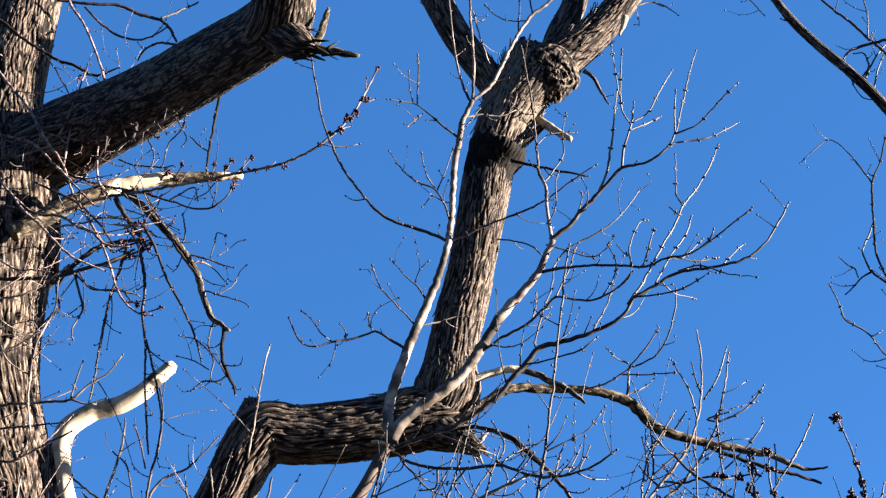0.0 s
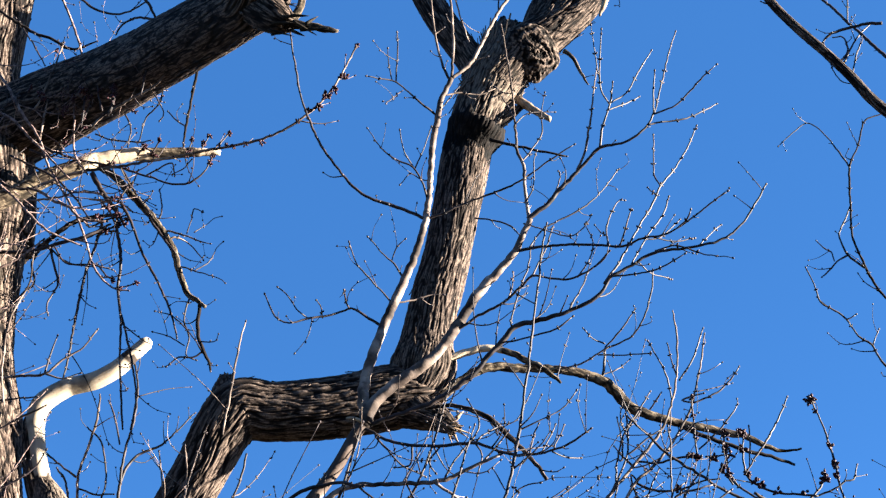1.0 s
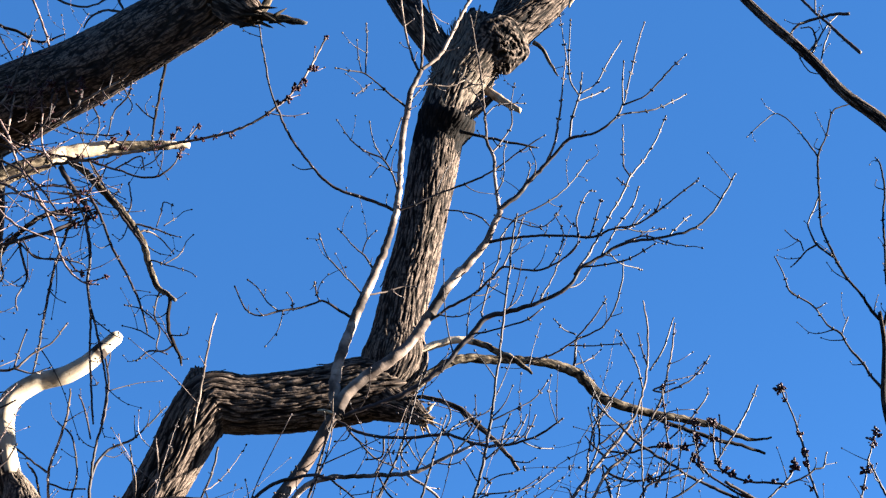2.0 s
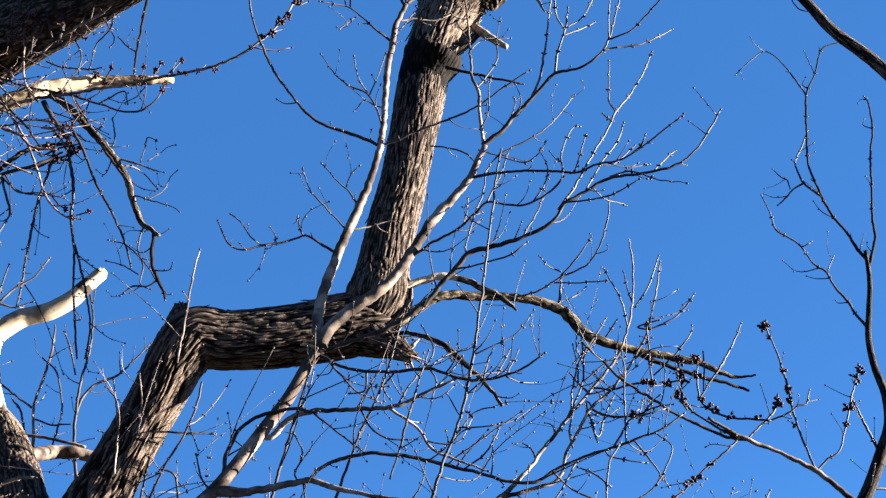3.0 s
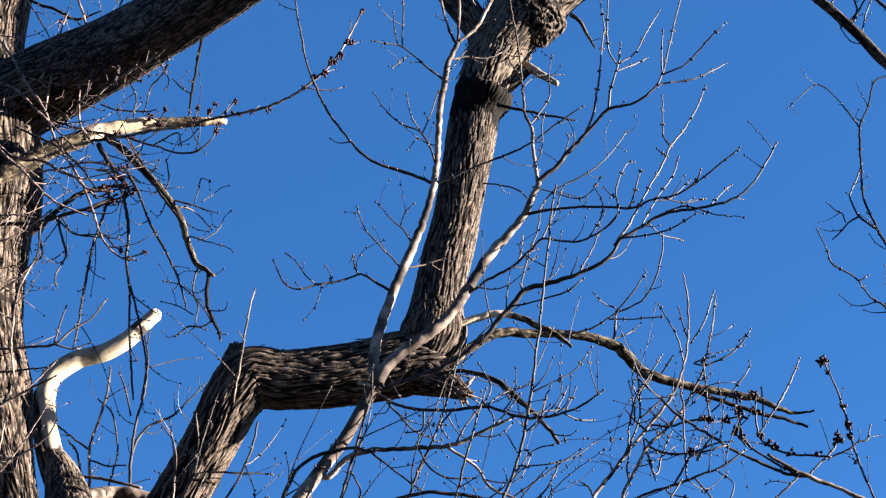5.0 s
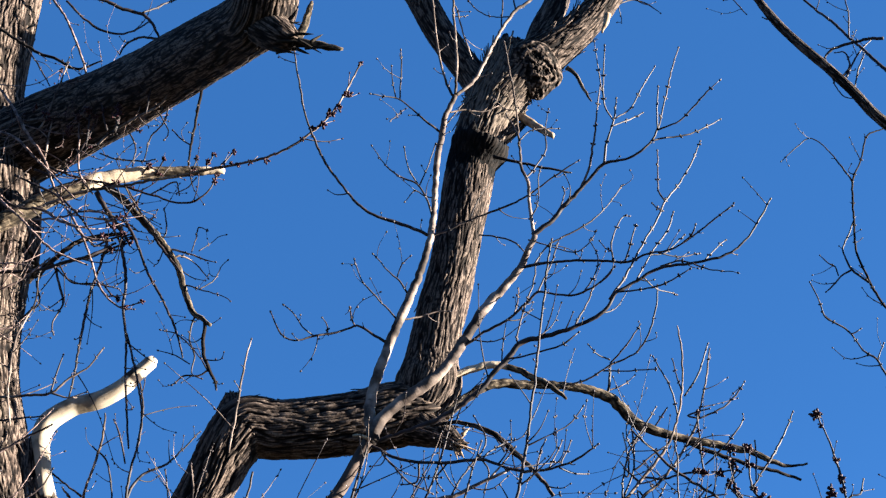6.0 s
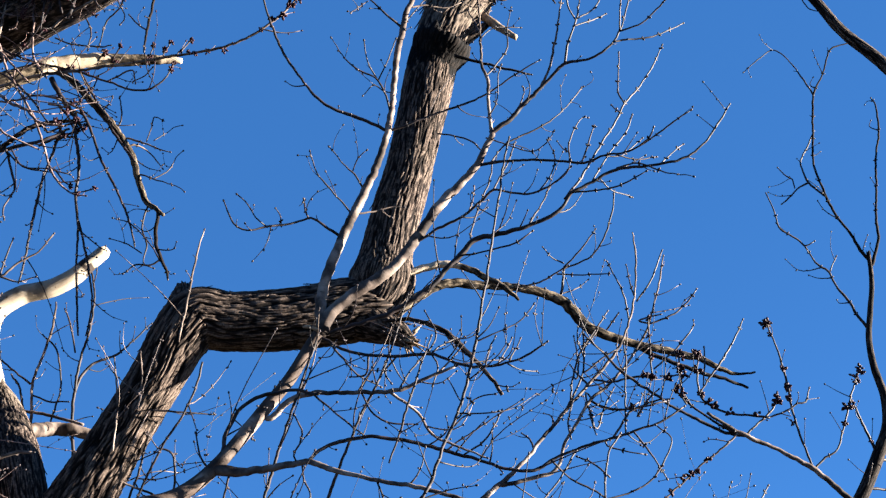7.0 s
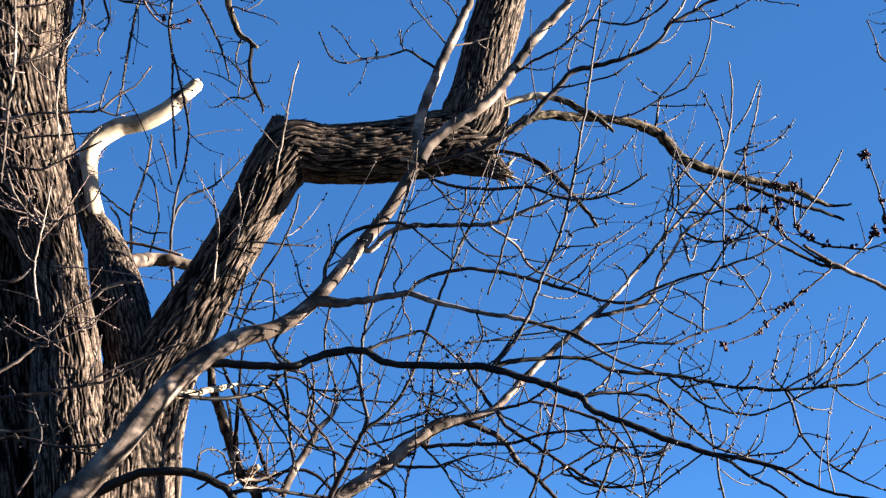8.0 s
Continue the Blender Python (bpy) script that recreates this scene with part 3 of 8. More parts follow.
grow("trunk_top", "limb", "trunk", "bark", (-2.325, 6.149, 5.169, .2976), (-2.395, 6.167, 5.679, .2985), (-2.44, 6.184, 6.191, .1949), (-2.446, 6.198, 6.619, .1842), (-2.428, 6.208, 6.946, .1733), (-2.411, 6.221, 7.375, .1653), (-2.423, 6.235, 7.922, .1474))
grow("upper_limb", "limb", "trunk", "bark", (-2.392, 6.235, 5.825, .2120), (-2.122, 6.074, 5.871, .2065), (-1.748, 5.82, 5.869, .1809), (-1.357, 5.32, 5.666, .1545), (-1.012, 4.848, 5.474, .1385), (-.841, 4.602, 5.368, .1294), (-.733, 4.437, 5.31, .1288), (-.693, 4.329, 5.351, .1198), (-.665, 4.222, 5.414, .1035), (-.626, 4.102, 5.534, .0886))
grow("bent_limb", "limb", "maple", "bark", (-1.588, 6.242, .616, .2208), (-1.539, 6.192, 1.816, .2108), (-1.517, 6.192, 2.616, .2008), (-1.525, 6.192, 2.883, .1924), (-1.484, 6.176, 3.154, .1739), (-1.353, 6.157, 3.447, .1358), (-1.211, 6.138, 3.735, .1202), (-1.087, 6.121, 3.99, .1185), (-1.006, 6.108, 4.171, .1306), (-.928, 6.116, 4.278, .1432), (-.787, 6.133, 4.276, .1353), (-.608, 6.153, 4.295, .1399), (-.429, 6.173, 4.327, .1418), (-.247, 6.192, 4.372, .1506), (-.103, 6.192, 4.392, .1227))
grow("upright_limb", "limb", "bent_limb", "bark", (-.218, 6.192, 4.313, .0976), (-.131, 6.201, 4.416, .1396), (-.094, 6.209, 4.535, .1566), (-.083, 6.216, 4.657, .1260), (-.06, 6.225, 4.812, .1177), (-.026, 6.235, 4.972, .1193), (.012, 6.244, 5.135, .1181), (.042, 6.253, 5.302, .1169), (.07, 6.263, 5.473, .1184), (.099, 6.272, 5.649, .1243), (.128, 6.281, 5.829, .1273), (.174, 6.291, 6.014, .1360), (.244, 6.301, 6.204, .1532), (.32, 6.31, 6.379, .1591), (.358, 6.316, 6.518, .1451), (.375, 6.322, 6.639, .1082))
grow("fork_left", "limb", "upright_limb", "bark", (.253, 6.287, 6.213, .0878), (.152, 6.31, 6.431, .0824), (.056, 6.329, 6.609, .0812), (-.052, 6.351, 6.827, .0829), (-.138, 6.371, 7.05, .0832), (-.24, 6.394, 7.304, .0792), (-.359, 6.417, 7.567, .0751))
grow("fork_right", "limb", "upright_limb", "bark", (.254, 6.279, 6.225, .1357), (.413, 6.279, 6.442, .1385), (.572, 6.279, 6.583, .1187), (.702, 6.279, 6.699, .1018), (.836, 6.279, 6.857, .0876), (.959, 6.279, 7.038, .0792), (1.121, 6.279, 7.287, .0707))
grow("wound_lip", "wound_lip", "upright_limb", "wound", (.135, 6.275, 5.790, .1080), (.146, 6.270, 5.850, .1280), (.160, 6.264, 5.895, .1450), (.174, 6.258, 5.930, .1560), (.182, 6.256, 5.952, .1420))
burl("fork_right", (.490, 6.190, 6.385), (.30, -.88, -.36), .150, .055)
grow("fork_middle", "limb", "fork_right", "bark", (.477, 6.279, 6.526, .0707), (.537, 6.335, 6.766, .0713), (.619, 6.384, 6.967, .0719), (.703, 6.452, 7.276, .0697))
grow("dead_stem", "limb", "trunk", "bark", (-1.523, 6.118, 3.122, 0.1211), (-1.596, 6.142, 3.356, 0.1188), (-1.673, 6.226, 3.566, 0.1177), (-1.805, 6.513, 3.829, 0.1085), (-1.925, 6.764, 4.066, 0.0823), (-1.997, 6.842, 4.192, 0.0555))
grow("bare_branch", "bare_branch", "dead_stem", "bare", (-1.975, 6.838, 4.118, .0560), (-2.005, 6.838, 4.200, .0520), (-2.043, 6.838, 4.335, .0475), (-2.066, 6.838, 4.447, .0460), (-2.082, 6.838, 4.541, .0500), (-2.058, 6.838, 4.640, .0545), (-1.952, 6.838, 4.722, .0510), (-1.890, 6.838, 4.742, .0480), (-1.800, 6.838, 4.768, .0480), (-1.699, 6.838, 4.833, .0455), (-1.640, 6.838, 4.898, .0415), (-1.600, 6.838, 4.940, .0375), (-1.553, 6.838, 4.990, .0370))
grow("bare_strip", "bark_strip", "bare_branch", "bark", (-1.985, 6.815, 4.060, .0460), (-2.045, 6.822, 4.200, .0400), (-2.086, 6.826, 4.335, .0330), (-2.107, 6.830, 4.447, .0300), (-2.118, 6.834, 4.530, .0260), (-2.112, 6.838, 4.585, .0120))
grow("dead_cross", "branch", "dead_stem", "smooth", (-1.762, 6.560, 3.880, .0360), (-1.711, 6.823, 3.994, .0347), (-1.606, 6.86, 4.004, .0319), (-1.468, 6.894, 3.98, .0292))
grow("bare_twig", "twig", "dead_cross", "smooth", (-1.87, 6.798, 4.08, .0071), (-1.737, 6.782, 4.055, .0082), (-1.53, 6.753, 3.995, .0070))
grow("wood_branch", "branch", "trunk", "lichen", (-2.147, 5.8, 5.18, .0444), (-1.987, 5.841, 5.314, .0434), (-1.846, 5.876, 5.423, .0423), (-1.725, 5.907, 5.502, .0399), (-1.572, 5.945, 5.562, .0352), (-1.388, 5.989, 5.607, .0317), (-1.226, 6.026, 5.64, .0230), (-1.117, 6.05, 5.649, .0129))
grow("hang_branch", "branch", "trunk", "lichen", (-1.809, 6.149, 5.661, .0190), (-1.68, 6.122, 5.584, .0178), (-1.554, 6.094, 5.441, .0177), (-1.424, 6.077, 5.286, .0177), (-1.327, 6.068, 5.145, .0164), (-1.266, 6.049, 4.977, .0152), (-1.213, 6.021, 4.846, .0140), (-1.172, 6.003, 4.794, .0116), (-1.111, 5.978, 4.741, .0083))
grow("hang_tip", "twig", "hang_branch", "bark", (-1.134, 5.987, 4.761, .0093), (-1.138, 5.987, 4.756, .0093), (-1.138, 5.976, 4.682, .0093), (-1.126, 5.963, 4.573, .0093), (-1.094, 5.963, 4.504, .0083), (-1.071, 5.964, 4.459, .0072), (-1.056, 5.958, 4.405, .0052))
grow("hang_a", "twig", "hang_branch", "twig", (-1.568, 6.098, 5.457, .0053), (-1.441, 6.063, 5.287, .0074), (-1.374, 6.051, 5.183, .0073), (-1.282, 6.011, 5.049, .0052))
grow("hang_b", "twig", "hang_branch", "smooth", (-1.363, 6.071, 5.197, .0053), (-1.339, 6.071, 5.21, .0053), (-1.23, 6.025, 5.151, .0042), (-1.155, 6.003, 5.106, .0031), (-1.12, 5.994, 5.091, .0021))
grow("hang_c", "twig", "hang_branch", "smooth", (-1.333, 6.068, 5.153, .0053), (-1.307, 6.068, 5.17, .0053), (-1.25, 6.098, 5.161, .0032), (-1.202, 6.128, 5.121, .0032), (-1.177, 6.157, 5.098, .0021))
grow("hang_d", "twig", "hang_branch", "twig", (-1.27, 6.05, 4.988, .0042), (-1.257, 6.051, 4.994, .0042), (-1.159, 6.02, 4.945, .0031), (-1.055, 5.974, 4.889, .0021), (-1.023, 5.955, 4.857, .0021))
grow("hang_e", "twig", "hang_branch", "twig", (-1.191, 6.042, 4.967, .0031), (-1.128, 6.077, 5.038, .0032), (-1.105, 6.119, 5.14, .0021), (-1.083, 6.137, 5.182, .0021))
grow("hang_f", "twig", "hang_branch", "twig", (-1.188, 6.01, 4.813, .0042), (-1.193, 6.01, 4.81, .0042), (-1.205, 6.011, 4.685, .0042), (-1.175, 6.002, 4.593, .0042), (-1.183, 6, 4.505, .0031), (-1.141, 6.008, 4.48, .0031))
grow("hang_g", "twig", "hang_branch", "twig", (-1.097, 5.978, 4.511, .0052), (-1.144, 5.98, 4.479, .0041), (-1.208, 5.973, 4.479, .0041), (-1.256, 5.973, 4.436, .0031))
grow("hang_h", "twig", "hang_branch", "twig", (-1.102, 5.978, 4.5, .0041), (-1.152, 5.979, 4.581, .0031), (-1.248, 5.986, 4.688, .0031), (-1.332, 5.969, 4.71, .0021))
grow("hang_i", "twig", "hang_branch", "twig", (-1.188, 5.978, 4.538, .0031), (-1.256, 5.975, 4.581, .0031), (-1.337, 5.98, 4.607, .0021))
grow("hang_j", "twig", "hang_branch", "twig", (-1.412, 6.076, 5.268, .0042), (-1.395, 6.076, 5.278, .0042), (-1.393, 6.11, 5.37, .0042), (-1.426, 6.169, 5.506, .0032))
grow("hang_k", "twig", "hang_branch", "twig", (-1.248, 6.068, 5.191, .0032), (-1.239, 6.102, 5.292, .0032), (-1.237, 6.136, 5.377, .0032), (-1.204, 6.162, 5.376, .0021))
grow("hang_l", "twig", "hang_branch", "twig", (-1.213, 6.068, 5.197, .0032), (-1.167, 6.102, 5.259, .0021), (-1.133, 6.131, 5.315, .0021), (-1.105, 6.158, 5.343, .0021))
grow("pale_main", "branch", "trunk", "smooth", (-1.614, 5.570, 2.053, 0.0500), (-1.513, 5.130, 2.411, 0.0468), (-1.430, 5.074, 2.507, 0.0454), (-1.332, 5.067, 2.631, 0.0444), (-1.260, 5.084, 2.748, 0.0442), (-1.193, 5.116, 2.862, 0.0436), (-1.130, 5.150, 2.946, 0.0425), (-1.051, 5.184, 3.026, 0.0409), (-0.949, 5.224, 3.105, 0.0376), (-0.852, 5.262, 3.147, 0.0323), (-0.777, 5.307, 3.208, 0.0292), (-0.695, 5.308, 3.285, 0.0270), (-0.615, 5.311, 3.389, 0.0259), (-0.513, 5.319, 3.541, 0.0259), (-0.430, 5.327, 3.664, 0.0248), (-0.358, 5.335, 3.807, 0.0237), (-0.315, 5.339, 3.888, 0.0215))
grow("pale_left", "branch", "pale_main", "smooth", (-.318, 5.339, 3.883, .0249), (-.306, 5.338, 3.875, .0249), (-.321, 5.336, 3.996, .0215), (-.301, 5.336, 4.132, .0215), (-.252, 5.339, 4.287, .0203), (-.195, 5.347, 4.443, .0192), (-.131, 5.357, 4.62, .0166), (-.083, 5.363, 4.799, .0156), (-.062, 5.363, 4.985, .0145), (-.051, 5.357, 5.128, .0135), (-.03, 5.341, 5.313, .0134), (-.003, 5.326, 5.457, .0124), (.039, 5.313, 5.557, .0113))
grow("pale_right", "branch", "pale_main", "smooth", (-.321, 5.338, 3.878, .0249), (-.315, 5.338, 3.875, .0249), (-.275, 5.329, 3.955, .0248), (-.203, 5.321, 4.03, .0236), (-.101, 5.317, 4.102, .0225), (-.001, 5.316, 4.202, .0214), (.07, 5.315, 4.324, .0214), (.147, 5.305, 4.444, .0202), (.231, 5.285, 4.545, .0164), (.297, 5.263, 4.618, .0153), (.332, 5.243, 4.688, .0132), (.362, 5.224, 4.754, .0121))
grow("left_fork_a", "branch", "pale_left", "smooth", (.039, 5.313, 5.557, .0083), (.118, 5.33, 5.639, .0083), (.178, 5.344, 5.773, .0083), (.24, 5.349, 5.924, .0083), (.32, 5.349, 6.076, .0083), (.404, 5.359, 6.16, .0074), (.494, 5.394, 6.322, .0065))
grow("left_fork_b", "branch", "pale_left", "smooth", (.039, 5.313, 5.557, .0074), (.046, 5.307, 5.713, .0064), (.039, 5.315, 5.951, .0064), (.036, 5.336, 6.174, .0056), (.033, 5.329, 6.38, .0046))
grow("left_fork_c", "branch", "pale_left", "smooth", (.039, 5.313, 5.557, .0064), (.024, 5.313, 5.564, .0064), (-.016, 5.299, 5.692, .0055), (-.041, 5.28, 5.841, .0055), (-.056, 5.245, 5.963, .0045), (-.068, 5.201, 6.13, .0045))
grow("left_fork_d", "twig", "left_fork_b", "smooth", (.037, 5.329, 6.104, .0037), (.046, 5.328, 6.098, .0037), (.077, 5.347, 5.976, .0037), (.117, 5.377, 5.832, .0028))
grow("left_fork_e", "twig", "left_fork_a", "twig", (.305, 5.349, 6.049, .0037), (.226, 5.368, 6.067, .0028), (.16, 5.381, 6.112, .0028), (.112, 5.382, 6.169, .0019))
grow("left_fork_f", "twig", "left_fork_a", "twig", (.333, 5.35, 6.084, .0037), (.325, 5.372, 6.2, .0037), (.318, 5.395, 6.326, .0028))
grow("left_fork_g", "twig", "left_fork_a", "twig", (.263, 5.349, 5.975, .0037), (.273, 5.37, 6.129, .0037), (.279, 5.385, 6.317, .0028))
grow("fork_cross", "twig", "pale_left", "smooth", (.005, 5.324, 5.471, .0037), (.082, 5.35, 5.501, .0037), (.174, 5.393, 5.525, .0028), (.241, 5.415, 5.578, .0019))
grow("perch_twig", "branch", "pale_left", "twig", (-.079, 5.363, 4.834, .0074), (-.07, 5.363, 4.835, .0074), (-.148, 5.344, 4.865, .0074), (-.233, 5.326, 4.892, .0074), (-.306, 5.313, 4.911, .0064), (-.38, 5.301, 4.956, .0064), (-.455, 5.288, 5.044, .0055), (-.527, 5.272, 5.152, .0055), (-.583, 5.25, 5.267, .0055), (-.625, 5.219, 5.38, .0045), (-.657, 5.169, 5.523, .0045), (-.678, 5.117, 5.656, .0035))
grow("cross_twig", "twig", "pale_left", "twig", (-.077, 5.363, 4.845, .0056), (-.07, 5.363, 4.841, .0056), (.036, 5.353, 4.885, .0046), (.159, 5.346, 4.937, .0046), (.283, 5.328, 4.982, .0046), (.394, 5.293, 5.037, .0037), (.48, 5.261, 5.089, .0036), (.568, 5.24, 5.141, .0027))
grow("limb_twig", "twig", "upright_limb", "twig", (.15, 5.932, 5.192, .0041), (.256, 5.893, 5.151, .0041), (.32, 5.858, 5.099, .0041), (.357, 5.842, 5.043, .0030))
grow("lt_a", "twig", "pale_left", "twig", (-.245, 5.34, 4.307, .0065), (-.262, 5.34, 4.314, .0065), (-.322, 5.322, 4.349, .0055), (-.38, 5.301, 4.373, .0046), (-.458, 5.267, 4.32, .0046), (-.546, 5.225, 4.285, .0045), (-.62, 5.195, 4.252, .0036), (-.678, 5.18, 4.273, .0036), (-.723, 5.172, 4.362, .0027))
grow("lt_b", "twig", "pale_left", "twig", (-.389, 5.341, 4.389, .0037), (-.401, 5.255, 4.384, .0036), (-.403, 5.168, 4.383, .0036))
grow("lt_c", "twig", "pale_left", "twig", (-.557, 5.338, 4.342, .0037), (-.603, 5.272, 4.355, .0027), (-.629, 5.214, 4.378, .0027), (-.667, 5.171, 4.397, .0027))
grow("lt_d", "twig", "pale_left", "twig", (-.501, 5.339, 4.347, .0028), (-.499, 5.243, 4.345, .0027), (-.513, 5.163, 4.335, .0018))
grow("lt_e", "twig", "pale_left", "twig", (-.206, 5.345, 4.407, .0046), (-.264, 5.308, 4.465, .0037), (-.322, 5.266, 4.513, .0037), (-.364, 5.242, 4.554, .0027), (-.393, 5.227, 4.64, .0027))
grow("lt_f", "twig", "pale_left", "twig", (-.163, 5.352, 4.532, .0046), (-.167, 5.352, 4.536, .0046), (-.207, 5.327, 4.599, .0037), (-.259, 5.295, 4.636, .0028), (-.312, 5.253, 4.682, .0027))
grow("lt_g", "twig", "pale_left", "twig", (-.22, 5.356, 4.626, .0028), (-.195, 5.299, 4.665, .0028), (-.165, 5.274, 4.684, .0018))
grow("lt_h", "twig", "pale_left", "smooth", (-.202, 5.346, 4.423, .0046), (-.195, 5.346, 4.421, .0046), (-.124, 5.363, 4.442, .0037), (-.053, 5.385, 4.477, .0028), (-.005, 5.387, 4.48, .0019))
grow("lt_i", "twig", "pale_left", "twig", (-.02, 5.335, 5.367, .0055), (-.029, 5.335, 5.368, .0055), (-.097, 5.292, 5.403, .0046), (-.165, 5.257, 5.456, .0036), (-.223, 5.23, 5.481, .0036), (-.279, 5.198, 5.468, .0027), (-.333, 5.158, 5.455, .0027))
grow("lt_j", "twig", "pale_left", "twig", (-.182, 5.326, 5.5, .0028), (-.215, 5.245, 5.411, .0027), (-.246, 5.148, 5.303, .0027))
grow("lt_k", "twig", "pale_left", "twig", (-.213, 5.326, 5.544, .0037), (-.206, 5.252, 5.611, .0036), (-.204, 5.142, 5.68, .0027))
grow("lt_l", "twig", "pale_left", "twig", (-.231, 5.324, 5.553, .0028), (-.242, 5.248, 5.576, .0027), (-.246, 5.146, 5.594, .0018))
grow("lt_m", "twig", "pale_left", "twig", (-.07, 5.363, 4.95, .0046), (-.096, 5.335, 5.02, .0046), (-.135, 5.316, 5.079, .0037), (-.21, 5.3, 5.108, .0037), (-.271, 5.279, 5.154, .0027), (-.327, 5.232, 5.221, .0018))
grow("lt_n", "twig", "pale_left", "twig", (-.131, 5.358, 5.106, .0037), (-.17, 5.3, 5.152, .0028), (-.188, 5.225, 5.206, .0027))
grow("lt_o", "twig", "pale_left", "twig", (-.124, 5.358, 5.1, .0037), (-.086, 5.335, 5.188, .0028), (-.055, 5.324, 5.293, .0028))
grow("lt_p", "twig", "pale_left", "twig", (-.058, 5.361, 5.038, .0028), (-.099, 5.361, 5.042, .0028), (-.141, 5.339, 5.059, .0028), (-.185, 5.321, 4.995, .0018))
grow("lt_q", "twig", "pale_left", "twig", (-.02, 5.335, 5.367, .0037), (-.029, 5.335, 5.371, .0037), (.018, 5.382, 5.481, .0037), (.071, 5.417, 5.585, .0028))
grow("pr_a", "branch", "pale_right", "smooth", (.362, 5.224, 4.754, .0082), (.349, 5.237, 4.888, .0073), (.351, 5.258, 5.044, .0073), (.325, 5.271, 5.132, .0064), (.32, 5.284, 5.255, .0055), (.319, 5.29, 5.366, .0046), (.3, 5.283, 5.564, .0046), (.269, 5.268, 5.827, .0037))
grow("pr_a2", "twig", "pr_a", "twig", (.341, 5.262, 5.077, .0046), (.347, 5.262, 5.077, .0046), (.399, 5.287, 5.166, .0037), (.441, 5.308, 5.255, .0037), (.442, 5.319, 5.369, .0028), (.461, 5.333, 5.488, .0018))
grow("pr_a3", "twig", "pr_a", "twig", (.321, 5.285, 5.286, .0037), (.384, 5.318, 5.369, .0028), (.504, 5.38, 5.417, .0019))
grow("pr_a4", "twig", "pr_a", "twig", (.317, 5.288, 5.318, .0037), (.297, 5.334, 5.412, .0028), (.271, 5.374, 5.497, .0028))
grow("pr_a5", "twig", "pr_a", "twig", (.351, 5.232, 4.843, .0036), (.383, 5.198, 4.906, .0027), (.386, 5.169, 5.001, .0027), (.399, 5.158, 5.051, .0018))
grow("pr_b", "branch", "pale_right", "twig", (.357, 5.224, 4.754, .0111), (.427, 5.208, 4.804, .0101), (.502, 5.188, 4.884, .0100), (.568, 5.163, 4.952, .0081), (.617, 5.14, 4.994, .0071), (.665, 5.112, 5.038, .0071), (.751, 5.074, 5.035, .0053), (.817, 5.047, 5.059, .0052), (.871, 5.03, 5.11, .0044), (.893, 5.024, 5.152, .0044))
grow("pr_b1", "twig", "pr_b", "shoot", (.893, 5.024, 5.152, .0035), (.889, 4.98, 5.228, .0035), (.897, 4.945, 5.312, .0026))
grow("pr_b2", "twig", "pr_b", "shoot", (.893, 5.024, 5.152, .0035), (.931, 5.048, 5.277, .0035), (.971, 5.064, 5.439, .0035), (1.038, 5.116, 5.664, .0027))
grow("pr_b3", "twig", "pr_b", "shoot", (.893, 5.024, 5.152, .0044), (.969, 5.008, 5.174, .0035), (1.037, 4.982, 5.225, .0035), (1.101, 4.942, 5.286, .0034), (1.156, 4.925, 5.332, .0017))
grow("pr_b4", "twig", "pr_b", "shoot", (.861, 5.032, 5.1, .0044), (.948, 5.056, 5.133, .0035), (1.055, 5.074, 5.17, .0035), (1.184, 5.124, 5.271, .0027))
grow("pr_b5", "twig", "pr_b", "shoot", (.665, 5.112, 5.038, .0053), (.677, 5.086, 5.11, .0053), (.698, 5.061, 5.174, .0044), (.715, 5.049, 5.23, .0044), (.73, 5.04, 5.325, .0026))
grow("pr_b6", "twig", "pr_b", "shoot", (.704, 5.057, 5.195, .0035), (.769, 5.094, 5.249, .0035), (.855, 5.148, 5.332, .0027))
grow("pr_b7", "twig", "pr_b", "shoot", (.716, 5.027, 5.214, .0035), (.792, 5.051, 5.289, .0035), (.85, 5.09, 5.42, .0035), (.923, 5.114, 5.554, .0027))
grow("pr_b8", "twig", "pr_b", "shoot", (.708, 5.036, 5.215, .0035), (.673, 4.997, 5.259, .0035), (.668, 4.953, 5.345, .0034), (.675, 4.864, 5.471, .0025))
grow("pr_b9", "twig", "pr_b", "shoot_pale", (.563, 5.166, 4.94, .0063), (.603, 5.117, 5.037, .0053), (.627, 5.066, 5.146, .0044), (.644, 5.041, 5.26, .0035), (.661, 5.017, 5.378, .0026))
grow("pr_b10", "twig", "pr_b", "shoot", (.677, 5.024, 5.278, .0035), (.655, 4.952, 5.374, .0026), (.627, 4.837, 5.472, .0017))
grow("pr_b11", "twig", "pr_b", "twig", (.428, 5.208, 4.81, .0036), (.474, 5.242, 4.89, .0036), (.508, 5.275, 4.995, .0027), (.504, 5.292, 5.035, .0018))
grow("pr_c", "branch", "pale_right", "twig", (.301, 5.261, 4.627, .0073), (.311, 5.261, 4.622, .0073), (.409, 5.234, 4.627, .0064), (.524, 5.208, 4.619, .0054), (.638, 5.183, 4.604, .0054), (.739, 5.157, 4.583, .0054), (.818, 5.129, 4.601, .0044), (.895, 5.097, 4.597, .0044), (.954, 5.066, 4.614, .0035), (1.027, 5.021, 4.653, .0035), (1.082, 4.988, 4.686, .0035), (1.145, 4.958, 4.72, .0026))
grow("pr_c1", "twig", "pr_c", "shoot", (.95, 5.07, 4.613, .0035), (.988, 5.009, 4.625, .0035), (.998, 4.985, 4.645, .0026))
grow("pr_c2", "twig", "pr_c", "shoot", (.728, 5.16, 4.588, .0036), (.75, 5.116, 4.637, .0035), (.77, 5.079, 4.704, .0026))
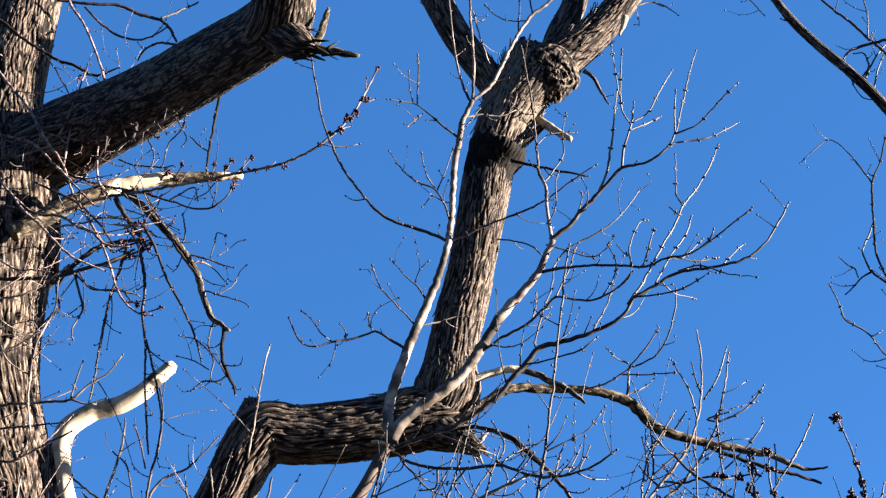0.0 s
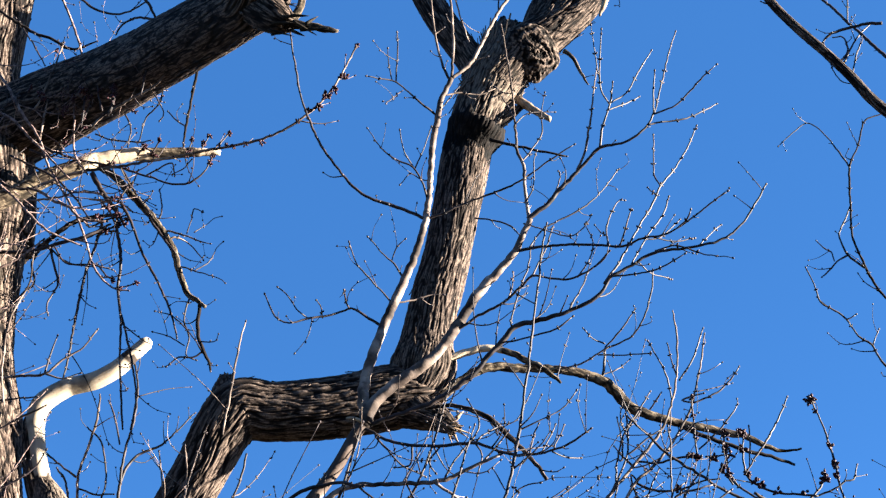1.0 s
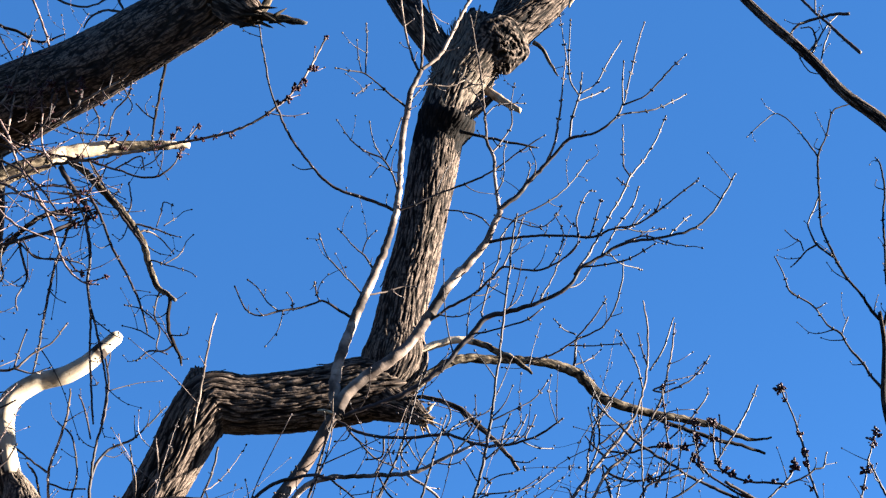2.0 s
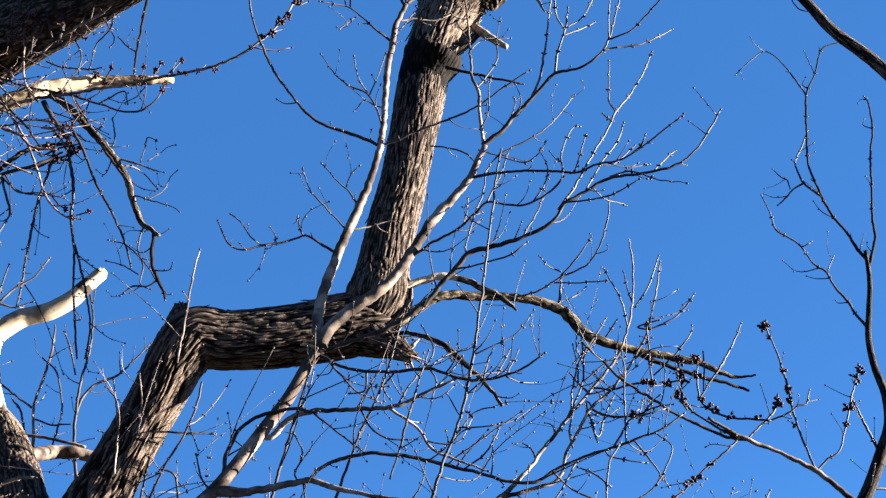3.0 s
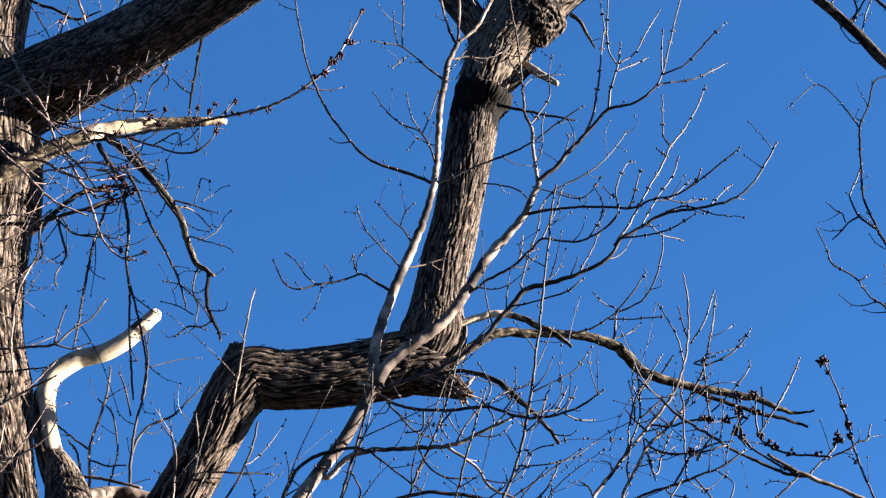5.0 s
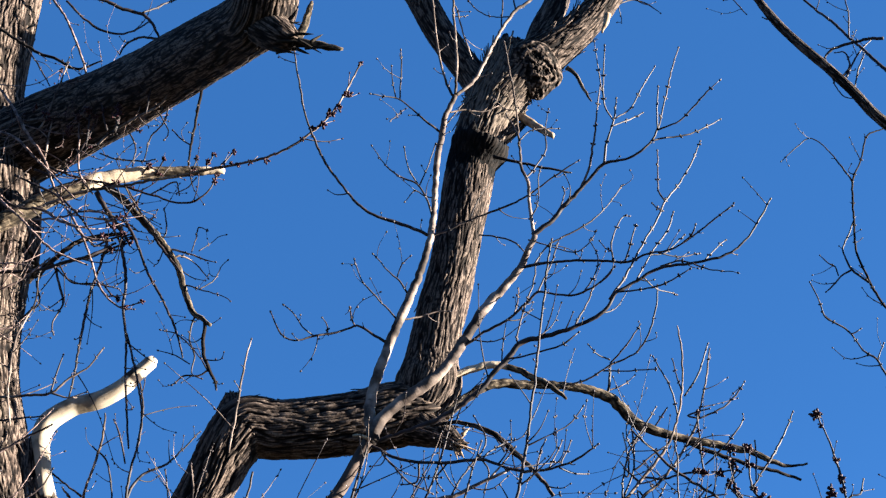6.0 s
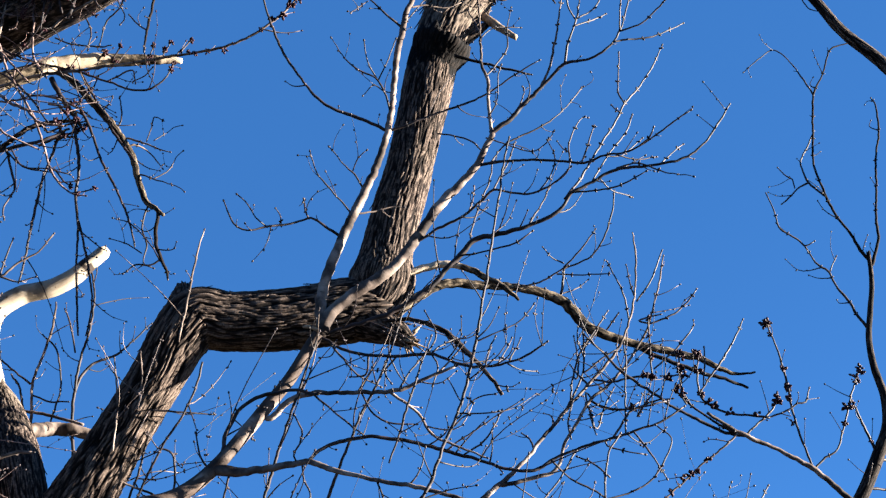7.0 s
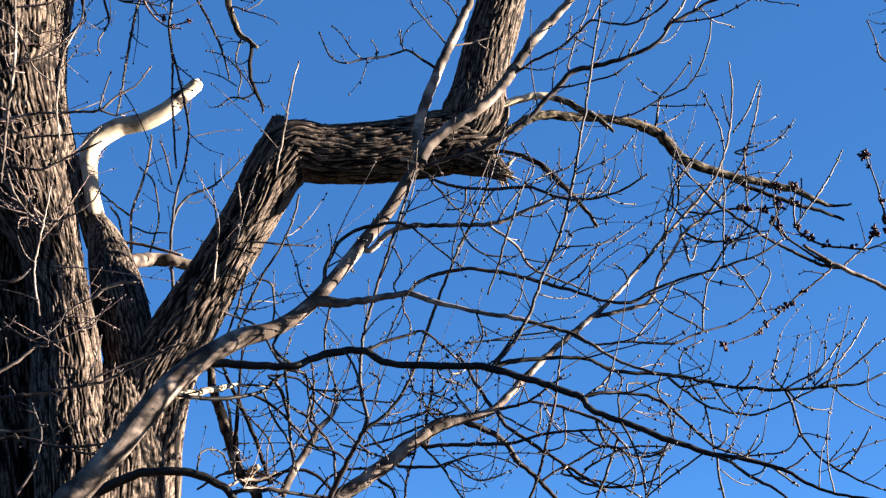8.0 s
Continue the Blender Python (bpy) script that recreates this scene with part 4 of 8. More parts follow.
grow("pr_c3", "twig", "pr_c", "shoot", (.683, 5.17, 4.594, .0036), (.682, 5.199, 4.708, .0036), (.737, 5.249, 4.849, .0027), (.772, 5.268, 4.874, .0018))
grow("pr_c4", "twig", "pr_c", "shoot", (.676, 5.173, 4.596, .0027), (.682, 5.173, 4.639, .0027), (.659, 5.217, 4.686, .0027), (.645, 5.256, 4.742, .0018))
grow("pr_c5", "twig", "pr_c", "shoot", (.862, 5.113, 4.596, .0035), (.95, 5.156, 4.604, .0027), (1.04, 5.193, 4.641, .0027))
grow("pr_c6", "twig", "pr_c", "twig", (.358, 5.247, 4.625, .0036), (.415, 5.264, 4.721, .0037), (.49, 5.272, 4.775, .0037), (.59, 5.28, 4.841, .0037), (.67, 5.299, 4.923, .0028), (.772, 5.352, 5.086, .0028))
grow("pr_c7", "twig", "pr_c", "shoot_pale", (.339, 5.247, 4.746, .0036), (.435, 5.225, 4.699, .0027), (.525, 5.19, 4.65, .0027), (.582, 5.161, 4.673, .0027), (.614, 5.147, 4.719, .0018))
grow("pr_c8", "twig", "pr_c", "shoot", (.818, 5.129, 4.601, .0036), (.894, 5.161, 4.624, .0027), (.994, 5.218, 4.743, .0027))
grow("pr_d", "branch", "pale_right", "twig", (.039, 5.316, 4.268, .0065), (.144, 5.28, 4.324, .0064), (.236, 5.246, 4.365, .0055), (.31, 5.208, 4.415, .0054), (.363, 5.173, 4.45, .0054), (.418, 5.143, 4.426, .0045), (.493, 5.102, 4.395, .0044), (.558, 5.07, 4.398, .0044), (.615, 5.046, 4.431, .0035), (.662, 5.032, 4.479, .0035))
grow("pr_d1", "twig", "pr_d", "twig", (.363, 5.173, 4.45, .0045), (.404, 5.203, 4.551, .0036), (.439, 5.243, 4.654, .0036), (.464, 5.267, 4.736, .0027))
grow("pr_d2", "twig", "pr_d", "shoot", (.537, 5.082, 4.394, .0035), (.59, 5.108, 4.483, .0035), (.615, 5.135, 4.591, .0027), (.592, 5.179, 4.697, .0018))
grow("pr_d3", "twig", "pr_d", "shoot_pale", (.255, 5.237, 4.378, .0036), (.259, 5.237, 4.373, .0036), (.288, 5.288, 4.479, .0028), (.292, 5.319, 4.549, .0028))
grow("pr_d4", "twig", "pr_d", "shoot", (.604, 5.052, 4.424, .0035), (.645, 5.006, 4.439, .0026), (.655, 4.967, 4.468, .0017))
grow("arc", "branch", "pale_main", "twig", (-.318, 5.339, 3.883, .0083), (-.292, 5.339, 3.87, .0083), (-.191, 5.321, 3.898, .0083), (-.089, 5.302, 3.93, .0103), (.012, 5.281, 3.976, .0102), (.103, 5.258, 4.039, .0112), (.172, 5.237, 4.107, .0112), (.234, 5.216, 4.177, .0111), (.294, 5.198, 4.23, .0111), (.389, 5.176, 4.246, .0100), (.501, 5.149, 4.277, .0080), (.597, 5.127, 4.321, .0080), (.635, 5.117, 4.356, .0071), (.669, 5.106, 4.406, .0071), (.757, 5.089, 4.458, .0062), (.854, 5.074, 4.506, .0062), (.974, 5.059, 4.515, .0053), (1.099, 5.047, 4.535, .0052), (1.182, 5.04, 4.583, .0044), (1.26, 5.031, 4.678, .0044), (1.325, 5.023, 4.791, .0035))
grow("arc_a", "twig", "arc", "shoot", (.645, 5.112, 4.381, .0053), (.717, 5.119, 4.488, .0053), (.785, 5.129, 4.617, .0044), (.881, 5.161, 4.799, .0045), (.925, 5.183, 4.896, .0045), (1.007, 5.211, 5.021, .0036), (1.062, 5.223, 5.121, .0036), (1.108, 5.221, 5.224, .0027))
grow("arc_b", "twig", "arc", "shoot", (.9, 5.063, 4.816, .0035), (.883, 5.086, 4.886, .0035), (.894, 5.124, 5.018, .0027), (.902, 5.139, 5.12, .0027))
grow("arc_c", "twig", "arc", "shoot", (.883, 5.067, 4.769, .0026), (.869, 5.112, 4.819, .0027), (.862, 5.155, 4.868, .0027))
grow("arc_d", "twig", "arc", "shoot", (.675, 5.104, 4.41, .0044), (.764, 5.084, 4.409, .0035), (.861, 5.049, 4.414, .0035), (.955, 5.001, 4.453, .0026))
grow("arc_e", "twig", "arc", "shoot", (.855, 5.074, 4.511, .0035), (.94, 5.054, 4.525, .0035), (1.042, 5.021, 4.464, .0026), (1.136, 4.97, 4.421, .0017))
grow("arc_f", "twig", "arc", "shoot", (1.03, 5.053, 4.521, .0035), (1.091, 5.098, 4.604, .0027), (1.147, 5.144, 4.671, .0027))
grow("arc_g", "twig", "arc", "twig", (.501, 5.149, 4.272, .0045), (.576, 5.24, 4.45, .0036), (.609, 5.29, 4.543, .0037))
grow("arc_h", "twig", "arc", "shoot", (.784, 5.086, 4.469, .0035), (.842, 5.142, 4.447, .0027), (.934, 5.219, 4.462, .0027))
grow("arc_i", "twig", "arc", "shoot", (.756, 5.089, 4.453, .0035), (.844, 5.134, 4.628, .0036), (.917, 5.168, 4.742, .0036), (.949, 5.174, 4.828, .0027))
grow("arc_j", "twig", "arc", "twig", (.234, 5.216, 4.177, .0045), (.241, 5.216, 4.172, .0045), (.352, 5.18, 4.178, .0036), (.452, 5.14, 4.195, .0036), (.51, 5.134, 4.241, .0027))
grow("snag", "limb", "upright_limb", "bark", (-.202, 6.194, 4.351, .1255), (-.097, 6.16, 4.285, .0860), (-.024, 6.136, 4.241, .0608), (.053, 6.108, 4.174, .0284))
splinters("snag", (.045, 6.105, 4.180), (1.0, -.2, -.7), .030, 12, "wood")
grow("snag_twig", "branch", "snag", "bark", (-.086, 5.976, 4.223, .0083), (.027, 5.96, 4.229, .0093), (.139, 5.936, 4.192, .0115), (.213, 5.919, 4.139, .0126), (.286, 5.907, 4.054, .0126), (.36, 5.91, 3.976, .0092), (.445, 5.921, 3.858, .0082))
grow("dead_a", "branch", "upright_limb", "lichen", (-.032, 6.149, 4.507, .0234), (.061, 6.15, 4.571, .0179), (.195, 6.16, 4.613, .0179), (.315, 6.164, 4.59, .0155), (.418, 6.151, 4.527, .0155), (.486, 6.134, 4.476, .0131), (.545, 6.119, 4.414, .0064))
grow("long_dead", "branch", "upright_limb", "lichen", (-.021, 6.149, 4.349, .0260), (.086, 6.186, 4.459, .0223), (.195, 6.22, 4.532, .0224), (.358, 6.269, 4.556, .0226), (.524, 6.32, 4.576, .0196), (.663, 6.364, 4.577, .0229), (.773, 6.401, 4.545, .0257), (.854, 6.434, 4.481, .0272), (.921, 6.459, 4.427, .0260), (1.017, 6.486, 4.402, .0233), (1.156, 6.52, 4.38, .0189), (1.324, 6.554, 4.361, .0190), (1.463, 6.58, 4.338, .0166), (1.571, 6.601, 4.292, .0128), (1.654, 6.615, 4.28, .0080), (1.75, 6.632, 4.292, .0046))
grow("long_dead2", "branch", "long_dead", "bark", (1.086, 6.503, 4.385, .0101), (1.21, 6.534, 4.345, .0102), (1.345, 6.556, 4.3, .0102), (1.478, 6.568, 4.254, .0102), (1.588, 6.588, 4.232, .0091), (1.709, 6.63, 4.213, .0069))
grow("ld_twig1", "twig", "long_dead", "twig", (.766, 6.399, 4.547, .0067), (.768, 6.396, 4.555, .0067), (.784, 6.381, 4.653, .0066), (.792, 6.372, 4.709, .0055), (.858, 6.357, 4.732, .0044), (.933, 6.332, 4.771, .0044), (.991, 6.292, 4.867, .0044), (1.025, 6.259, 4.99, .0043), (1.037, 6.252, 5.081, .0033))
grow("ld_twig2", "twig", "long_dead", "shoot_pale", (.552, 6.331, 4.581, .0044), (.657, 6.281, 4.586, .0044), (.734, 6.224, 4.612, .0043), (.78, 6.189, 4.63, .0043))
grow("ld_twig3", "twig", "long_dead", "shoot", (.789, 6.383, 4.723, .0044), (.866, 6.335, 4.797, .0044), (.939, 6.307, 4.891, .0033))
grow("ld_twig4", "twig", "long_dead", "shoot", (.79, 6.378, 4.742, .0044), (.725, 6.332, 4.751, .0033), (.682, 6.287, 4.775, .0033))
grow("ld_twig5", "twig", "long_dead", "shoot", (.753, 6.378, 4.682, .0044), (.858, 6.345, 4.662, .0033), (.99, 6.28, 4.639, .0033))
grow("up_stub", "stub", "upright_limb", "wood", (.382, 6.302, 6.166, .0227), (.45, 6.263, 6.089, .0239), (.508, 6.228, 6.017, .0193), (.556, 6.198, 5.956, .0132))
grow("up_knob", "stub", "upright_limb", "bark", (.188, 6.288, 5.969, .0481), (.277, 6.288, 5.982, .0346), (.354, 6.288, 6.046, .0266), (.422, 6.288, 6.111, .0170))
grow("up_dead", "twig", "upright_limb", "bark", (.233, 6.019, 5.708, .0094), (.359, 6.014, 5.663, .0073), (.499, 6.013, 5.63, .0063), (.612, 6.034, 5.615, .0052))
grow("up_dead2", "twig", "fork_right", "lichen", (.635, 6.062, 6.3, .0129), (.683, 6.064, 6.253, .0095), (.725, 6.063, 6.152, .0074), (.749, 6.053, 6.083, .0042))
grow("fork_shard", "stub", "fork_right", "wood", (.875, 6.062, 6.657, .0188), (.859, 6.062, 6.599, .0141), (.837, 6.062, 6.534, .0053))
grow("limb_stub", "stub", "upper_limb", "bark", (-.774, 4.499, 5.342, .0900), (-.715, 4.430, 5.245, .0820), (-.655, 4.400, 5.175, .0700), (-.610, 4.388, 5.140, .0540), (-.585, 4.384, 5.126, .0340))
grow("limb_plank", "stub", "upper_limb", "lichen", (-.600, 4.386, 5.132, .0200), (-.545, 4.384, 5.118, .0175), (-.480, 4.378, 5.098, .0150), (-.432, 4.374, 5.086, .0120), (-.400, 4.371, 5.078, .0050))
splinters("upper_limb", (-.585, 4.375, 5.130), (1.0, -.1, -.1), .055, 16)
grow("limb_prong", "stub", "upper_limb", "lichen", (-.585, 4.391, 5.140, .0200), (-.562, 4.391, 5.190, .0165), (-.548, 4.391, 5.248, .0140), (-.538, 4.391, 5.310, .0105), (-.534, 4.391, 5.335, .0040))
grow("limb_corner_twig", "twig", "bent_limb", "smooth", (-.955, 5.82, 4.032, .0040), (-.935, 5.786, 4.152, .0050), (-.915, 5.763, 4.331, .0050), (-.899, 5.766, 4.472, .0039), (-.883, 5.762, 4.545, .0029))
grow("limb_sucker1", "twig", "bent_limb", "smooth", (-1.195, 5.891, 3.559, .0040), (-1.195, 5.87, 3.758, .0040), (-1.229, 5.87, 3.969, .0030))
grow("limb_sucker2", "twig", "bent_limb", "smooth", (-1.109, 5.88, 3.736, .0040), (-1.105, 5.863, 3.887, .0040), (-1.121, 5.866, 3.995, .0030))
grow("limb_under", "twig", "bent_limb", "twig", (-.871, 6.001, 4.018, .0052), (-.901, 6.02, 3.876, .0052), (-.956, 6.03, 3.745, .0052), (-1.027, 6.057, 3.622, .0052), (-1.099, 6.118, 3.484, .0052), (-1.134, 6.153, 3.392, .0043))
grow("limb_under2", "twig", "bent_limb", "twig", (-1.081, 6.005, 3.787, .0052), (-.961, 6.038, 3.797, .0041), (-.82, 6.116, 3.816, .0032))
grow("pm_curl", "branch", "pale_main", "twig", (-.675, 5.308, 3.311, .0083), (-.664, 5.308, 3.302, .0083), (-.661, 5.298, 3.378, .0083), (-.639, 5.291, 3.469, .0083), (-.587, 5.281, 3.54, .0073), (-.511, 5.26, 3.571, .0073), (-.401, 5.218, 3.58, .0063), (-.313, 5.19, 3.551, .0054))
grow("pm_pale", "branch", "pale_main", "smooth", (-.526, 5.318, 3.522, .0124), (-.489, 5.318, 3.501, .0124), (-.425, 5.293, 3.563, .0113), (-.338, 5.266, 3.584, .0102), (-.185, 5.229, 3.577, .0082), (-.034, 5.216, 3.577, .0081), (.051, 5.212, 3.61, .0072), (.137, 5.202, 3.647, .0063), (.211, 5.182, 3.675, .0054))
grow("pm_pale2", "twig", "pm_pale", "smooth", (-.034, 5.216, 3.577, .0063), (.042, 5.226, 3.527, .0054), (.085, 5.238, 3.486, .0054), (.129, 5.251, 3.423, .0055), (.214, 5.25, 3.383, .0046), (.33, 5.233, 3.33, .0036))
grow("pm_pale3", "twig", "pm_pale", "twig", (-.002, 5.214, 3.584, .0045), (.041, 5.226, 3.667, .0036), (.118, 5.249, 3.774, .0036), (.14, 5.249, 3.846, .0036), (.095, 5.239, 3.925, .0027))
grow("pm_pale4", "twig", "pm_pale", "smooth", (.148, 5.2, 3.653, .0045), (.211, 5.176, 3.719, .0036), (.242, 5.148, 3.755, .0027))
grow("hline", "branch", "pale_main", "twig", (-.328, 5.338, 3.862, .0065), (-.314, 5.338, 3.853, .0065), (-.212, 5.297, 3.781, .0064), (-.101, 5.262, 3.746, .0064), (.008, 5.234, 3.734, .0064), (.116, 5.21, 3.737, .0063), (.18, 5.194, 3.708, .0063), (.264, 5.168, 3.67, .0063), (.347, 5.137, 3.659, .0053), (.428, 5.097, 3.666, .0044), (.488, 5.059, 3.685, .0044), (.542, 5.018, 3.712, .0035))
grow("hline_a", "twig", "hline", "shoot", (.367, 5.127, 3.657, .0036), (.406, 5.18, 3.749, .0027), (.433, 5.218, 3.814, .0027))
grow("hline_b", "twig", "hline", "shoot", (.326, 5.145, 3.661, .0036), (.343, 5.199, 3.756, .0036), (.368, 5.229, 3.818, .0027))
grow("hline_c", "twig", "hline", "shoot", (.408, 5.107, 3.658, .0035), (.454, 5.143, 3.652, .0027), (.521, 5.199, 3.67, .0027))
grow("hline_d", "twig", "hline", "shoot", (.418, 5.102, 3.665, .0035), (.418, 5.102, 3.68, .0035), (.447, 5.153, 3.75, .0027), (.463, 5.192, 3.802, .0027))
grow("hline_e", "twig", "hline", "twig", (.124, 5.208, 3.733, .0045), (.127, 5.208, 3.743, .0045), (.173, 5.256, 3.802, .0036), (.22, 5.293, 3.843, .0028))
grow("hline_f", "twig", "hline", "twig", (-.263, 5.317, 3.817, .0046), (-.268, 5.317, 3.808, .0046), (-.211, 5.343, 3.747, .0037), (-.166, 5.365, 3.709, .0037), (-.075, 5.419, 3.685, .0028))
grow("hline_g", "twig", "hline", "twig", (-.123, 5.271, 3.749, .0046), (-.132, 5.319, 3.691, .0037), (-.188, 5.365, 3.697, .0028))
grow("whip_low", "branch", "maple", "twig", (-1.509, 5.872, 1.761, .0144), (-1.06, 5.75, 2.161, .0137), (-.66, 5.629, 2.511, .0131), (-.615, 5.558, 2.585, .0118), (-.567, 5.494, 2.669, .0106), (-.518, 5.435, 2.754, .0085), (-.485, 5.381, 2.802, .0084))
grow("whip_a", "branch", "whip_low", "twig", (-.485, 5.381, 2.802, .0084), (-.475, 5.378, 2.86, .0075), (-.502, 5.374, 2.956, .0075), (-.512, 5.368, 3.054, .0074), (-.496, 5.354, 3.184, .0065), (-.462, 5.327, 3.335, .0065), (-.422, 5.298, 3.476, .0055), (-.379, 5.278, 3.621, .0055), (-.334, 5.277, 3.801, .0046), (-.32, 5.281, 3.851, .0037))
grow("whip_b", "branch", "whip_low", "twig", (-.485, 5.381, 2.802, .0075), (-.382, 5.362, 2.886, .0065), (-.311, 5.337, 3.012, .0065), (-.252, 5.299, 3.201, .0064), (-.188, 5.268, 3.382, .0055), (-.12, 5.254, 3.546, .0055), (-.057, 5.251, 3.711, .0046), (-.004, 5.251, 3.893, .0036), (.024, 5.248, 4.002, .0027))
grow("dark_arm", "branch", "pale_main", "dark", (-1.078, 5.175, 3.005, 0.0241), (-0.998, 5.190, 2.994, 0.0160), (-0.769, 5.186, 2.989, 0.0141), (-0.693, 5.215, 3.021, 0.0141), (-0.614, 5.238, 3.063, 0.0142), (-0.487, 5.214, 3.065, 0.0141), (-0.423, 5.201, 3.03, 0.0141), (-0.338, 5.185, 3.007, 0.0131), (-0.071, 5.135, 2.992, 0.0129), (-0.02, 5.126, 2.982, 0.0139), (0.071, 5.109, 2.953, 0.0129), (0.29, 5.073, 2.875, 0.0118), (0.325, 5.065, 2.836, 0.0108), (0.377, 5.056, 2.8, 0.0108), (0.617, 5.024, 2.708, 0.0107), (0.73, 5.01, 2.666, 0.0097), (0.824, 5, 2.648, 0.0078), (0.991, 4.98, 2.608, 0.0069), (1.062, 4.97, 2.56, 0.0060), (1.152, 4.956, 2.521, 0.0052), (1.295, 4.934, 2.5, 0.0043))
grow("whip_c", "branch", "dark_arm", "twig", (-.014, 5.125, 2.98, .0071), (-.01, 5.124, 2.986, .0071), (.055, 5.121, 3.067, .0071), (.116, 5.117, 3.175, .0071), (.169, 5.108, 3.326, .0062), (.215, 5.098, 3.435, .0062), (.253, 5.083, 3.576, .0062), (.278, 5.068, 3.697, .0062), (.306, 5.048, 3.875, .0053), (.332, 5.034, 4.047, .0052), (.358, 5.028, 4.227, .0044), (.388, 5.033, 4.43, .0044), (.415, 5.043, 4.616, .0035))
grow("whip_c1", "twig", "whip_c", "shoot", (.215, 5.098, 3.435, .0035), (.219, 5.098, 3.43, .0035), (.279, 5.101, 3.509, .0027), (.351, 5.088, 3.528, .0026))
grow("whip_c2", "twig", "whip_c", "shoot", (.227, 5.09, 3.499, .0026), (.204, 5.088, 3.543, .0026), (.184, 5.095, 3.58, .0018))
grow("whip_c3", "twig", "whip_c", "shoot", (.283, 5.065, 3.73, .0035), (.291, 5.063, 3.73, .0035), (.363, 5.061, 3.765, .0026), (.45, 5.074, 3.819, .0026), (.504, 5.065, 3.887, .0026))
grow("whip_c4", "twig", "whip_c", "shoot", (.205, 5.1, 3.402, .0035), (.257, 5.1, 3.448, .0027), (.34, 5.094, 3.454, .0026), (.366, 5.1, 3.461, .0018))
grow("arm_up", "branch", "dark_arm", "dark", (-.02, 5.126, 2.982, .0109), (.052, 5.14, 3.009, .0100), (.155, 5.16, 3.03, .0081), (.26, 5.182, 3.045, .0072), (.344, 5.2, 3.046, .0072), (.418, 5.217, 3.018, .0072), (.513, 5.237, 3.008, .0073), (.662, 5.262, 3.008, .0073), (.789, 5.279, 2.994, .0073), (.916, 5.292, 2.979, .0064), (1.043, 5.301, 2.98, .0064), (1.149, 5.308, 2.988, .0055), (1.257, 5.316, 3.002, .0055), (1.366, 5.328, 3.018, .0046), (1.469, 5.343, 3.067, .0037))
grow("arm_d", "branch", "dark_arm", "twig", (.307, 5.069, 2.856, .0070), (.32, 5.069, 2.868, .0070), (.391, 5.085, 2.886, .0071), (.494, 5.102, 2.894, .0062), (.575, 5.113, 2.877, .0062), (.635, 5.121, 2.843, .0062), (.715, 5.135, 2.781, .0053), (.786, 5.155, 2.722, .0054), (.881, 5.185, 2.7, .0045), (.989, 5.228, 2.675, .0045), (1.097, 5.279, 2.617, .0037))
grow("arm_e", "branch", "dark_arm", "twig", (.739, 5.009, 2.664, .0069), (.803, 4.994, 2.634, .0061), (.874, 4.979, 2.581, .0060), (.95, 4.941, 2.529, .0051), (1.002, 4.899, 2.468, .0042))
grow("arm_f", "branch", "dark_arm", "twig", (-.471, 5.211, 3.056, .0072), (-.466, 5.211, 3.067, .0072), (-.406, 5.231, 3.107, .0063), (-.323, 5.247, 3.138, .0055), (-.271, 5.251, 3.156, .0046), (-.196, 5.266, 3.103, .0046), (-.143, 5.294, 3.068, .0046))
grow("arm_g", "branch", "arm_up", "twig", (1.081, 5.304, 2.981, .0055), (1.102, 5.286, 2.912, .0055), (1.121, 5.257, 2.799, .0055), (1.162, 5.222, 2.719, .0045), (1.217, 5.178, 2.659, .0045), (1.282, 5.134, 2.61, .0036), (1.359, 5.107, 2.572, .0035))
grow("arm_h", "branch", "arm_up", "twig", (.64, 5.259, 3.005, .0055), (.703, 5.27, 2.957, .0055), (.783, 5.291, 2.907, .0046), (.873, 5.311, 2.89, .0046), (.969, 5.324, 2.887, .0046), (1.054, 5.324, 2.919, .0037), (1.17, 5.31, 2.974, .0037), (1.245, 5.305, 3.018, .0028))
grow("arm_i", "twig", "arm_up", "shoot", (1.203, 5.312, 2.993, .0046), (1.303, 5.319, 3.045, .0037), (1.39, 5.31, 3.119, .0037), (1.458, 5.294, 3.177, .0028))
grow("arm_j", "twig", "arm_up", "shoot", (1.192, 5.311, 2.997, .0037), (1.278, 5.335, 3.082, .0037), (1.356, 5.363, 3.181, .0037), (1.433, 5.416, 3.298, .0028))
grow("arm_k", "twig", "arm_up", "shoot", (1.149, 5.308, 2.988, .0037), (1.15, 5.308, 2.995, .0037), (1.238, 5.346, 3.084, .0037), (1.307, 5.382, 3.175, .0037), (1.357, 5.389, 3.235, .0028))
grow("arm_l", "twig", "arm_up", "shoot", (1.085, 5.304, 2.984, .0037), (1.163, 5.268, 3.023, .0037), (1.21, 5.234, 3.061, .0027), (1.221, 5.217, 3.133, .0027))
grow("arm_m", "twig", "arm_up", "shoot", (.894, 5.29, 2.978, .0037), (.929, 5.244, 3.004, .0036), (.945, 5.211, 3.049, .0027))
grow("arm_n", "twig", "arm_up", "twig", (1.257, 5.316, 3, .0037), (1.323, 5.343, 2.954, .0037), (1.405, 5.386, 2.924, .0028), (1.474, 5.413, 2.904, .0028))
grow("arm_o", "twig", "arm_up", "shoot", (1.096, 5.305, 2.984, .0037), (1.095, 5.305, 2.971, .0037), (1.152, 5.336, 2.927, .0037), (1.223, 5.373, 2.923, .0028), (1.268, 5.401, 2.936, .0019))
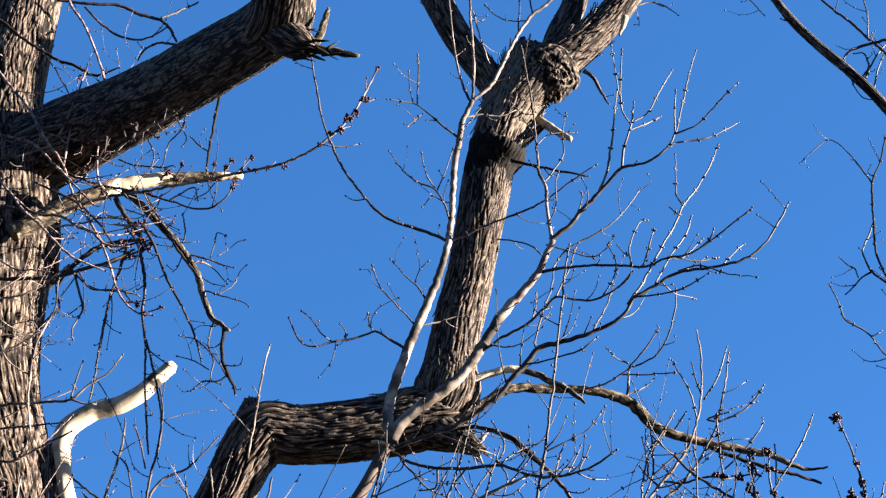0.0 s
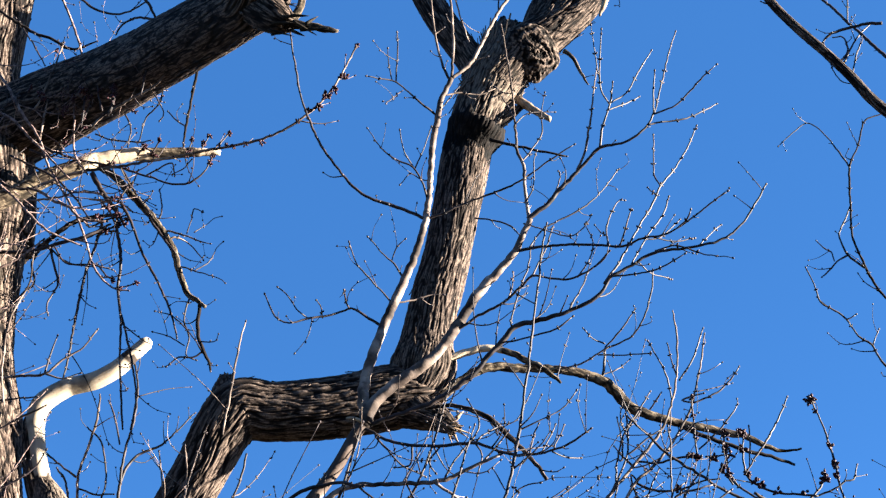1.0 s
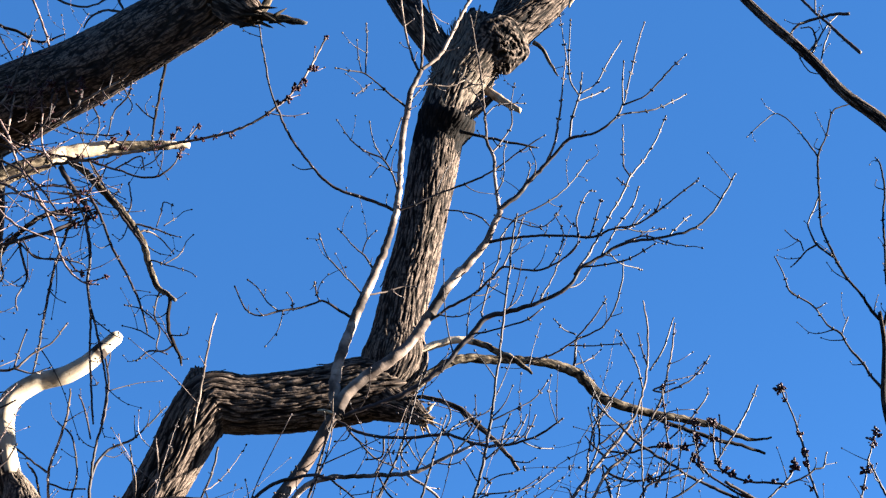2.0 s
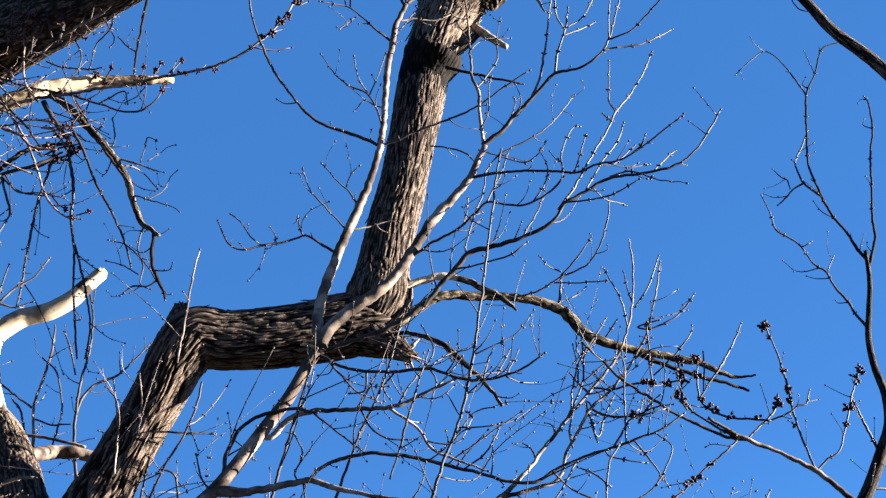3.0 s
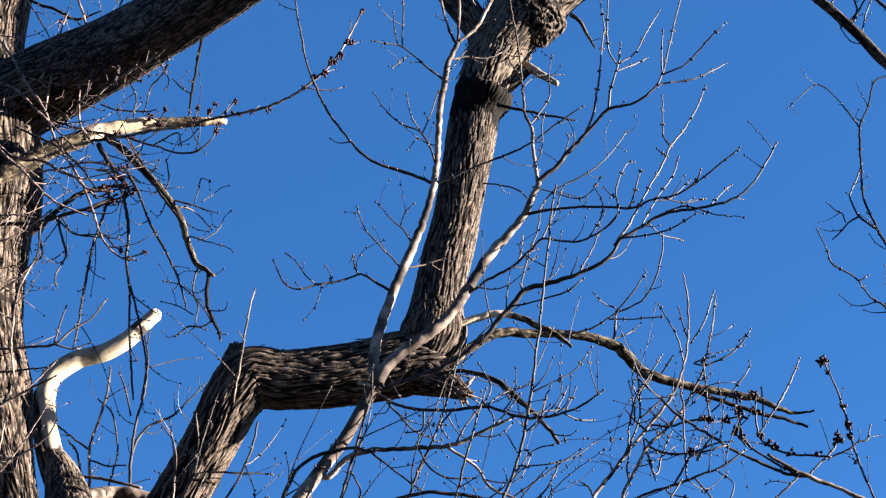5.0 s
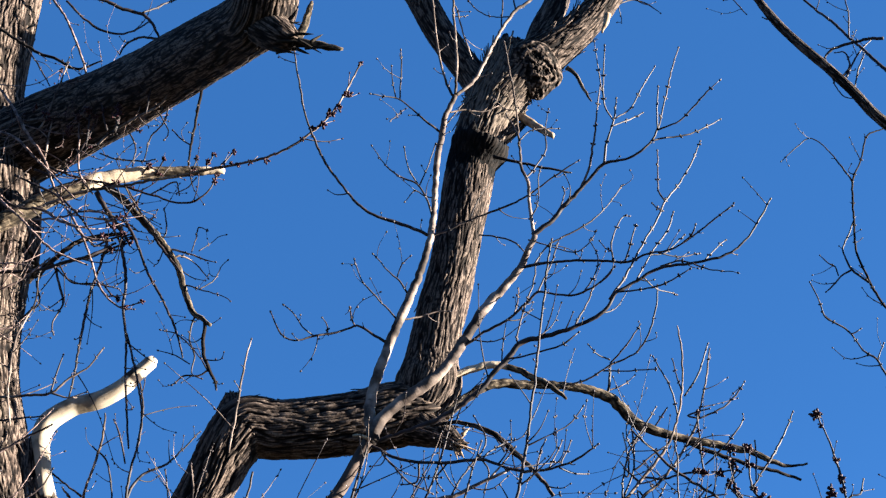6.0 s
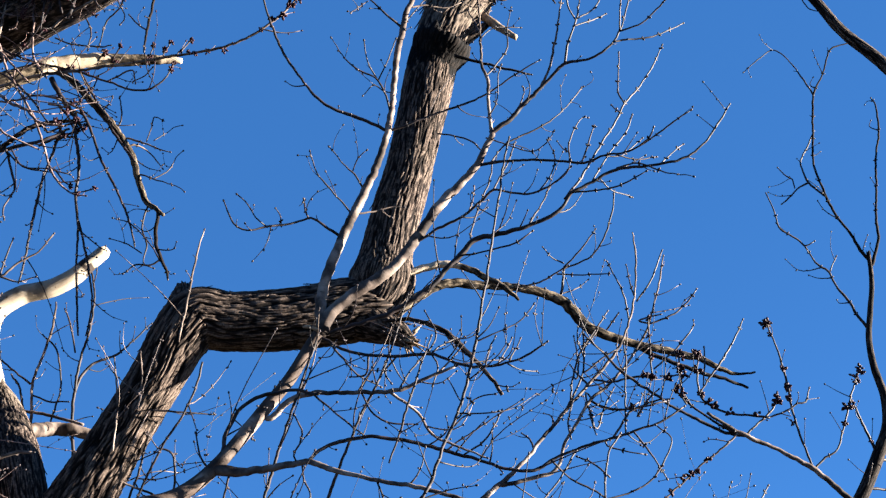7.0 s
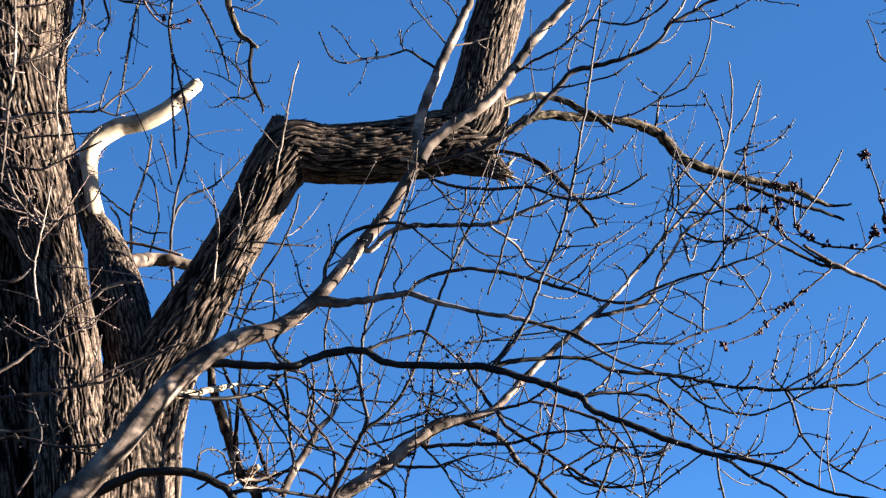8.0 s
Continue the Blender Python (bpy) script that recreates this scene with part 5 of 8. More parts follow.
grow("arm_p", "twig", "dark_arm", "twig", (.723, 5.011, 2.669, .0035), (.72, 5.01, 2.66, .0035), (.654, 5.034, 2.614, .0035), (.589, 5.068, 2.571, .0035), (.535, 5.114, 2.52, .0027))
grow("arm_q", "twig", "dark_arm", "twig", (.602, 5.026, 2.714, .0044), (.607, 5.024, 2.71, .0044), (.58, 5.053, 2.647, .0044), (.554, 5.097, 2.576, .0035), (.534, 5.111, 2.519, .0035))
grow("arm_r", "twig", "dark_arm", "twig", (.768, 5.006, 2.66, .0043), (.78, 5.042, 2.589, .0044), (.807, 5.104, 2.514, .0035))
grow("arm_s", "twig", "arm_d", "twig", (.626, 5.12, 2.851, .0036), (.637, 5.167, 2.798, .0036), (.652, 5.212, 2.755, .0027))
grow("arm_t", "twig", "dark_arm", "twig", (.441, 5.048, 2.779, .0044), (.443, 5.098, 2.879, .0035), (.464, 5.144, 2.955, .0036), (.435, 5.191, 3.011, .0036))
grow("arm_u", "twig", "arm_up", "shoot", (.912, 5.292, 2.719, .0037), (1.061, 5.262, 2.736, .0036), (1.119, 5.235, 2.794, .0027), (1.198, 5.187, 2.769, .0018))
grow("arm_v", "twig", "arm_g", "shoot", (1.229, 5.167, 2.646, .0036), (1.279, 5.134, 2.701, .0036), (1.318, 5.07, 2.777, .0026))
grow("arm_w", "twig", "arm_up", "shoot", (.694, 5.267, 3.006, .0037), (.685, 5.266, 3.06, .0037), (.707, 5.26, 3.113, .0027), (.773, 5.271, 3.151, .0027))
grow("mid_a", "branch", "pale_main", "smooth", (-.685, 5.308, 3.29, .0247), (-.608, 5.293, 3.275, .0190), (-.521, 5.274, 3.275, .0153), (-.413, 5.249, 3.289, .0132), (-.317, 5.226, 3.294, .0111), (-.221, 5.203, 3.256, .0101), (-.115, 5.181, 3.224, .0081), (.031, 5.157, 3.193, .0080), (.154, 5.142, 3.162, .0080), (.277, 5.132, 3.118, .0071), (.368, 5.123, 3.064, .0062), (.457, 5.112, 3.013, .0053), (.575, 5.09, 2.963, .0044))
grow("mid_b", "branch", "mid_a", "twig", (-.339, 5.232, 3.295, .0073), (-.277, 5.239, 3.358, .0073), (-.203, 5.247, 3.392, .0073), (-.117, 5.256, 3.409, .0073), (-.01, 5.27, 3.407, .0073), (.098, 5.284, 3.393, .0073), (.218, 5.299, 3.367, .0073), (.326, 5.311, 3.339, .0064), (.423, 5.319, 3.314, .0065), (.52, 5.323, 3.316, .0065), (.586, 5.325, 3.357, .0065), (.685, 5.325, 3.404, .0055), (.816, 5.321, 3.447, .0055), (.925, 5.318, 3.488, .0046), (1.014, 5.317, 3.52, .0046), (1.105, 5.319, 3.585, .0037))
grow("mid_c", "twig", "mid_b", "twig", (.586, 5.325, 3.357, .0046), (.665, 5.365, 3.297, .0037), (.742, 5.383, 3.265, .0037), (.808, 5.396, 3.23, .0037))
grow("mid_d", "twig", "mid_a", "twig", (.277, 5.132, 3.118, .0053), (.359, 5.136, 3.085, .0045), (.504, 5.146, 3.101, .0045), (.651, 5.167, 3.105, .0045), (.706, 5.178, 3.131, .0045), (.782, 5.195, 3.166, .0036), (.871, 5.214, 3.201, .0036), (.961, 5.23, 3.263, .0036), (1.021, 5.236, 3.368, .0036), (1.034, 5.235, 3.424, .0027), (.982, 5.229, 3.467, .0027))
grow("mid_e", "twig", "mid_a", "twig", (-.113, 5.178, 3.092, .0036), (-.009, 5.209, 3.115, .0036), (.119, 5.249, 3.152, .0036), (.213, 5.251, 3.166, .0027))
grow("mid_f", "twig", "mid_d", "twig", (.767, 5.193, 3.165, .0036), (.775, 5.192, 3.258, .0036), (.792, 5.183, 3.344, .0036), (.836, 5.197, 3.417, .0036))
grow("low_pale", "branch", "maple", "smooth", (-1.509, 5.872, 1.794, .0373), (-1.085, 5.902, 2.194, .0356), (-.71, 5.932, 2.544, .0339), (-.604, 5.96, 2.673, .0328), (-.493, 5.982, 2.755, .0316), (-.302, 6.023, 2.927, .0293), (-.209, 6.043, 2.997, .0294), (-.055, 6.071, 3.049, .0188), (.028, 6.089, 3.098, .0177), (.224, 6.143, 3.318, .0143), (.415, 6.194, 3.515, .0120), (.573, 6.236, 3.679, .0086), (.654, 6.26, 3.789, .0087), (.836, 6.308, 4.028, .0077), (1.008, 6.347, 4.248, .0066), (1.068, 6.363, 4.358, .0055), (1.112, 6.377, 4.484, .0055), (1.133, 6.39, 4.61, .0044), (1.152, 6.408, 4.818, .0044), (1.146, 6.418, 4.948, .0033))
grow("lp_a", "branch", "low_pale", "smooth", (.455, 6.205, 3.556, .0097), (.466, 6.205, 3.546, .0097), (.593, 6.21, 3.582, .0097), (.682, 6.213, 3.611, .0086), (.729, 6.214, 3.674, .0086), (.744, 6.216, 3.742, .0075), (.804, 6.221, 3.849, .0075), (.874, 6.231, 3.97, .0076), (.956, 6.243, 4.046, .0065), (1.041, 6.26, 4.147, .0065), (1.115, 6.279, 4.263, .0054), (1.171, 6.296, 4.373, .0055), (1.214, 6.314, 4.515, .0044), (1.251, 6.325, 4.655, .0044), (1.271, 6.328, 4.764, .0033))
grow("lp_b", "branch", "low_pale", "twig", (-.113, 6.061, 3.03, .0141), (-.107, 6.061, 3.014, .0141), (-.019, 6.073, 2.985, .0129), (.066, 6.096, 2.936, .0118), (.12, 6.121, 2.863, .0119), (.211, 6.139, 2.792, .0096), (.305, 6.131, 2.685, .0085))
grow("lp_c", "branch", "low_pale", "twig", (-.302, 6.023, 2.927, .0094), (-.278, 6.023, 2.894, .0094), (-.195, 6.019, 2.905, .0083), (-.054, 6.008, 2.905, .0083), (.074, 5.986, 2.907, .0073), (.201, 5.952, 2.94, .0062), (.338, 5.92, 2.954, .0051), (.5, 5.918, 2.962, .0041))
grow("lp_d", "branch", "low_pale", "twig", (-.41, 6, 2.83, .0073), (-.375, 6.002, 2.802, .0073), (-.239, 5.962, 2.796, .0062), (-.17, 5.95, 2.818, .0052), (-.101, 5.923, 2.837, .0051))
grow("lp_d2", "twig", "lp_d", "smooth", (-.101, 5.923, 2.837, .0041), (-.021, 5.895, 2.837, .0031), (.058, 5.854, 2.808, .0030), (.103, 5.824, 2.779, .0030))
grow("lp_e", "branch", "low_pale", "twig", (.004, 6.084, 3.086, .0095), (-.056, 6.159, 3.197, .0085), (-.111, 6.212, 3.301, .0075), (-.152, 6.243, 3.367, .0065))
grow("lp_f", "branch", "low_pale", "twig", (.013, 6.086, 3.089, .0084), (.024, 6.087, 3.072, .0084), (.065, 6.071, 3.003, .0084), (.159, 6.052, 2.935, .0084), (.265, 6.047, 2.868, .0073), (.381, 6.044, 2.794, .0073), (.482, 6.013, 2.724, .0063))
grow("lp_g", "branch", "low_pale", "twig", (.023, 6.088, 3.095, .0074), (.029, 6.087, 3.08, .0074), (.11, 6.036, 3.085, .0063), (.168, 6.003, 3.102, .0062), (.237, 5.967, 3.15, .0052), (.294, 5.925, 3.188, .0041))
grow("lp_h", "branch", "low_pale", "smooth", (.162, 6.109, 3.123, .0064), (.267, 6.069, 3.1, .0074), (.372, 6.039, 3.06, .0073), (.452, 6.009, 3.02, .0073), (.506, 5.972, 2.963, .0062), (.557, 5.92, 2.892, .0051))
grow("lp_i", "twig", "low_pale", "twig", (-.338, 6.016, 2.895, .0052), (-.312, 6.018, 2.873, .0052), (-.358, 6.015, 2.852, .0052), (-.428, 6.017, 2.842, .0052), (-.524, 6.03, 2.871, .0042), (-.619, 6.023, 2.892, .0042))
grow("lp_j", "twig", "low_pale", "twig", (-.482, 5.984, 2.765, .0073), (-.446, 5.987, 2.733, .0073), (-.399, 5.988, 2.699, .0062), (-.386, 5.99, 2.654, .0062))
grow("lp_k", "twig", "low_pale", "twig", (-.302, 6.023, 2.927, .0052), (-.265, 6.023, 2.875, .0052), (-.205, 6.022, 2.817, .0052), (-.157, 6.032, 2.749, .0042), (-.097, 6.022, 2.666, .0042))
grow("lp_l", "twig", "low_pale", "shoot", (.879, 6.318, 4.083, .0055), (.878, 6.318, 4.075, .0055), (.836, 6.372, 4.154, .0044), (.811, 6.406, 4.211, .0033))
grow("lp_m", "twig", "low_pale", "shoot", (.788, 6.296, 3.972, .0055), (.798, 6.275, 4.07, .0044), (.832, 6.243, 4.199, .0043), (.901, 6.236, 4.311, .0043), (.97, 6.233, 4.413, .0032))
grow("lp_n", "twig", "low_pale", "shoot", (.86, 6.333, 4.238, .0044), (.829, 6.288, 4.305, .0033), (.838, 6.242, 4.37, .0032))
grow("lp_o", "twig", "low_pale", "shoot", (1.095, 6.372, 4.436, .0044), (1.072, 6.333, 4.551, .0044), (1.025, 6.299, 4.638, .0033), (.992, 6.293, 4.709, .0033))
grow("lp_p", "twig", "low_pale", "shoot", (1.129, 6.387, 4.578, .0044), (1.117, 6.43, 4.691, .0033), (1.116, 6.479, 4.792, .0034))
grow("lp_q", "twig", "lp_a", "shoot", (1.125, 6.309, 4.511, .0044), (1.205, 6.303, 4.628, .0044), (1.265, 6.319, 4.789, .0033))
grow("lp_r", "twig", "lp_a", "shoot", (1.178, 6.298, 4.389, .0044), (1.287, 6.303, 4.437, .0044), (1.358, 6.305, 4.498, .0044), (1.412, 6.288, 4.566, .0033))
grow("lp_s", "twig", "lp_a", "shoot", (.874, 6.231, 3.964, .0054), (.942, 6.261, 3.941, .0043), (1.037, 6.289, 3.946, .0044), (1.107, 6.306, 3.99, .0033))
grow("lp_t", "twig", "lp_a", "shoot", (.86, 6.229, 3.941, .0043), (.899, 6.258, 3.843, .0043), (.946, 6.282, 3.963, .0044), (.996, 6.322, 4.065, .0033))
grow("lp_u", "twig", "low_pale", "twig", (.711, 6.275, 3.864, .0043), (.709, 6.272, 3.858, .0043), (.703, 6.316, 3.916, .0033), (.676, 6.362, 3.947, .0022))
grow("lp_v", "twig", "low_pale", "twig", (.613, 6.248, 3.724, .0054), (.595, 6.299, 3.797, .0044), (.566, 6.338, 3.838, .0033))
grow("lp_w", "twig", "mid_b", "shoot", (.827, 5.321, 3.452, .0046), (.873, 5.318, 3.522, .0046), (.907, 5.313, 3.567, .0046), (.997, 5.324, 3.597, .0037), (1.044, 5.335, 3.614, .0028))
grow("lp_x", "twig", "mid_b", "shoot", (.799, 5.322, 3.442, .0037), (.804, 5.322, 3.417, .0037), (.878, 5.321, 3.395, .0028), (.944, 5.33, 3.389, .0028))
grow("cross_r", "branch", "right", "smooth", (4.08, 8.4, 2.5, .0260), (3.6, 7.3, 2.88, .0207), (3.027, 6.611, 3.148, .0175), (2.605, 6.322, 3.268, .0159), (2.392, 6.284, 3.325, .0146), (2.209, 6.259, 3.371, .0133), (2.037, 6.238, 3.507, .0133), (1.868, 6.216, 3.643, .0120), (1.707, 6.188, 3.725, .0097), (1.552, 6.149, 3.78, .0096), (1.453, 6.119, 3.822, .0085), (1.373, 6.09, 3.864, .0074))
grow("cross_r1", "branch", "cross_r", "twig", (1.552, 6.149, 3.78, .0085), (1.444, 6.144, 3.796, .0075), (1.316, 6.13, 3.855, .0074), (1.212, 6.109, 3.907, .0064), (1.107, 6.08, 3.969, .0063), (.991, 6.055, 4.043, .0063), (.903, 6.05, 4.135, .0052), (.83, 6.061, 4.222, .0042))
grow("cross_r2", "twig", "cross_r", "twig", (1.496, 6.132, 3.804, .0064), (1.493, 6.134, 3.789, .0064), (1.41, 6.149, 3.847, .0053), (1.312, 6.154, 3.928, .0053), (1.255, 6.177, 4.005, .0043))
grow("cross_r3", "twig", "cross_r", "pale_bud", (1.515, 6.138, 3.796, .0053), (1.506, 6.138, 3.777, .0053), (1.416, 6.135, 3.693, .0043), (1.343, 6.13, 3.635, .0043), (1.218, 6.102, 3.517, .0042), (1.123, 6.081, 3.437, .0032), (.998, 6.081, 3.387, .0021))
grow("cross_r4", "twig", "cross_r", "bud", (1.863, 6.216, 3.648, .0054), (1.833, 6.219, 3.749, .0054), (1.806, 6.236, 3.906, .0054), (1.794, 6.263, 4.1, .0054), (1.767, 6.266, 4.258, .0043), (1.723, 6.245, 4.394, .0043))
grow("cross_r5", "twig", "cross_r", "bud", (1.552, 6.149, 3.78, .0053), (1.619, 6.164, 3.845, .0053), (1.696, 6.19, 3.926, .0054), (1.728, 6.193, 3.99, .0043))
grow("cross_r6", "twig", "cross_r", "bud", (1.868, 6.216, 3.643, .0054), (1.868, 6.216, 3.654, .0054), (1.922, 6.224, 3.712, .0054), (1.984, 6.228, 3.756, .0043), (2.028, 6.226, 3.867, .0043), (2.078, 6.235, 4.012, .0043), (2.151, 6.273, 4.172, .0033))
grow("cross_r7", "twig", "cross_r", "bud", (1.673, 6.164, 3.874, .0053), (1.583, 6.164, 3.885, .0053), (1.507, 6.17, 3.891, .0053), (1.437, 6.176, 3.913, .0054), (1.37, 6.175, 3.966, .0054), (1.359, 6.158, 4.07, .0043), (1.366, 6.14, 4.162, .0032))
grow("cross_r8", "twig", "cross_r", "twig", (1.66, 6.164, 3.871, .0043), (1.752, 6.159, 3.907, .0043), (1.807, 6.161, 3.946, .0043), (1.844, 6.166, 3.955, .0043), (1.87, 6.177, 4.024, .0032))
grow("rstem", "trunk", "young", "sapling", (1.46, 6.68, -.1, .0602), (1.46, 6.68, 1, .0489), (1.66, 6.632, 2.022, .0414), (1.862, 6.582, 2.922, .0376), (1.937, 6.59, 3.109, .0363), (2.018, 6.598, 3.274, .0349), (2.09, 6.606, 3.437, .0350), (2.152, 6.613, 3.586, .0336), (2.227, 6.619, 3.717, .0322), (2.316, 6.626, 3.895, .0309), (2.373, 6.632, 4.031, .0267), (2.38, 6.638, 4.183, .0206), (2.352, 6.644, 4.336, .0180), (2.347, 6.65, 4.493, .0155), (2.376, 6.656, 4.654, .0142), (2.407, 6.662, 4.818, .0129), (2.415, 6.668, 5.001, .0104))
grow("rstem_a", "branch", "rstem", "bark", (2.411, 6.666, 4.921, .0092), (2.426, 6.666, 4.923, .0092), (2.365, 6.669, 5.024, .0081), (2.327, 6.671, 5.128, .0069), (2.273, 6.67, 5.213, .0069), (2.228, 6.666, 5.327, .0069), (2.201, 6.659, 5.434, .0058), (2.183, 6.652, 5.534, .0058), (2.196, 6.642, 5.705, .0058), (2.226, 6.638, 5.939, .0058), (2.294, 6.645, 6.092, .0046), (2.35, 6.659, 6.253, .0046), (2.396, 6.665, 6.296, .0046), (2.476, 6.677, 6.331, .0035))
grow("rstem_b", "twig", "rstem_a", "twig", (2.226, 6.638, 5.939, .0046), (2.179, 6.642, 6.054, .0046), (2.128, 6.642, 6.148, .0035), (2.035, 6.629, 6.23, .0034), (1.938, 6.619, 6.163, .0034), (1.852, 6.625, 6.081, .0023))
grow("rstem_c", "twig", "rstem_a", "twig", (2.222, 6.666, 5.327, .0058), (2.147, 6.662, 5.401, .0058), (2.117, 6.658, 5.486, .0046), (2.115, 6.659, 5.539, .0046), (2.164, 6.67, 5.634, .0046), (2.211, 6.683, 5.739, .0035))
grow("rstem_d", "twig", "rstem_a", "twig", (2.14, 6.66, 5.4, .0058), (2.091, 6.69, 5.383, .0046), (2.064, 6.719, 5.358, .0047), (2.021, 6.748, 5.323, .0035))
grow("rstem_e", "twig", "rstem_a", "twig", (2.067, 6.661, 5.367, .0035), (2.067, 6.689, 5.435, .0035), (2.04, 6.711, 5.473, .0035), (2.018, 6.752, 5.543, .0023))
grow("rstem_f", "branch", "rstem", "twig", (2.358, 6.652, 4.553, .0081), (2.35, 6.652, 4.555, .0081), (2.302, 6.646, 4.631, .0069), (2.269, 6.642, 4.709, .0069), (2.219, 6.638, 4.771, .0058), (2.18, 6.631, 4.858, .0057), (2.13, 6.622, 4.893, .0057), (2.103, 6.615, 4.922, .0046), (2.064, 6.598, 4.988, .0046), (1.992, 6.576, 5.033, .0046), (1.934, 6.559, 5.067, .0045), (1.906, 6.539, 5.162, .0034), (1.876, 6.53, 5.248, .0034))
grow("rstem_g", "twig", "rstem_f", "twig", (2.064, 6.598, 4.988, .0046), (2.085, 6.599, 4.995, .0034), (2.11, 6.596, 5.01, .0034))
grow("rstem_h", "twig", "rstem_f", "twig", (2.185, 6.631, 4.854, .0046), (2.203, 6.632, 4.897, .0034), (2.225, 6.627, 4.943, .0034))
grow("rstem_i", "branch", "rstem", "bark", (2.412, 6.666, 4.932, .0092), (2.426, 6.666, 4.929, .0092), (2.476, 6.667, 5.062, .0081), (2.481, 6.66, 5.226, .0069), (2.522, 6.647, 5.564, .0058), (2.56, 6.66, 5.715, .0058), (2.58, 6.688, 5.915, .0046), (2.565, 6.696, 5.969, .0035))
grow("rstem_j", "twig", "rstem", "bud", (2.31, 6.626, 3.884, .0080), (2.296, 6.626, 3.895, .0080), (2.257, 6.592, 3.968, .0069), (2.216, 6.566, 4.06, .0057), (2.189, 6.551, 4.113, .0045))
grow("rstem_k", "twig", "rstem", "twig", (2.299, 6.625, 3.862, .0080), (2.311, 6.624, 3.851, .0080), (2.361, 6.65, 3.855, .0069), (2.49, 6.704, 3.855, .0058))
grow("rstem_l", "twig", "rstem", "twig", (2.222, 6.618, 3.709, .0069), (2.239, 6.619, 3.703, .0069), (2.349, 6.66, 3.711, .0058), (2.475, 6.698, 3.736, .0046))
grow("rstem_m", "twig", "rstem", "twig", (2.208, 6.616, 3.673, .0046), (2.228, 6.575, 3.731, .0046), (2.231, 6.523, 3.784, .0034))
grow("top_r", "branch", "right", "bark", (4.11, 8.4, 5.1, .0560), (3.55, 7.2, 5.40, .0458), (3.087, 6.654, 5.656, .0388), (2.724, 6.409, 5.776, .0353), (2.522, 6.388, 6.008, .0324), (2.334, 6.366, 6.179, .0296), (2.221, 6.354, 6.348, .0269), (2.117, 6.349, 6.488, .0255), (1.999, 6.35, 6.639, .0255), (1.908, 6.356, 6.771, .0242), (1.844, 6.36, 6.881, .0242), (1.756, 6.366, 7.068, .0197), (1.638, 6.365, 7.314, .0173))
grow("top_r1", "branch", "top_r", "twig", (2.446, 6.349, 6.711, .0099), (2.358, 6.367, 6.718, .0088), (2.268, 6.391, 6.707, .0089), (2.176, 6.428, 6.706, .0078), (2.116, 6.448, 6.651, .0056))
grow("top_r2", "branch", "top_r", "twig", (2.466, 6.357, 6.443, .0099), (2.348, 6.394, 6.649, .0089), (2.284, 6.419, 6.769, .0078), (2.219, 6.457, 6.915, .0078), (2.151, 6.5, 7.05, .0068), (2.079, 6.537, 7.18, .0057), (2.034, 6.558, 7.305, .0045))
grow("top_r3", "twig", "top_r", "twig", (2.169, 6.351, 6.418, .0066), (2.205, 6.351, 6.45, .0066), (2.258, 6.377, 6.558, .0055), (2.334, 6.415, 6.685, .0044), (2.417, 6.435, 6.78, .0033))
grow("top_r4", "twig", "top_r", "twig", (2.156, 6.351, 6.436, .0066), (2.191, 6.351, 6.461, .0066), (2.241, 6.377, 6.547, .0055), (2.238, 6.42, 6.671, .0045), (2.2, 6.444, 6.69, .0034))
grow("top_r5", "twig", "top_r", "twig", (2.13, 6.35, 6.471, .0033), (2.12, 6.35, 6.461, .0033), (2.131, 6.347, 6.371, .0033), (2.169, 6.353, 6.311, .0033), (2.214, 6.357, 6.302, .0022))
grow("top_r6", "twig", "top_r", "twig", (2.214, 6.353, 6.357, .0044), (2.233, 6.354, 6.367, .0044), (2.273, 6.35, 6.499, .0044), (2.32, 6.352, 6.596, .0033))
grow("top_r7", "twig", "top_r2", "twig", (2.284, 6.419, 6.769, .0045), (2.278, 6.419, 6.769, .0045), (2.302, 6.417, 6.93, .0044), (2.299, 6.428, 7.063, .0033))
grow("top_r8", "twig", "top_r", "twig", (1.849, 6.36, 6.872, .0066), (1.817, 6.36, 6.865, .0055), (1.798, 6.358, 6.871, .0033))
grow("top_r9", "twig", "top_r", "twig", (1.707, 6.363, 6.901, .0033), (1.689, 6.454, 7.052, .0034), (1.67, 6.54, 7.188, .0034))
grow("fr_twig", "twig", "fork_right", "twig", (.905, 6.279, 6.959, .0054), (.966, 6.279, 6.915, .0054), (1.052, 6.309, 6.969, .0044), (1.135, 6.335, 6.968, .0044), (1.212, 6.355, 6.914, .0022))
grow("vine_a", "branch", "trunk", "vine", (-2.101, 5.655, 6.7, .0069), (-1.996, 5.649, 6.467, .0069), (-1.902, 5.646, 6.299, .0059), (-1.82, 5.649, 6.122, .0059), (-1.77, 5.659, 5.971, .0059), (-1.762, 5.669, 5.858, .0049), (-1.773, 5.682, 5.716, .0049), (-1.759, 5.69, 5.54, .0049), (-1.733, 5.686, 5.392, .0049), (-1.664, 5.674, 5.283, .0039))
grow("vine_b", "branch", "trunk", "vine", (-2.416, 5.612, 6.189, .0068), (-2.275, 5.617, 5.991, .0068), (-2.108, 5.627, 5.781, .0068), (-1.999, 5.642, 5.598, .0068), (-1.901, 5.658, 5.462, .0059), (-1.835, 5.677, 5.308, .0059), (-1.733, 5.697, 5.149, .0059), (-1.658, 5.709, 5.003, .0059), (-1.603, 5.713, 4.855, .0050), (-1.553, 5.711, 4.761, .0050), (-1.481, 5.707, 4.694, .0040), (-1.415, 5.702, 4.679, .0030))
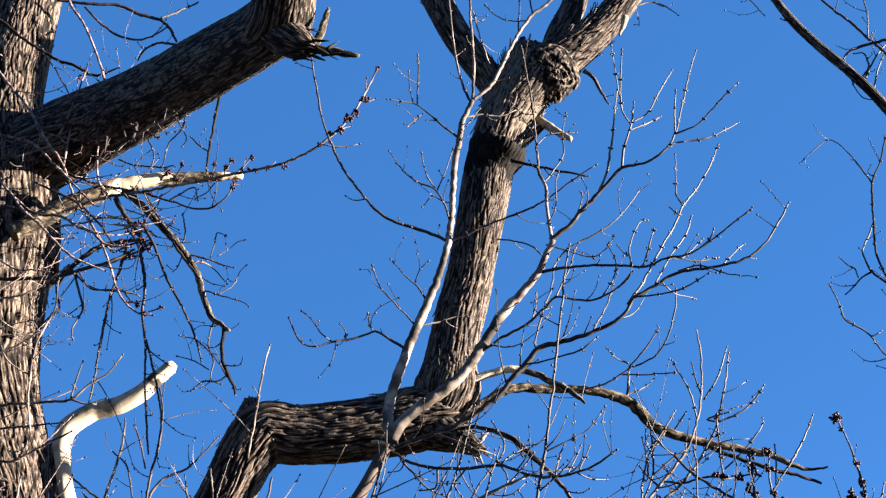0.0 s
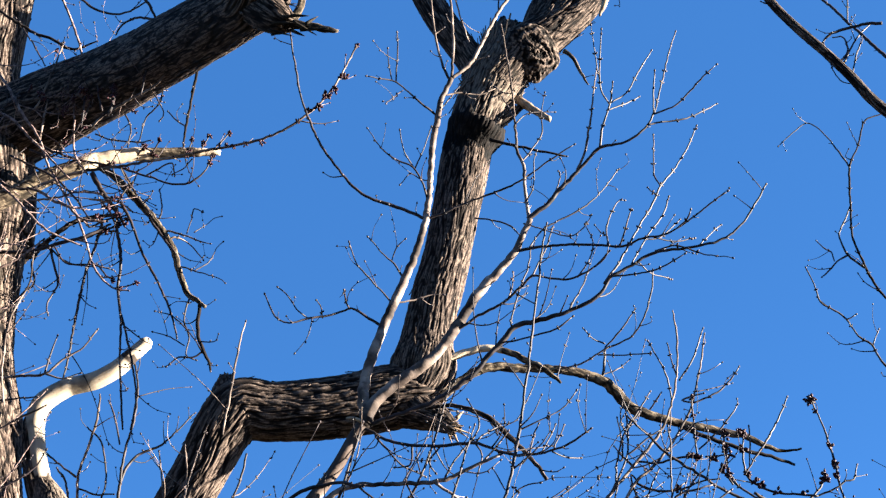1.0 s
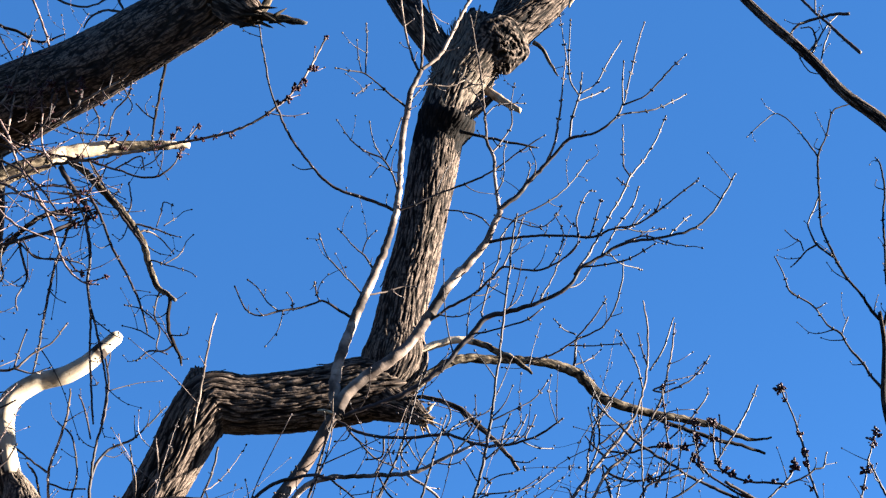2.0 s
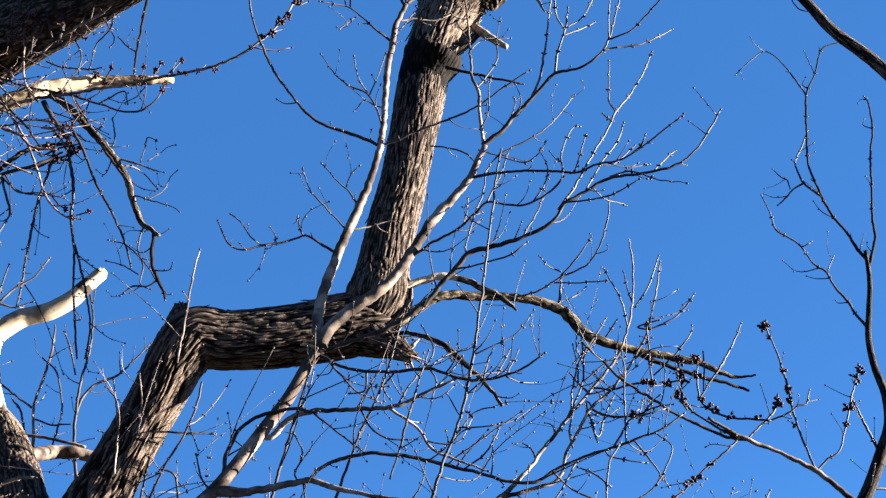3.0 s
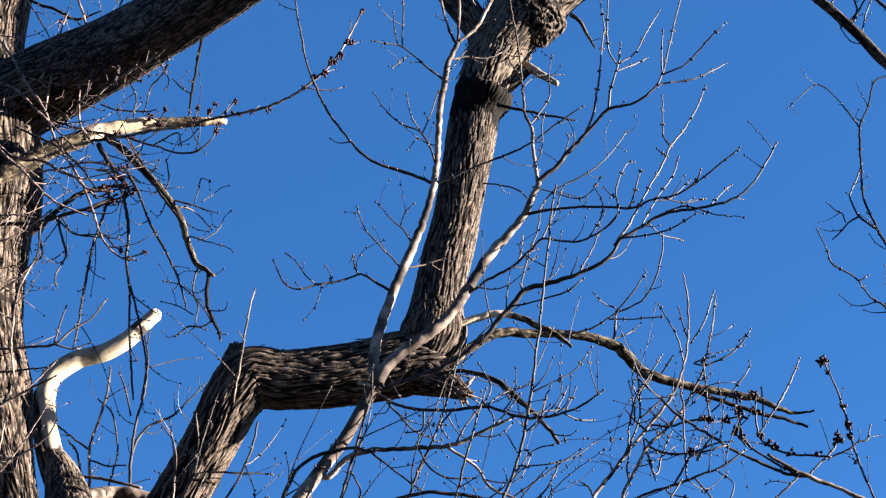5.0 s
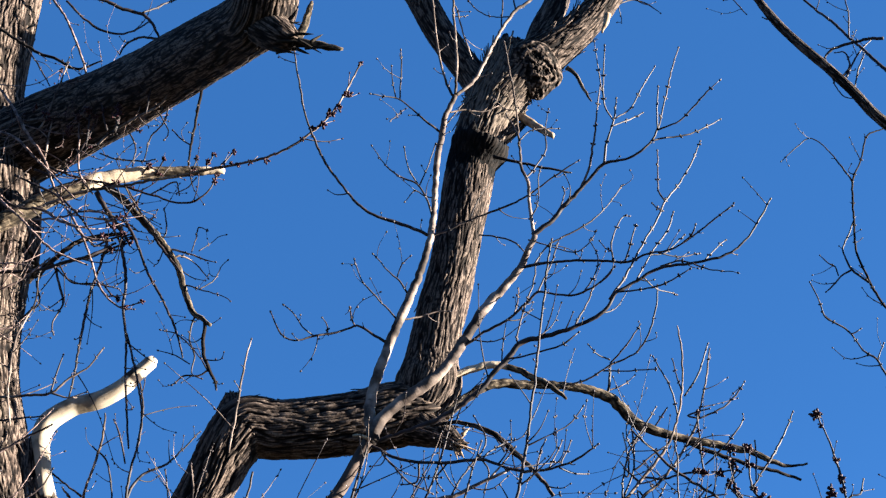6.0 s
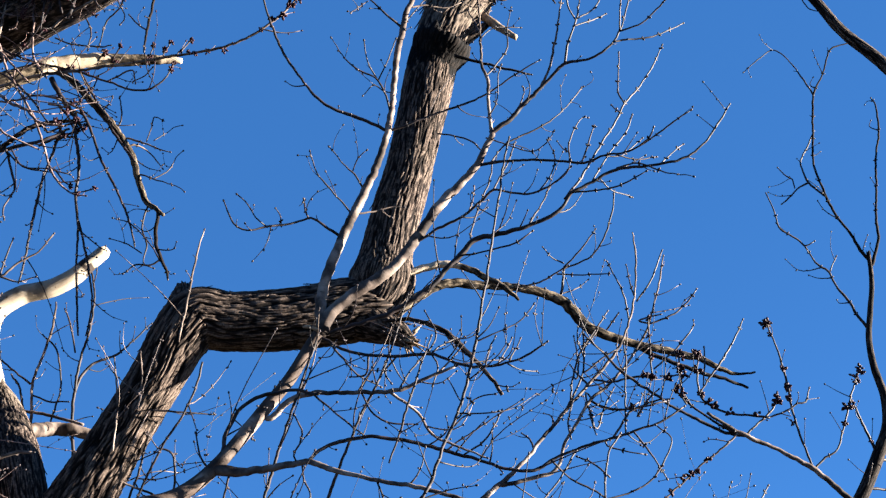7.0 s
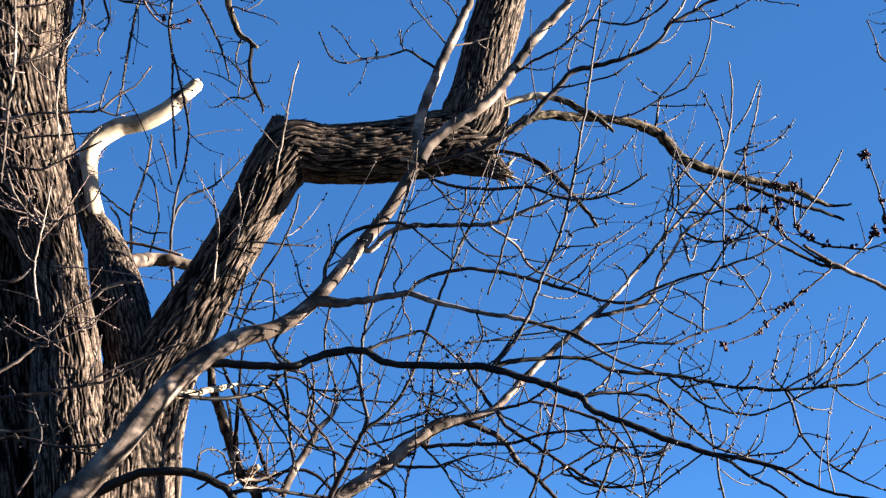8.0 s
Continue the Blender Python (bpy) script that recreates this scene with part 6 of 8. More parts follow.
grow("vine_c", "branch", "trunk", "vine", (-2.321, 5.655, 5.687, .0069), (-2.233, 5.657, 5.648, .0069), (-2.079, 5.667, 5.603, .0069), (-1.986, 5.667, 5.518, .0059), (-1.898, 5.655, 5.422, .0049), (-1.805, 5.635, 5.312, .0049), (-1.726, 5.624, 5.226, .0039))
grow("vine_d", "branch", "trunk", "vine", (-2.289, 5.655, 5.491, .0059), (-2.193, 5.657, 5.385, .0059), (-2.076, 5.648, 5.24, .0059), (-1.948, 5.635, 5.104, .0059), (-1.82, 5.64, 4.97, .0059), (-1.736, 5.657, 4.929, .0049), (-1.648, 5.68, 4.902, .0039))
grow("vine_e", "branch", "trunk", "vine", (-1.94, 5.698, 5.22, .0069), (-1.872, 5.702, 5.2, .0069), (-1.8, 5.703, 5.147, .0069), (-1.728, 5.696, 5.111, .0069), (-1.674, 5.686, 5.05, .0059), (-1.624, 5.682, 5.029, .0059), (-1.546, 5.688, 5.025, .0049))
grow("vine_f", "branch", "trunk", "vine", (-1.918, 5.698, 5.152, .0049), (-1.802, 5.704, 5.166, .0049), (-1.698, 5.696, 5.194, .0049), (-1.588, 5.682, 5.175, .0039))
grow("vine_g", "branch", "trunk", "twig", (-2.239, 5.698, 5.264, .0069), (-2.103, 5.695, 5.251, .0069), (-1.97, 5.711, 5.222, .0059), (-1.892, 5.709, 5.235, .0049))
grow("vine_h", "branch", "trunk", "twig", (-2.194, 5.742, 4.902, .0090), (-2.04, 5.748, 4.901, .0090), (-1.856, 5.736, 4.91, .0089), (-1.752, 5.721, 4.936, .0089), (-1.649, 5.716, 4.962, .0079), (-1.531, 5.734, 5.041, .0060))
grow("vine_i", "branch", "trunk", "bark", (-1.995, 6.062, 5.054, .0129), (-1.948, 6.061, 5.115, .0129), (-1.885, 6.054, 5.181, .0117), (-1.797, 6.054, 5.247, .0117), (-1.682, 6.074, 5.3, .0095), (-1.602, 6.085, 5.318, .0074))
grow("vine_j", "branch", "trunk", "vine", (-2.161, 5.698, 4.766, .0049), (-2.007, 5.691, 4.783, .0049), (-1.916, 5.697, 4.85, .0049), (-1.831, 5.719, 4.95, .0040))
grow("vine_k", "branch", "trunk", "vine", (-2.169, 5.698, 4.987, .0049), (-2.058, 5.704, 4.929, .0049), (-1.977, 5.697, 4.916, .0040), (-1.893, 5.685, 4.896, .0030))
grow("vine_l", "twig", "vine_i", "twig", (-1.944, 6.06, 5.12, .0063), (-1.939, 6.061, 5.115, .0063), (-1.977, 6.064, 5.024, .0053), (-1.948, 6.059, 4.913, .0053), (-2.002, 6.048, 4.831, .0052), (-2.02, 6.044, 4.74, .0042), (-2.028, 6.065, 4.608, .0032))
grow("vine_m", "twig", "vine_i", "twig", (-1.928, 6.059, 5.136, .0063), (-1.906, 6.059, 5.114, .0063), (-1.863, 6.062, 4.99, .0063), (-1.841, 6.068, 4.907, .0053), (-1.872, 6.058, 4.805, .0042), (-1.86, 6.047, 4.739, .0031))
grow("vine_n", "twig", "vine_h", "twig", (-1.778, 5.725, 4.929, .0040), (-1.776, 5.725, 4.918, .0040), (-1.713, 5.723, 4.833, .0040), (-1.608, 5.718, 4.823, .0030), (-1.507, 5.737, 4.809, .0030))
grow("vine_o", "branch", "trunk", "bark", (-2.507, 5.742, 6.516, .0090), (-2.369, 5.723, 6.416, .0089), (-2.231, 5.71, 6.283, .0079), (-2.071, 5.71, 6.166, .0079), (-1.917, 5.704, 6.078, .0079), (-1.828, 5.691, 6.024, .0069), (-1.705, 5.655, 6.044, .0039))
grow("vine_p", "branch", "upper_limb", "twig", (-2.219, 6.062, 6.84, .0084), (-2.043, 6.102, 6.843, .0095), (-1.9, 6.149, 6.868, .0096), (-1.781, 6.193, 6.843, .0097), (-1.684, 6.22, 6.824, .0097), (-1.623, 6.232, 6.761, .0086), (-1.579, 6.237, 6.677, .0065))
grow("vine_q", "branch", "upper_limb", "twig", (-2.058, 6.062, 6.786, .0063), (-1.963, 6.101, 6.691, .0063), (-1.857, 6.142, 6.636, .0064), (-1.748, 6.198, 6.668, .0054), (-1.647, 6.257, 6.793, .0043))
grow("vine_r", "branch", "upper_limb", "twig", (-1.562, 6.149, 6.587, .0075), (-1.672, 6.214, 6.652, .0065), (-1.765, 6.287, 6.66, .0054), (-1.802, 6.331, 6.636, .0044))
grow("vine_s", "branch", "upper_limb", "twig", (-1.656, 6.149, 6.773, .0064), (-1.599, 6.217, 6.868, .0054), (-1.503, 6.317, 7.024, .0055))
grow("vine_t", "twig", "trunk", "twig", (-2.181, 5.785, 6.306, .0050), (-2.102, 5.761, 6.195, .0040), (-1.997, 5.717, 6.018, .0040), (-1.949, 5.687, 5.925, .0030))
grow("bud_long", "branch", "trunk", "bud_pale", (-1.903, 5.742, 5.256, .0080), (-1.743, 5.716, 5.31, .0079), (-1.497, 5.678, 5.327, .0069), (-1.279, 5.638, 5.346, .0068), (-1.116, 5.602, 5.361, .0068), (-.98, 5.569, 5.363, .0058), (-.846, 5.535, 5.377, .0058), (-.74, 5.507, 5.407, .0057), (-.635, 5.479, 5.469, .0057), (-.545, 5.455, 5.559, .0047), (-.476, 5.436, 5.67, .0047), (-.404, 5.421, 5.832, .0038))
grow("bud_curl", "branch", "trunk", "bud", (-1.929, 5.742, 5.496, .0060), (-1.816, 5.735, 5.431, .0060), (-1.675, 5.73, 5.388, .0060), (-1.534, 5.719, 5.348, .0059), (-1.389, 5.694, 5.28, .0049), (-1.259, 5.662, 5.214, .0049), (-1.163, 5.638, 5.211, .0049), (-1.106, 5.623, 5.257, .0039), (-1.071, 5.615, 5.332, .0029))
grow("droop_a", "branch", "hang_branch", "twig", (-1.578, 6.019, 5.343, .0073), (-1.522, 6.023, 5.248, .0073), (-1.451, 6.028, 5.076, .0063), (-1.363, 6.014, 4.913, .0063), (-1.281, 5.993, 4.751, .0052), (-1.231, 5.996, 4.59, .0042))
grow("droop_b", "branch", "hang_branch", "twig", (-1.605, 6.062, 5.337, .0084), (-1.586, 6.063, 5.208, .0084), (-1.561, 6.068, 5.084, .0084), (-1.55, 6.073, 4.993, .0074), (-1.551, 6.078, 4.888, .0074), (-1.524, 6.081, 4.753, .0063), (-1.506, 6.07, 4.571, .0053), (-1.477, 6.046, 4.387, .0052), (-1.438, 6.019, 4.153, .0042))
grow("droop_b2", "twig", "droop_b", "twig", (-1.521, 6.081, 4.753, .0053), (-1.484, 6.086, 4.637, .0053), (-1.442, 6.082, 4.489, .0053), (-1.408, 6.064, 4.338, .0042), (-1.408, 6.067, 4.173, .0042))
grow("droop_c", "branch", "vine_i", "twig", (-1.689, 6.073, 5.296, .0074), (-1.67, 6.074, 5.248, .0074), (-1.693, 6.08, 5.093, .0063), (-1.726, 6.086, 4.94, .0063), (-1.734, 6.074, 4.752, .0063), (-1.733, 6.048, 4.562, .0052), (-1.739, 6.042, 4.41, .0042))
grow("droop_d", "branch", "hang_branch", "twig", (-1.748, 6.062, 5.537, .0141), (-1.711, 6.06, 5.468, .0129), (-1.646, 6.068, 5.374, .0117), (-1.598, 6.072, 5.31, .0084), (-1.556, 6.062, 5.239, .0063))
grow("droop_e", "twig", "vine_i", "twig", (-1.572, 6.085, 5.433, .0042), (-1.548, 6.084, 5.481, .0042), (-1.529, 6.089, 5.568, .0032))
grow("far_a", "branch", "maple", "twig", (-1.509, 5.872, 2.735, .0104), (-1.507, 6.357, 3.135, .0100), (-1.556, 6.842, 3.485, .0095), (-1.571, 6.856, 3.78, .0095), (-1.611, 6.861, 4.049, .0083), (-1.618, 6.877, 4.255, .0083), (-1.56, 6.897, 4.373, .0072), (-1.453, 6.922, 4.433, .0060), (-1.377, 6.947, 4.525, .0048), (-1.3, 6.97, 4.634, .0036))
grow("far_b", "twig", "far_a", "twig", (-1.619, 6.873, 4.207, .0071), (-1.614, 6.866, 4.39, .0071), (-1.584, 6.863, 4.547, .0059), (-1.595, 6.891, 4.786, .0060), (-1.632, 6.902, 4.922, .0048))
grow("far_c", "twig", "far_a", "smooth", (-1.812, 6.861, 4.015, .0083), (-1.833, 6.861, 4.228, .0071), (-1.81, 6.848, 4.363, .0071), (-1.774, 6.846, 4.536, .0059), (-1.773, 6.869, 4.691, .0048))
grow("far_d", "twig", "far_a", "twig", (-1.847, 6.877, 4.25, .0060), (-1.926, 6.88, 4.312, .0048), (-2.017, 6.868, 4.377, .0048))
grow("far_e", "twig", "far_a", "twig", (-1.718, 6.861, 4.047, .0048), (-1.691, 6.862, 4.231, .0048), (-1.727, 6.846, 4.41, .0047), (-1.812, 6.857, 4.508, .0036))
grow("far_f", "twig", "far_a", "twig", (-1.652, 6.897, 4.434, .0048), (-1.695, 6.89, 4.589, .0048), (-1.734, 6.9, 4.673, .0036))
grow("far_g", "twig", "far_a", "twig", (-1.859, 6.865, 4.107, .0060), (-1.899, 6.86, 4.226, .0059), (-1.945, 6.869, 4.291, .0048))
grow("far_h", "twig", "far_a", "twig", (-1.825, 6.871, 4.186, .0048), (-1.737, 6.872, 4.158, .0048), (-1.65, 6.864, 4.156, .0036))
grow("twig_w", "branch", "trunk", "smooth", (-2.167, 5.698, 4.205, .0059), (-1.996, 5.683, 4.235, .0059), (-1.843, 5.653, 4.234, .0059), (-1.701, 5.622, 4.229, .0058), (-1.632, 5.608, 4.291, .0049), (-1.553, 5.607, 4.346, .0039), (-1.504, 5.619, 4.435, .0039))
grow("twig_w2", "twig", "twig_w", "smooth", (-1.701, 5.622, 4.229, .0049), (-1.628, 5.625, 4.211, .0039), (-1.556, 5.618, 4.23, .0029))
grow("twig_w3", "twig", "twig_w", "twig", (-1.702, 5.622, 4.235, .0049), (-1.689, 5.626, 4.326, .0039), (-1.671, 5.617, 4.403, .0029))
grow("twig_x", "branch", "trunk", "twig", (-2.121, 5.655, 3.96, .0059), (-2.028, 5.658, 3.973, .0059), (-1.934, 5.666, 3.968, .0059), (-1.842, 5.663, 4.008, .0049), (-1.771, 5.648, 4.047, .0049), (-1.687, 5.63, 4.083, .0039))
grow("twig_y", "branch", "trunk", "twig", (-2.021, 5.655, 4.106, .0049), (-1.903, 5.659, 4.124, .0049), (-1.732, 5.644, 4.133, .0029))
grow("twig_z", "branch", "trunk", "smooth", (-2.074, 5.655, 3.961, .0059), (-2.024, 5.66, 3.847, .0049), (-1.927, 5.658, 3.738, .0049), (-1.847, 5.64, 3.702, .0039))
grow("twig_z2", "branch", "trunk", "twig", (-1.922, 5.655, 3.707, .0049), (-1.81, 5.662, 3.737, .0049), (-1.698, 5.651, 3.812, .0039), (-1.655, 5.636, 3.883, .0029))
grow("twig_v1", "branch", "trunk", "twig", (-2.008, 5.525, 3.409, .0077), (-1.919, 5.527, 3.417, .0067), (-1.881, 5.531, 3.462, .0048))
grow("twig_v2", "branch", "trunk", "smooth", (-1.956, 5.525, 3.024, .0077), (-1.875, 5.525, 3.083, .0067), (-1.799, 5.538, 3.158, .0058), (-1.708, 5.523, 3.167, .0048))
grow("twig_v3", "branch", "trunk", "twig", (-1.943, 5.525, 2.927, .0077), (-1.813, 5.522, 2.947, .0077), (-1.687, 5.531, 2.975, .0067), (-1.54, 5.548, 3.006, .0058), (-1.371, 5.541, 3.099, .0048), (-1.215, 5.501, 3.171, .0038))
grow("twig_v4", "branch", "trunk", "twig", (-1.921, 5.525, 2.767, .0077), (-1.815, 5.53, 2.775, .0067), (-1.7, 5.519, 2.744, .0067), (-1.587, 5.506, 2.737, .0057), (-1.465, 5.524, 2.766, .0048))
grow("twig_v5", "branch", "trunk", "smooth", (-1.926, 5.525, 2.8, .0057), (-1.819, 5.532, 2.804, .0058), (-1.731, 5.518, 2.825, .0048))
grow("twig_v6", "branch", "trunk", "smooth", (-2.132, 5.525, 4.871, .0067), (-2.084, 5.516, 4.614, .0067), (-2.06, 5.529, 4.349, .0067), (-2.067, 5.556, 4.124, .0058), (-2.052, 5.544, 3.86, .0048))
grow("twig_v7", "branch", "dead_stem", "smooth", (-1.698, 5.882, 3.470, .0063), (-1.644, 5.886, 3.522, .0074), (-1.586, 5.885, 3.544, .0074), (-1.523, 5.872, 3.538, .0052))
grow("low_arc", "branch", "maple", "dark", (-1.509, 5.872, 1.703, .0258), (-1.533, 5.707, 2.103, .0246), (-1.607, 5.543, 2.453, .0235), (-1.531, 5.536, 2.549, .0211), (-1.426, 5.519, 2.613, .0199), (-1.319, 5.502, 2.648, .0170), (-1.19, 5.493, 2.656, .0160), (-1.082, 5.503, 2.632, .0160), (-1.007, 5.518, 2.594, .0150), (-.951, 5.534, 2.53, .0139))
grow("low_thin", "branch", "pale_main", "dark", (-1.182, 5.119, 2.868, 0.0099), (-1.109, 5.186, 2.865, 0.0081), (-0.998, 5.253, 2.883, 0.0082), (-0.907, 5.321, 2.916, 0.0074), (-0.866, 5.388, 2.953, 0.0075), (-0.835, 5.407, 2.999, 0.0066), (-0.791, 5.435, 3.046, 0.0057))
grow("low_wood", "branch", "pale_main", "lichen", (-1.189, 5.118, 2.866, 0.0139), (-1.188, 5.169, 2.865, 0.0140), (-1.114, 5.246, 2.900, 0.0132), (-1.036, 5.322, 2.939, 0.0113), (-0.966, 5.406, 2.975, 0.0066), (-0.875, 5.447, 2.982, 0.0028))
grow("snag_a", "branch", "maple", "bark", (-1.509, 5.872, 1.948, .0269), (-1.24, 6.14, 2.348, .0256), (-1.02, 6.409, 2.698, .0244), (-1.11, 6.44, 2.853, .0245), (-1.161, 6.459, 2.984, .0260), (-1.223, 6.495, 3.135, .0247), (-1.277, 6.539, 3.265, .0203), (-1.319, 6.582, 3.385, .0166), (-1.397, 6.622, 3.506, .0128))
grow("snag_b", "branch", "snag_a", "bark", (-.966, 6.42, 2.801, .0100), (-1.02, 6.419, 2.926, .0100), (-1.072, 6.43, 3.043, .0100), (-1.133, 6.439, 3.161, .0100), (-1.19, 6.429, 3.263, .0089), (-1.233, 6.404, 3.361, .0067))
grow("snag_c", "branch", "snag_a", "bark", (-1.099, 6.436, 2.833, .0100), (-1.108, 6.436, 2.827, .0100), (-1.133, 6.443, 2.981, .0101), (-1.138, 6.438, 3.135, .0089), (-1.137, 6.417, 3.26, .0067), (-1.135, 6.413, 3.419, .0044))
grow("snag_d", "branch", "low_thin", "twig", (-.839, 5.407, 2.998, .0075), (-.808, 5.445, 2.947, .0076), (-.785, 5.485, 2.87, .0076), (-.772, 5.521, 2.769, .0067), (-.756, 5.572, 2.693, .0058))
grow("snag_e", "branch", "low_thin", "twig", (-.91, 5.376, 2.933, .0056), (-.905, 5.376, 2.926, .0056), (-.832, 5.409, 2.893, .0056), (-.749, 5.469, 2.823, .0057), (-.685, 5.509, 2.768, .0057), (-.599, 5.528, 2.752, .0048), (-.555, 5.534, 2.722, .0038))
grow("snag_f", "branch", "snag_a", "smooth", (-.912, 6.409, 2.75, .0174), (-.864, 6.461, 2.888, .0175), (-.81, 6.491, 2.999, .0163), (-.777, 6.507, 3.082, .0139), (-.719, 6.53, 3.155, .0091), (-.701, 6.572, 3.26, .0057))
grow("snag_g", "branch", "whip_low", "twig", (-.585, 5.518, 2.637, .0057), (-.593, 5.518, 2.641, .0057), (-.611, 5.542, 2.755, .0058), (-.671, 5.554, 2.845, .0058), (-.731, 5.576, 2.906, .0058), (-.816, 5.618, 2.961, .0049))
grow("snag_h", "branch", "snag_a", "twig", (-1.071, 6.426, 2.785, .0089), (-1.042, 6.424, 2.8, .0089), (-.877, 6.471, 2.877, .0079), (-.776, 6.483, 2.857, .0079), (-.671, 6.489, 2.771, .0067))
grow("snag_i", "branch", "low_arc", "twig", (-.99, 5.523, 2.574, .0077), (-.975, 5.522, 2.587, .0077), (-.85, 5.544, 2.598, .0077), (-.726, 5.588, 2.597, .0068), (-.599, 5.627, 2.588, .0059))
grow("fill_a", "twig", "low_thin", "twig", (-.837, 5.406, 2.996, .0047), (-.861, 5.405, 3.013, .0047), (-.757, 5.432, 3.016, .0047), (-.691, 5.45, 2.973, .0038), (-.587, 5.503, 2.99, .0038))
grow("fill_b", "twig", "mid_a", "twig", (-.627, 5.297, 3.279, .0046), (-.629, 5.297, 3.264, .0046), (-.648, 5.335, 3.164, .0046), (-.635, 5.372, 3.064, .0037), (-.603, 5.433, 2.971, .0038), (-.625, 5.497, 2.876, .0038))
grow("fill_c", "branch", "pale_main", "twig", (-0.824, 5.280, 3.171, 0.0055), (-0.812, 5.274, 3.152, 0.0055), (-0.828, 5.279, 3.077, 0.0055), (-0.748, 5.346, 3.031, 0.0047), (-0.691, 5.449, 2.973, 0.0047), (-0.701, 5.501, 2.876, 0.0048))
grow("fill_d", "branch", "low_pale", "twig", (-.29, 6.026, 2.936, .0063), (-.266, 6.026, 2.9, .0063), (-.27, 6.061, 3.03, .0063), (-.249, 6.076, 3.158, .0053), (-.252, 6.102, 3.265, .0042))
grow("fill_e", "branch", "low_pale", "twig", (-.171, 6.05, 3.01, .0052), (-.174, 6.05, 3.017, .0052), (-.247, 6.066, 3.068, .0053), (-.319, 6.089, 3.036, .0042), (-.415, 6.127, 3.019, .0042), (-.513, 6.146, 3.017, .0032))
grow("fill_f", "twig", "lp_b", "twig", (.217, 6.139, 2.785, .0064), (.223, 6.138, 2.787, .0064), (.283, 6.142, 2.83, .0053), (.379, 6.143, 2.881, .0053), (.45, 6.128, 2.928, .0042), (.521, 6.121, 2.939, .0032))
grow("fill_g", "branch", "lp_f", "twig", (.3, 6.046, 2.84, .0063), (.393, 6.049, 2.765, .0052), (.534, 6.06, 2.753, .0053), (.673, 6.042, 2.781, .0042), (.742, 6.022, 2.837, .0042))
grow("fill_h", "branch", "lp_h", "twig", (.44, 6.013, 3.021, .0063), (.486, 6.011, 2.925, .0063), (.556, 6.02, 2.892, .0052), (.65, 6.027, 2.877, .0052), (.743, 6.01, 2.906, .0042))
grow("fill_i", "branch", "lp_c", "twig", (.361, 5.92, 2.955, .0051), (.43, 5.925, 2.903, .0051), (.533, 5.918, 2.88, .0051), (.587, 5.904, 2.796, .0041), (.574, 5.91, 2.705, .0041))
grow("fill_j", "branch", "lp_h", "twig", (.526, 5.952, 2.935, .0062), (.489, 5.946, 2.827, .0062), (.453, 5.95, 2.733, .0062), (.419, 5.969, 2.644, .0052))
grow("fill_k", "branch", "arm_q", "twig", (.442, 5.026, 2.768, .0044), (.488, 5.021, 2.677, .0044), (.517, 5.032, 2.601, .0044), (.525, 5.041, 2.505, .0035))
grow("fill_l", "twig", "lp_k", "twig", (-.196, 6.024, 2.804, .0042), (-.159, 6.024, 2.83, .0042), (-.087, 6.019, 2.771, .0042), (-.017, 6.02, 2.761, .0042), (.076, 6.038, 2.803, .0031))
grow("fill_m", "twig", "lp_j", "twig", (-.386, 5.99, 2.654, .0052), (-.351, 5.99, 2.654, .0052), (-.343, 5.989, 2.748, .0052), (-.311, 5.979, 2.864, .0041), (-.315, 6.002, 2.989, .0031))
grow("corner_knob", "stub", "bent_limb", "bark", (-.968, 6.11, 4.19, .1100), (-.988, 6.11, 4.297, .0908), (-1.005, 6.111, 4.382, .0633), (-1.012, 6.112, 4.435, .0310))
grow("tg1", "twig", "low_thin", "smooth", (-1.009, 5.367, 2.911, .0047), (-.997, 5.405, 2.845, .0056), (-.99, 5.487, 2.734, .0057), (-.984, 5.555, 2.641, .0048))
grow("tg2", "twig", "low_arc", "twig", (-1.121, 5.499, 2.637, .0038), (-1.132, 5.59, 2.744, .0039), (-1.097, 5.634, 2.773, .0039), (-1.06, 5.682, 2.767, .0039), (-1.042, 5.764, 2.725, .0040))
grow("tg3", "twig", "snag_b", "twig", (-1.103, 6.434, 3.102, .0045), (-1.09, 6.434, 3.109, .0045), (-1.008, 6.431, 3.032, .0045), (-.967, 6.442, 2.958, .0045), (-.954, 6.444, 2.877, .0034))
grow("tg4", "twig", "low_thin", "twig", (-.876, 5.386, 2.952, .0047), (-.833, 5.434, 2.856, .0047), (-.791, 5.478, 2.802, .0047), (-.757, 5.533, 2.739, .0038))
grow("tg5", "twig", "dark_arm", "twig", (-.782, 5.27, 3.008, .0046), (-.781, 5.371, 2.928, .0047), (-.777, 5.434, 2.853, .0047))
grow("tg6", "twig", "snag_e", "twig", (-.689, 5.506, 2.771, .0038), (-.685, 5.504, 2.778, .0038), (-.714, 5.523, 2.881, .0048), (-.701, 5.546, 3, .0048), (-.723, 5.595, 3.129, .0039), (-.75, 5.611, 3.168, .0029))
grow("tg7", "twig", "snag_e", "twig", (-.69, 5.439, 2.971, .0038), (-.582, 5.444, 2.97, .0038), (-.507, 5.428, 2.989, .0028))
grow("tg8", "twig", "snag_e", "twig", (-.683, 5.439, 2.971, .0038), (-.619, 5.44, 2.937, .0038), (-.495, 5.448, 2.937, .0038), (-.397, 5.426, 2.924, .0028))
grow("tg9", "twig", "snag_e", "twig", (-.706, 5.439, 2.948, .0038), (-.597, 5.433, 2.843, .0038), (-.508, 5.43, 2.764, .0038), (-.46, 5.445, 2.732, .0028))
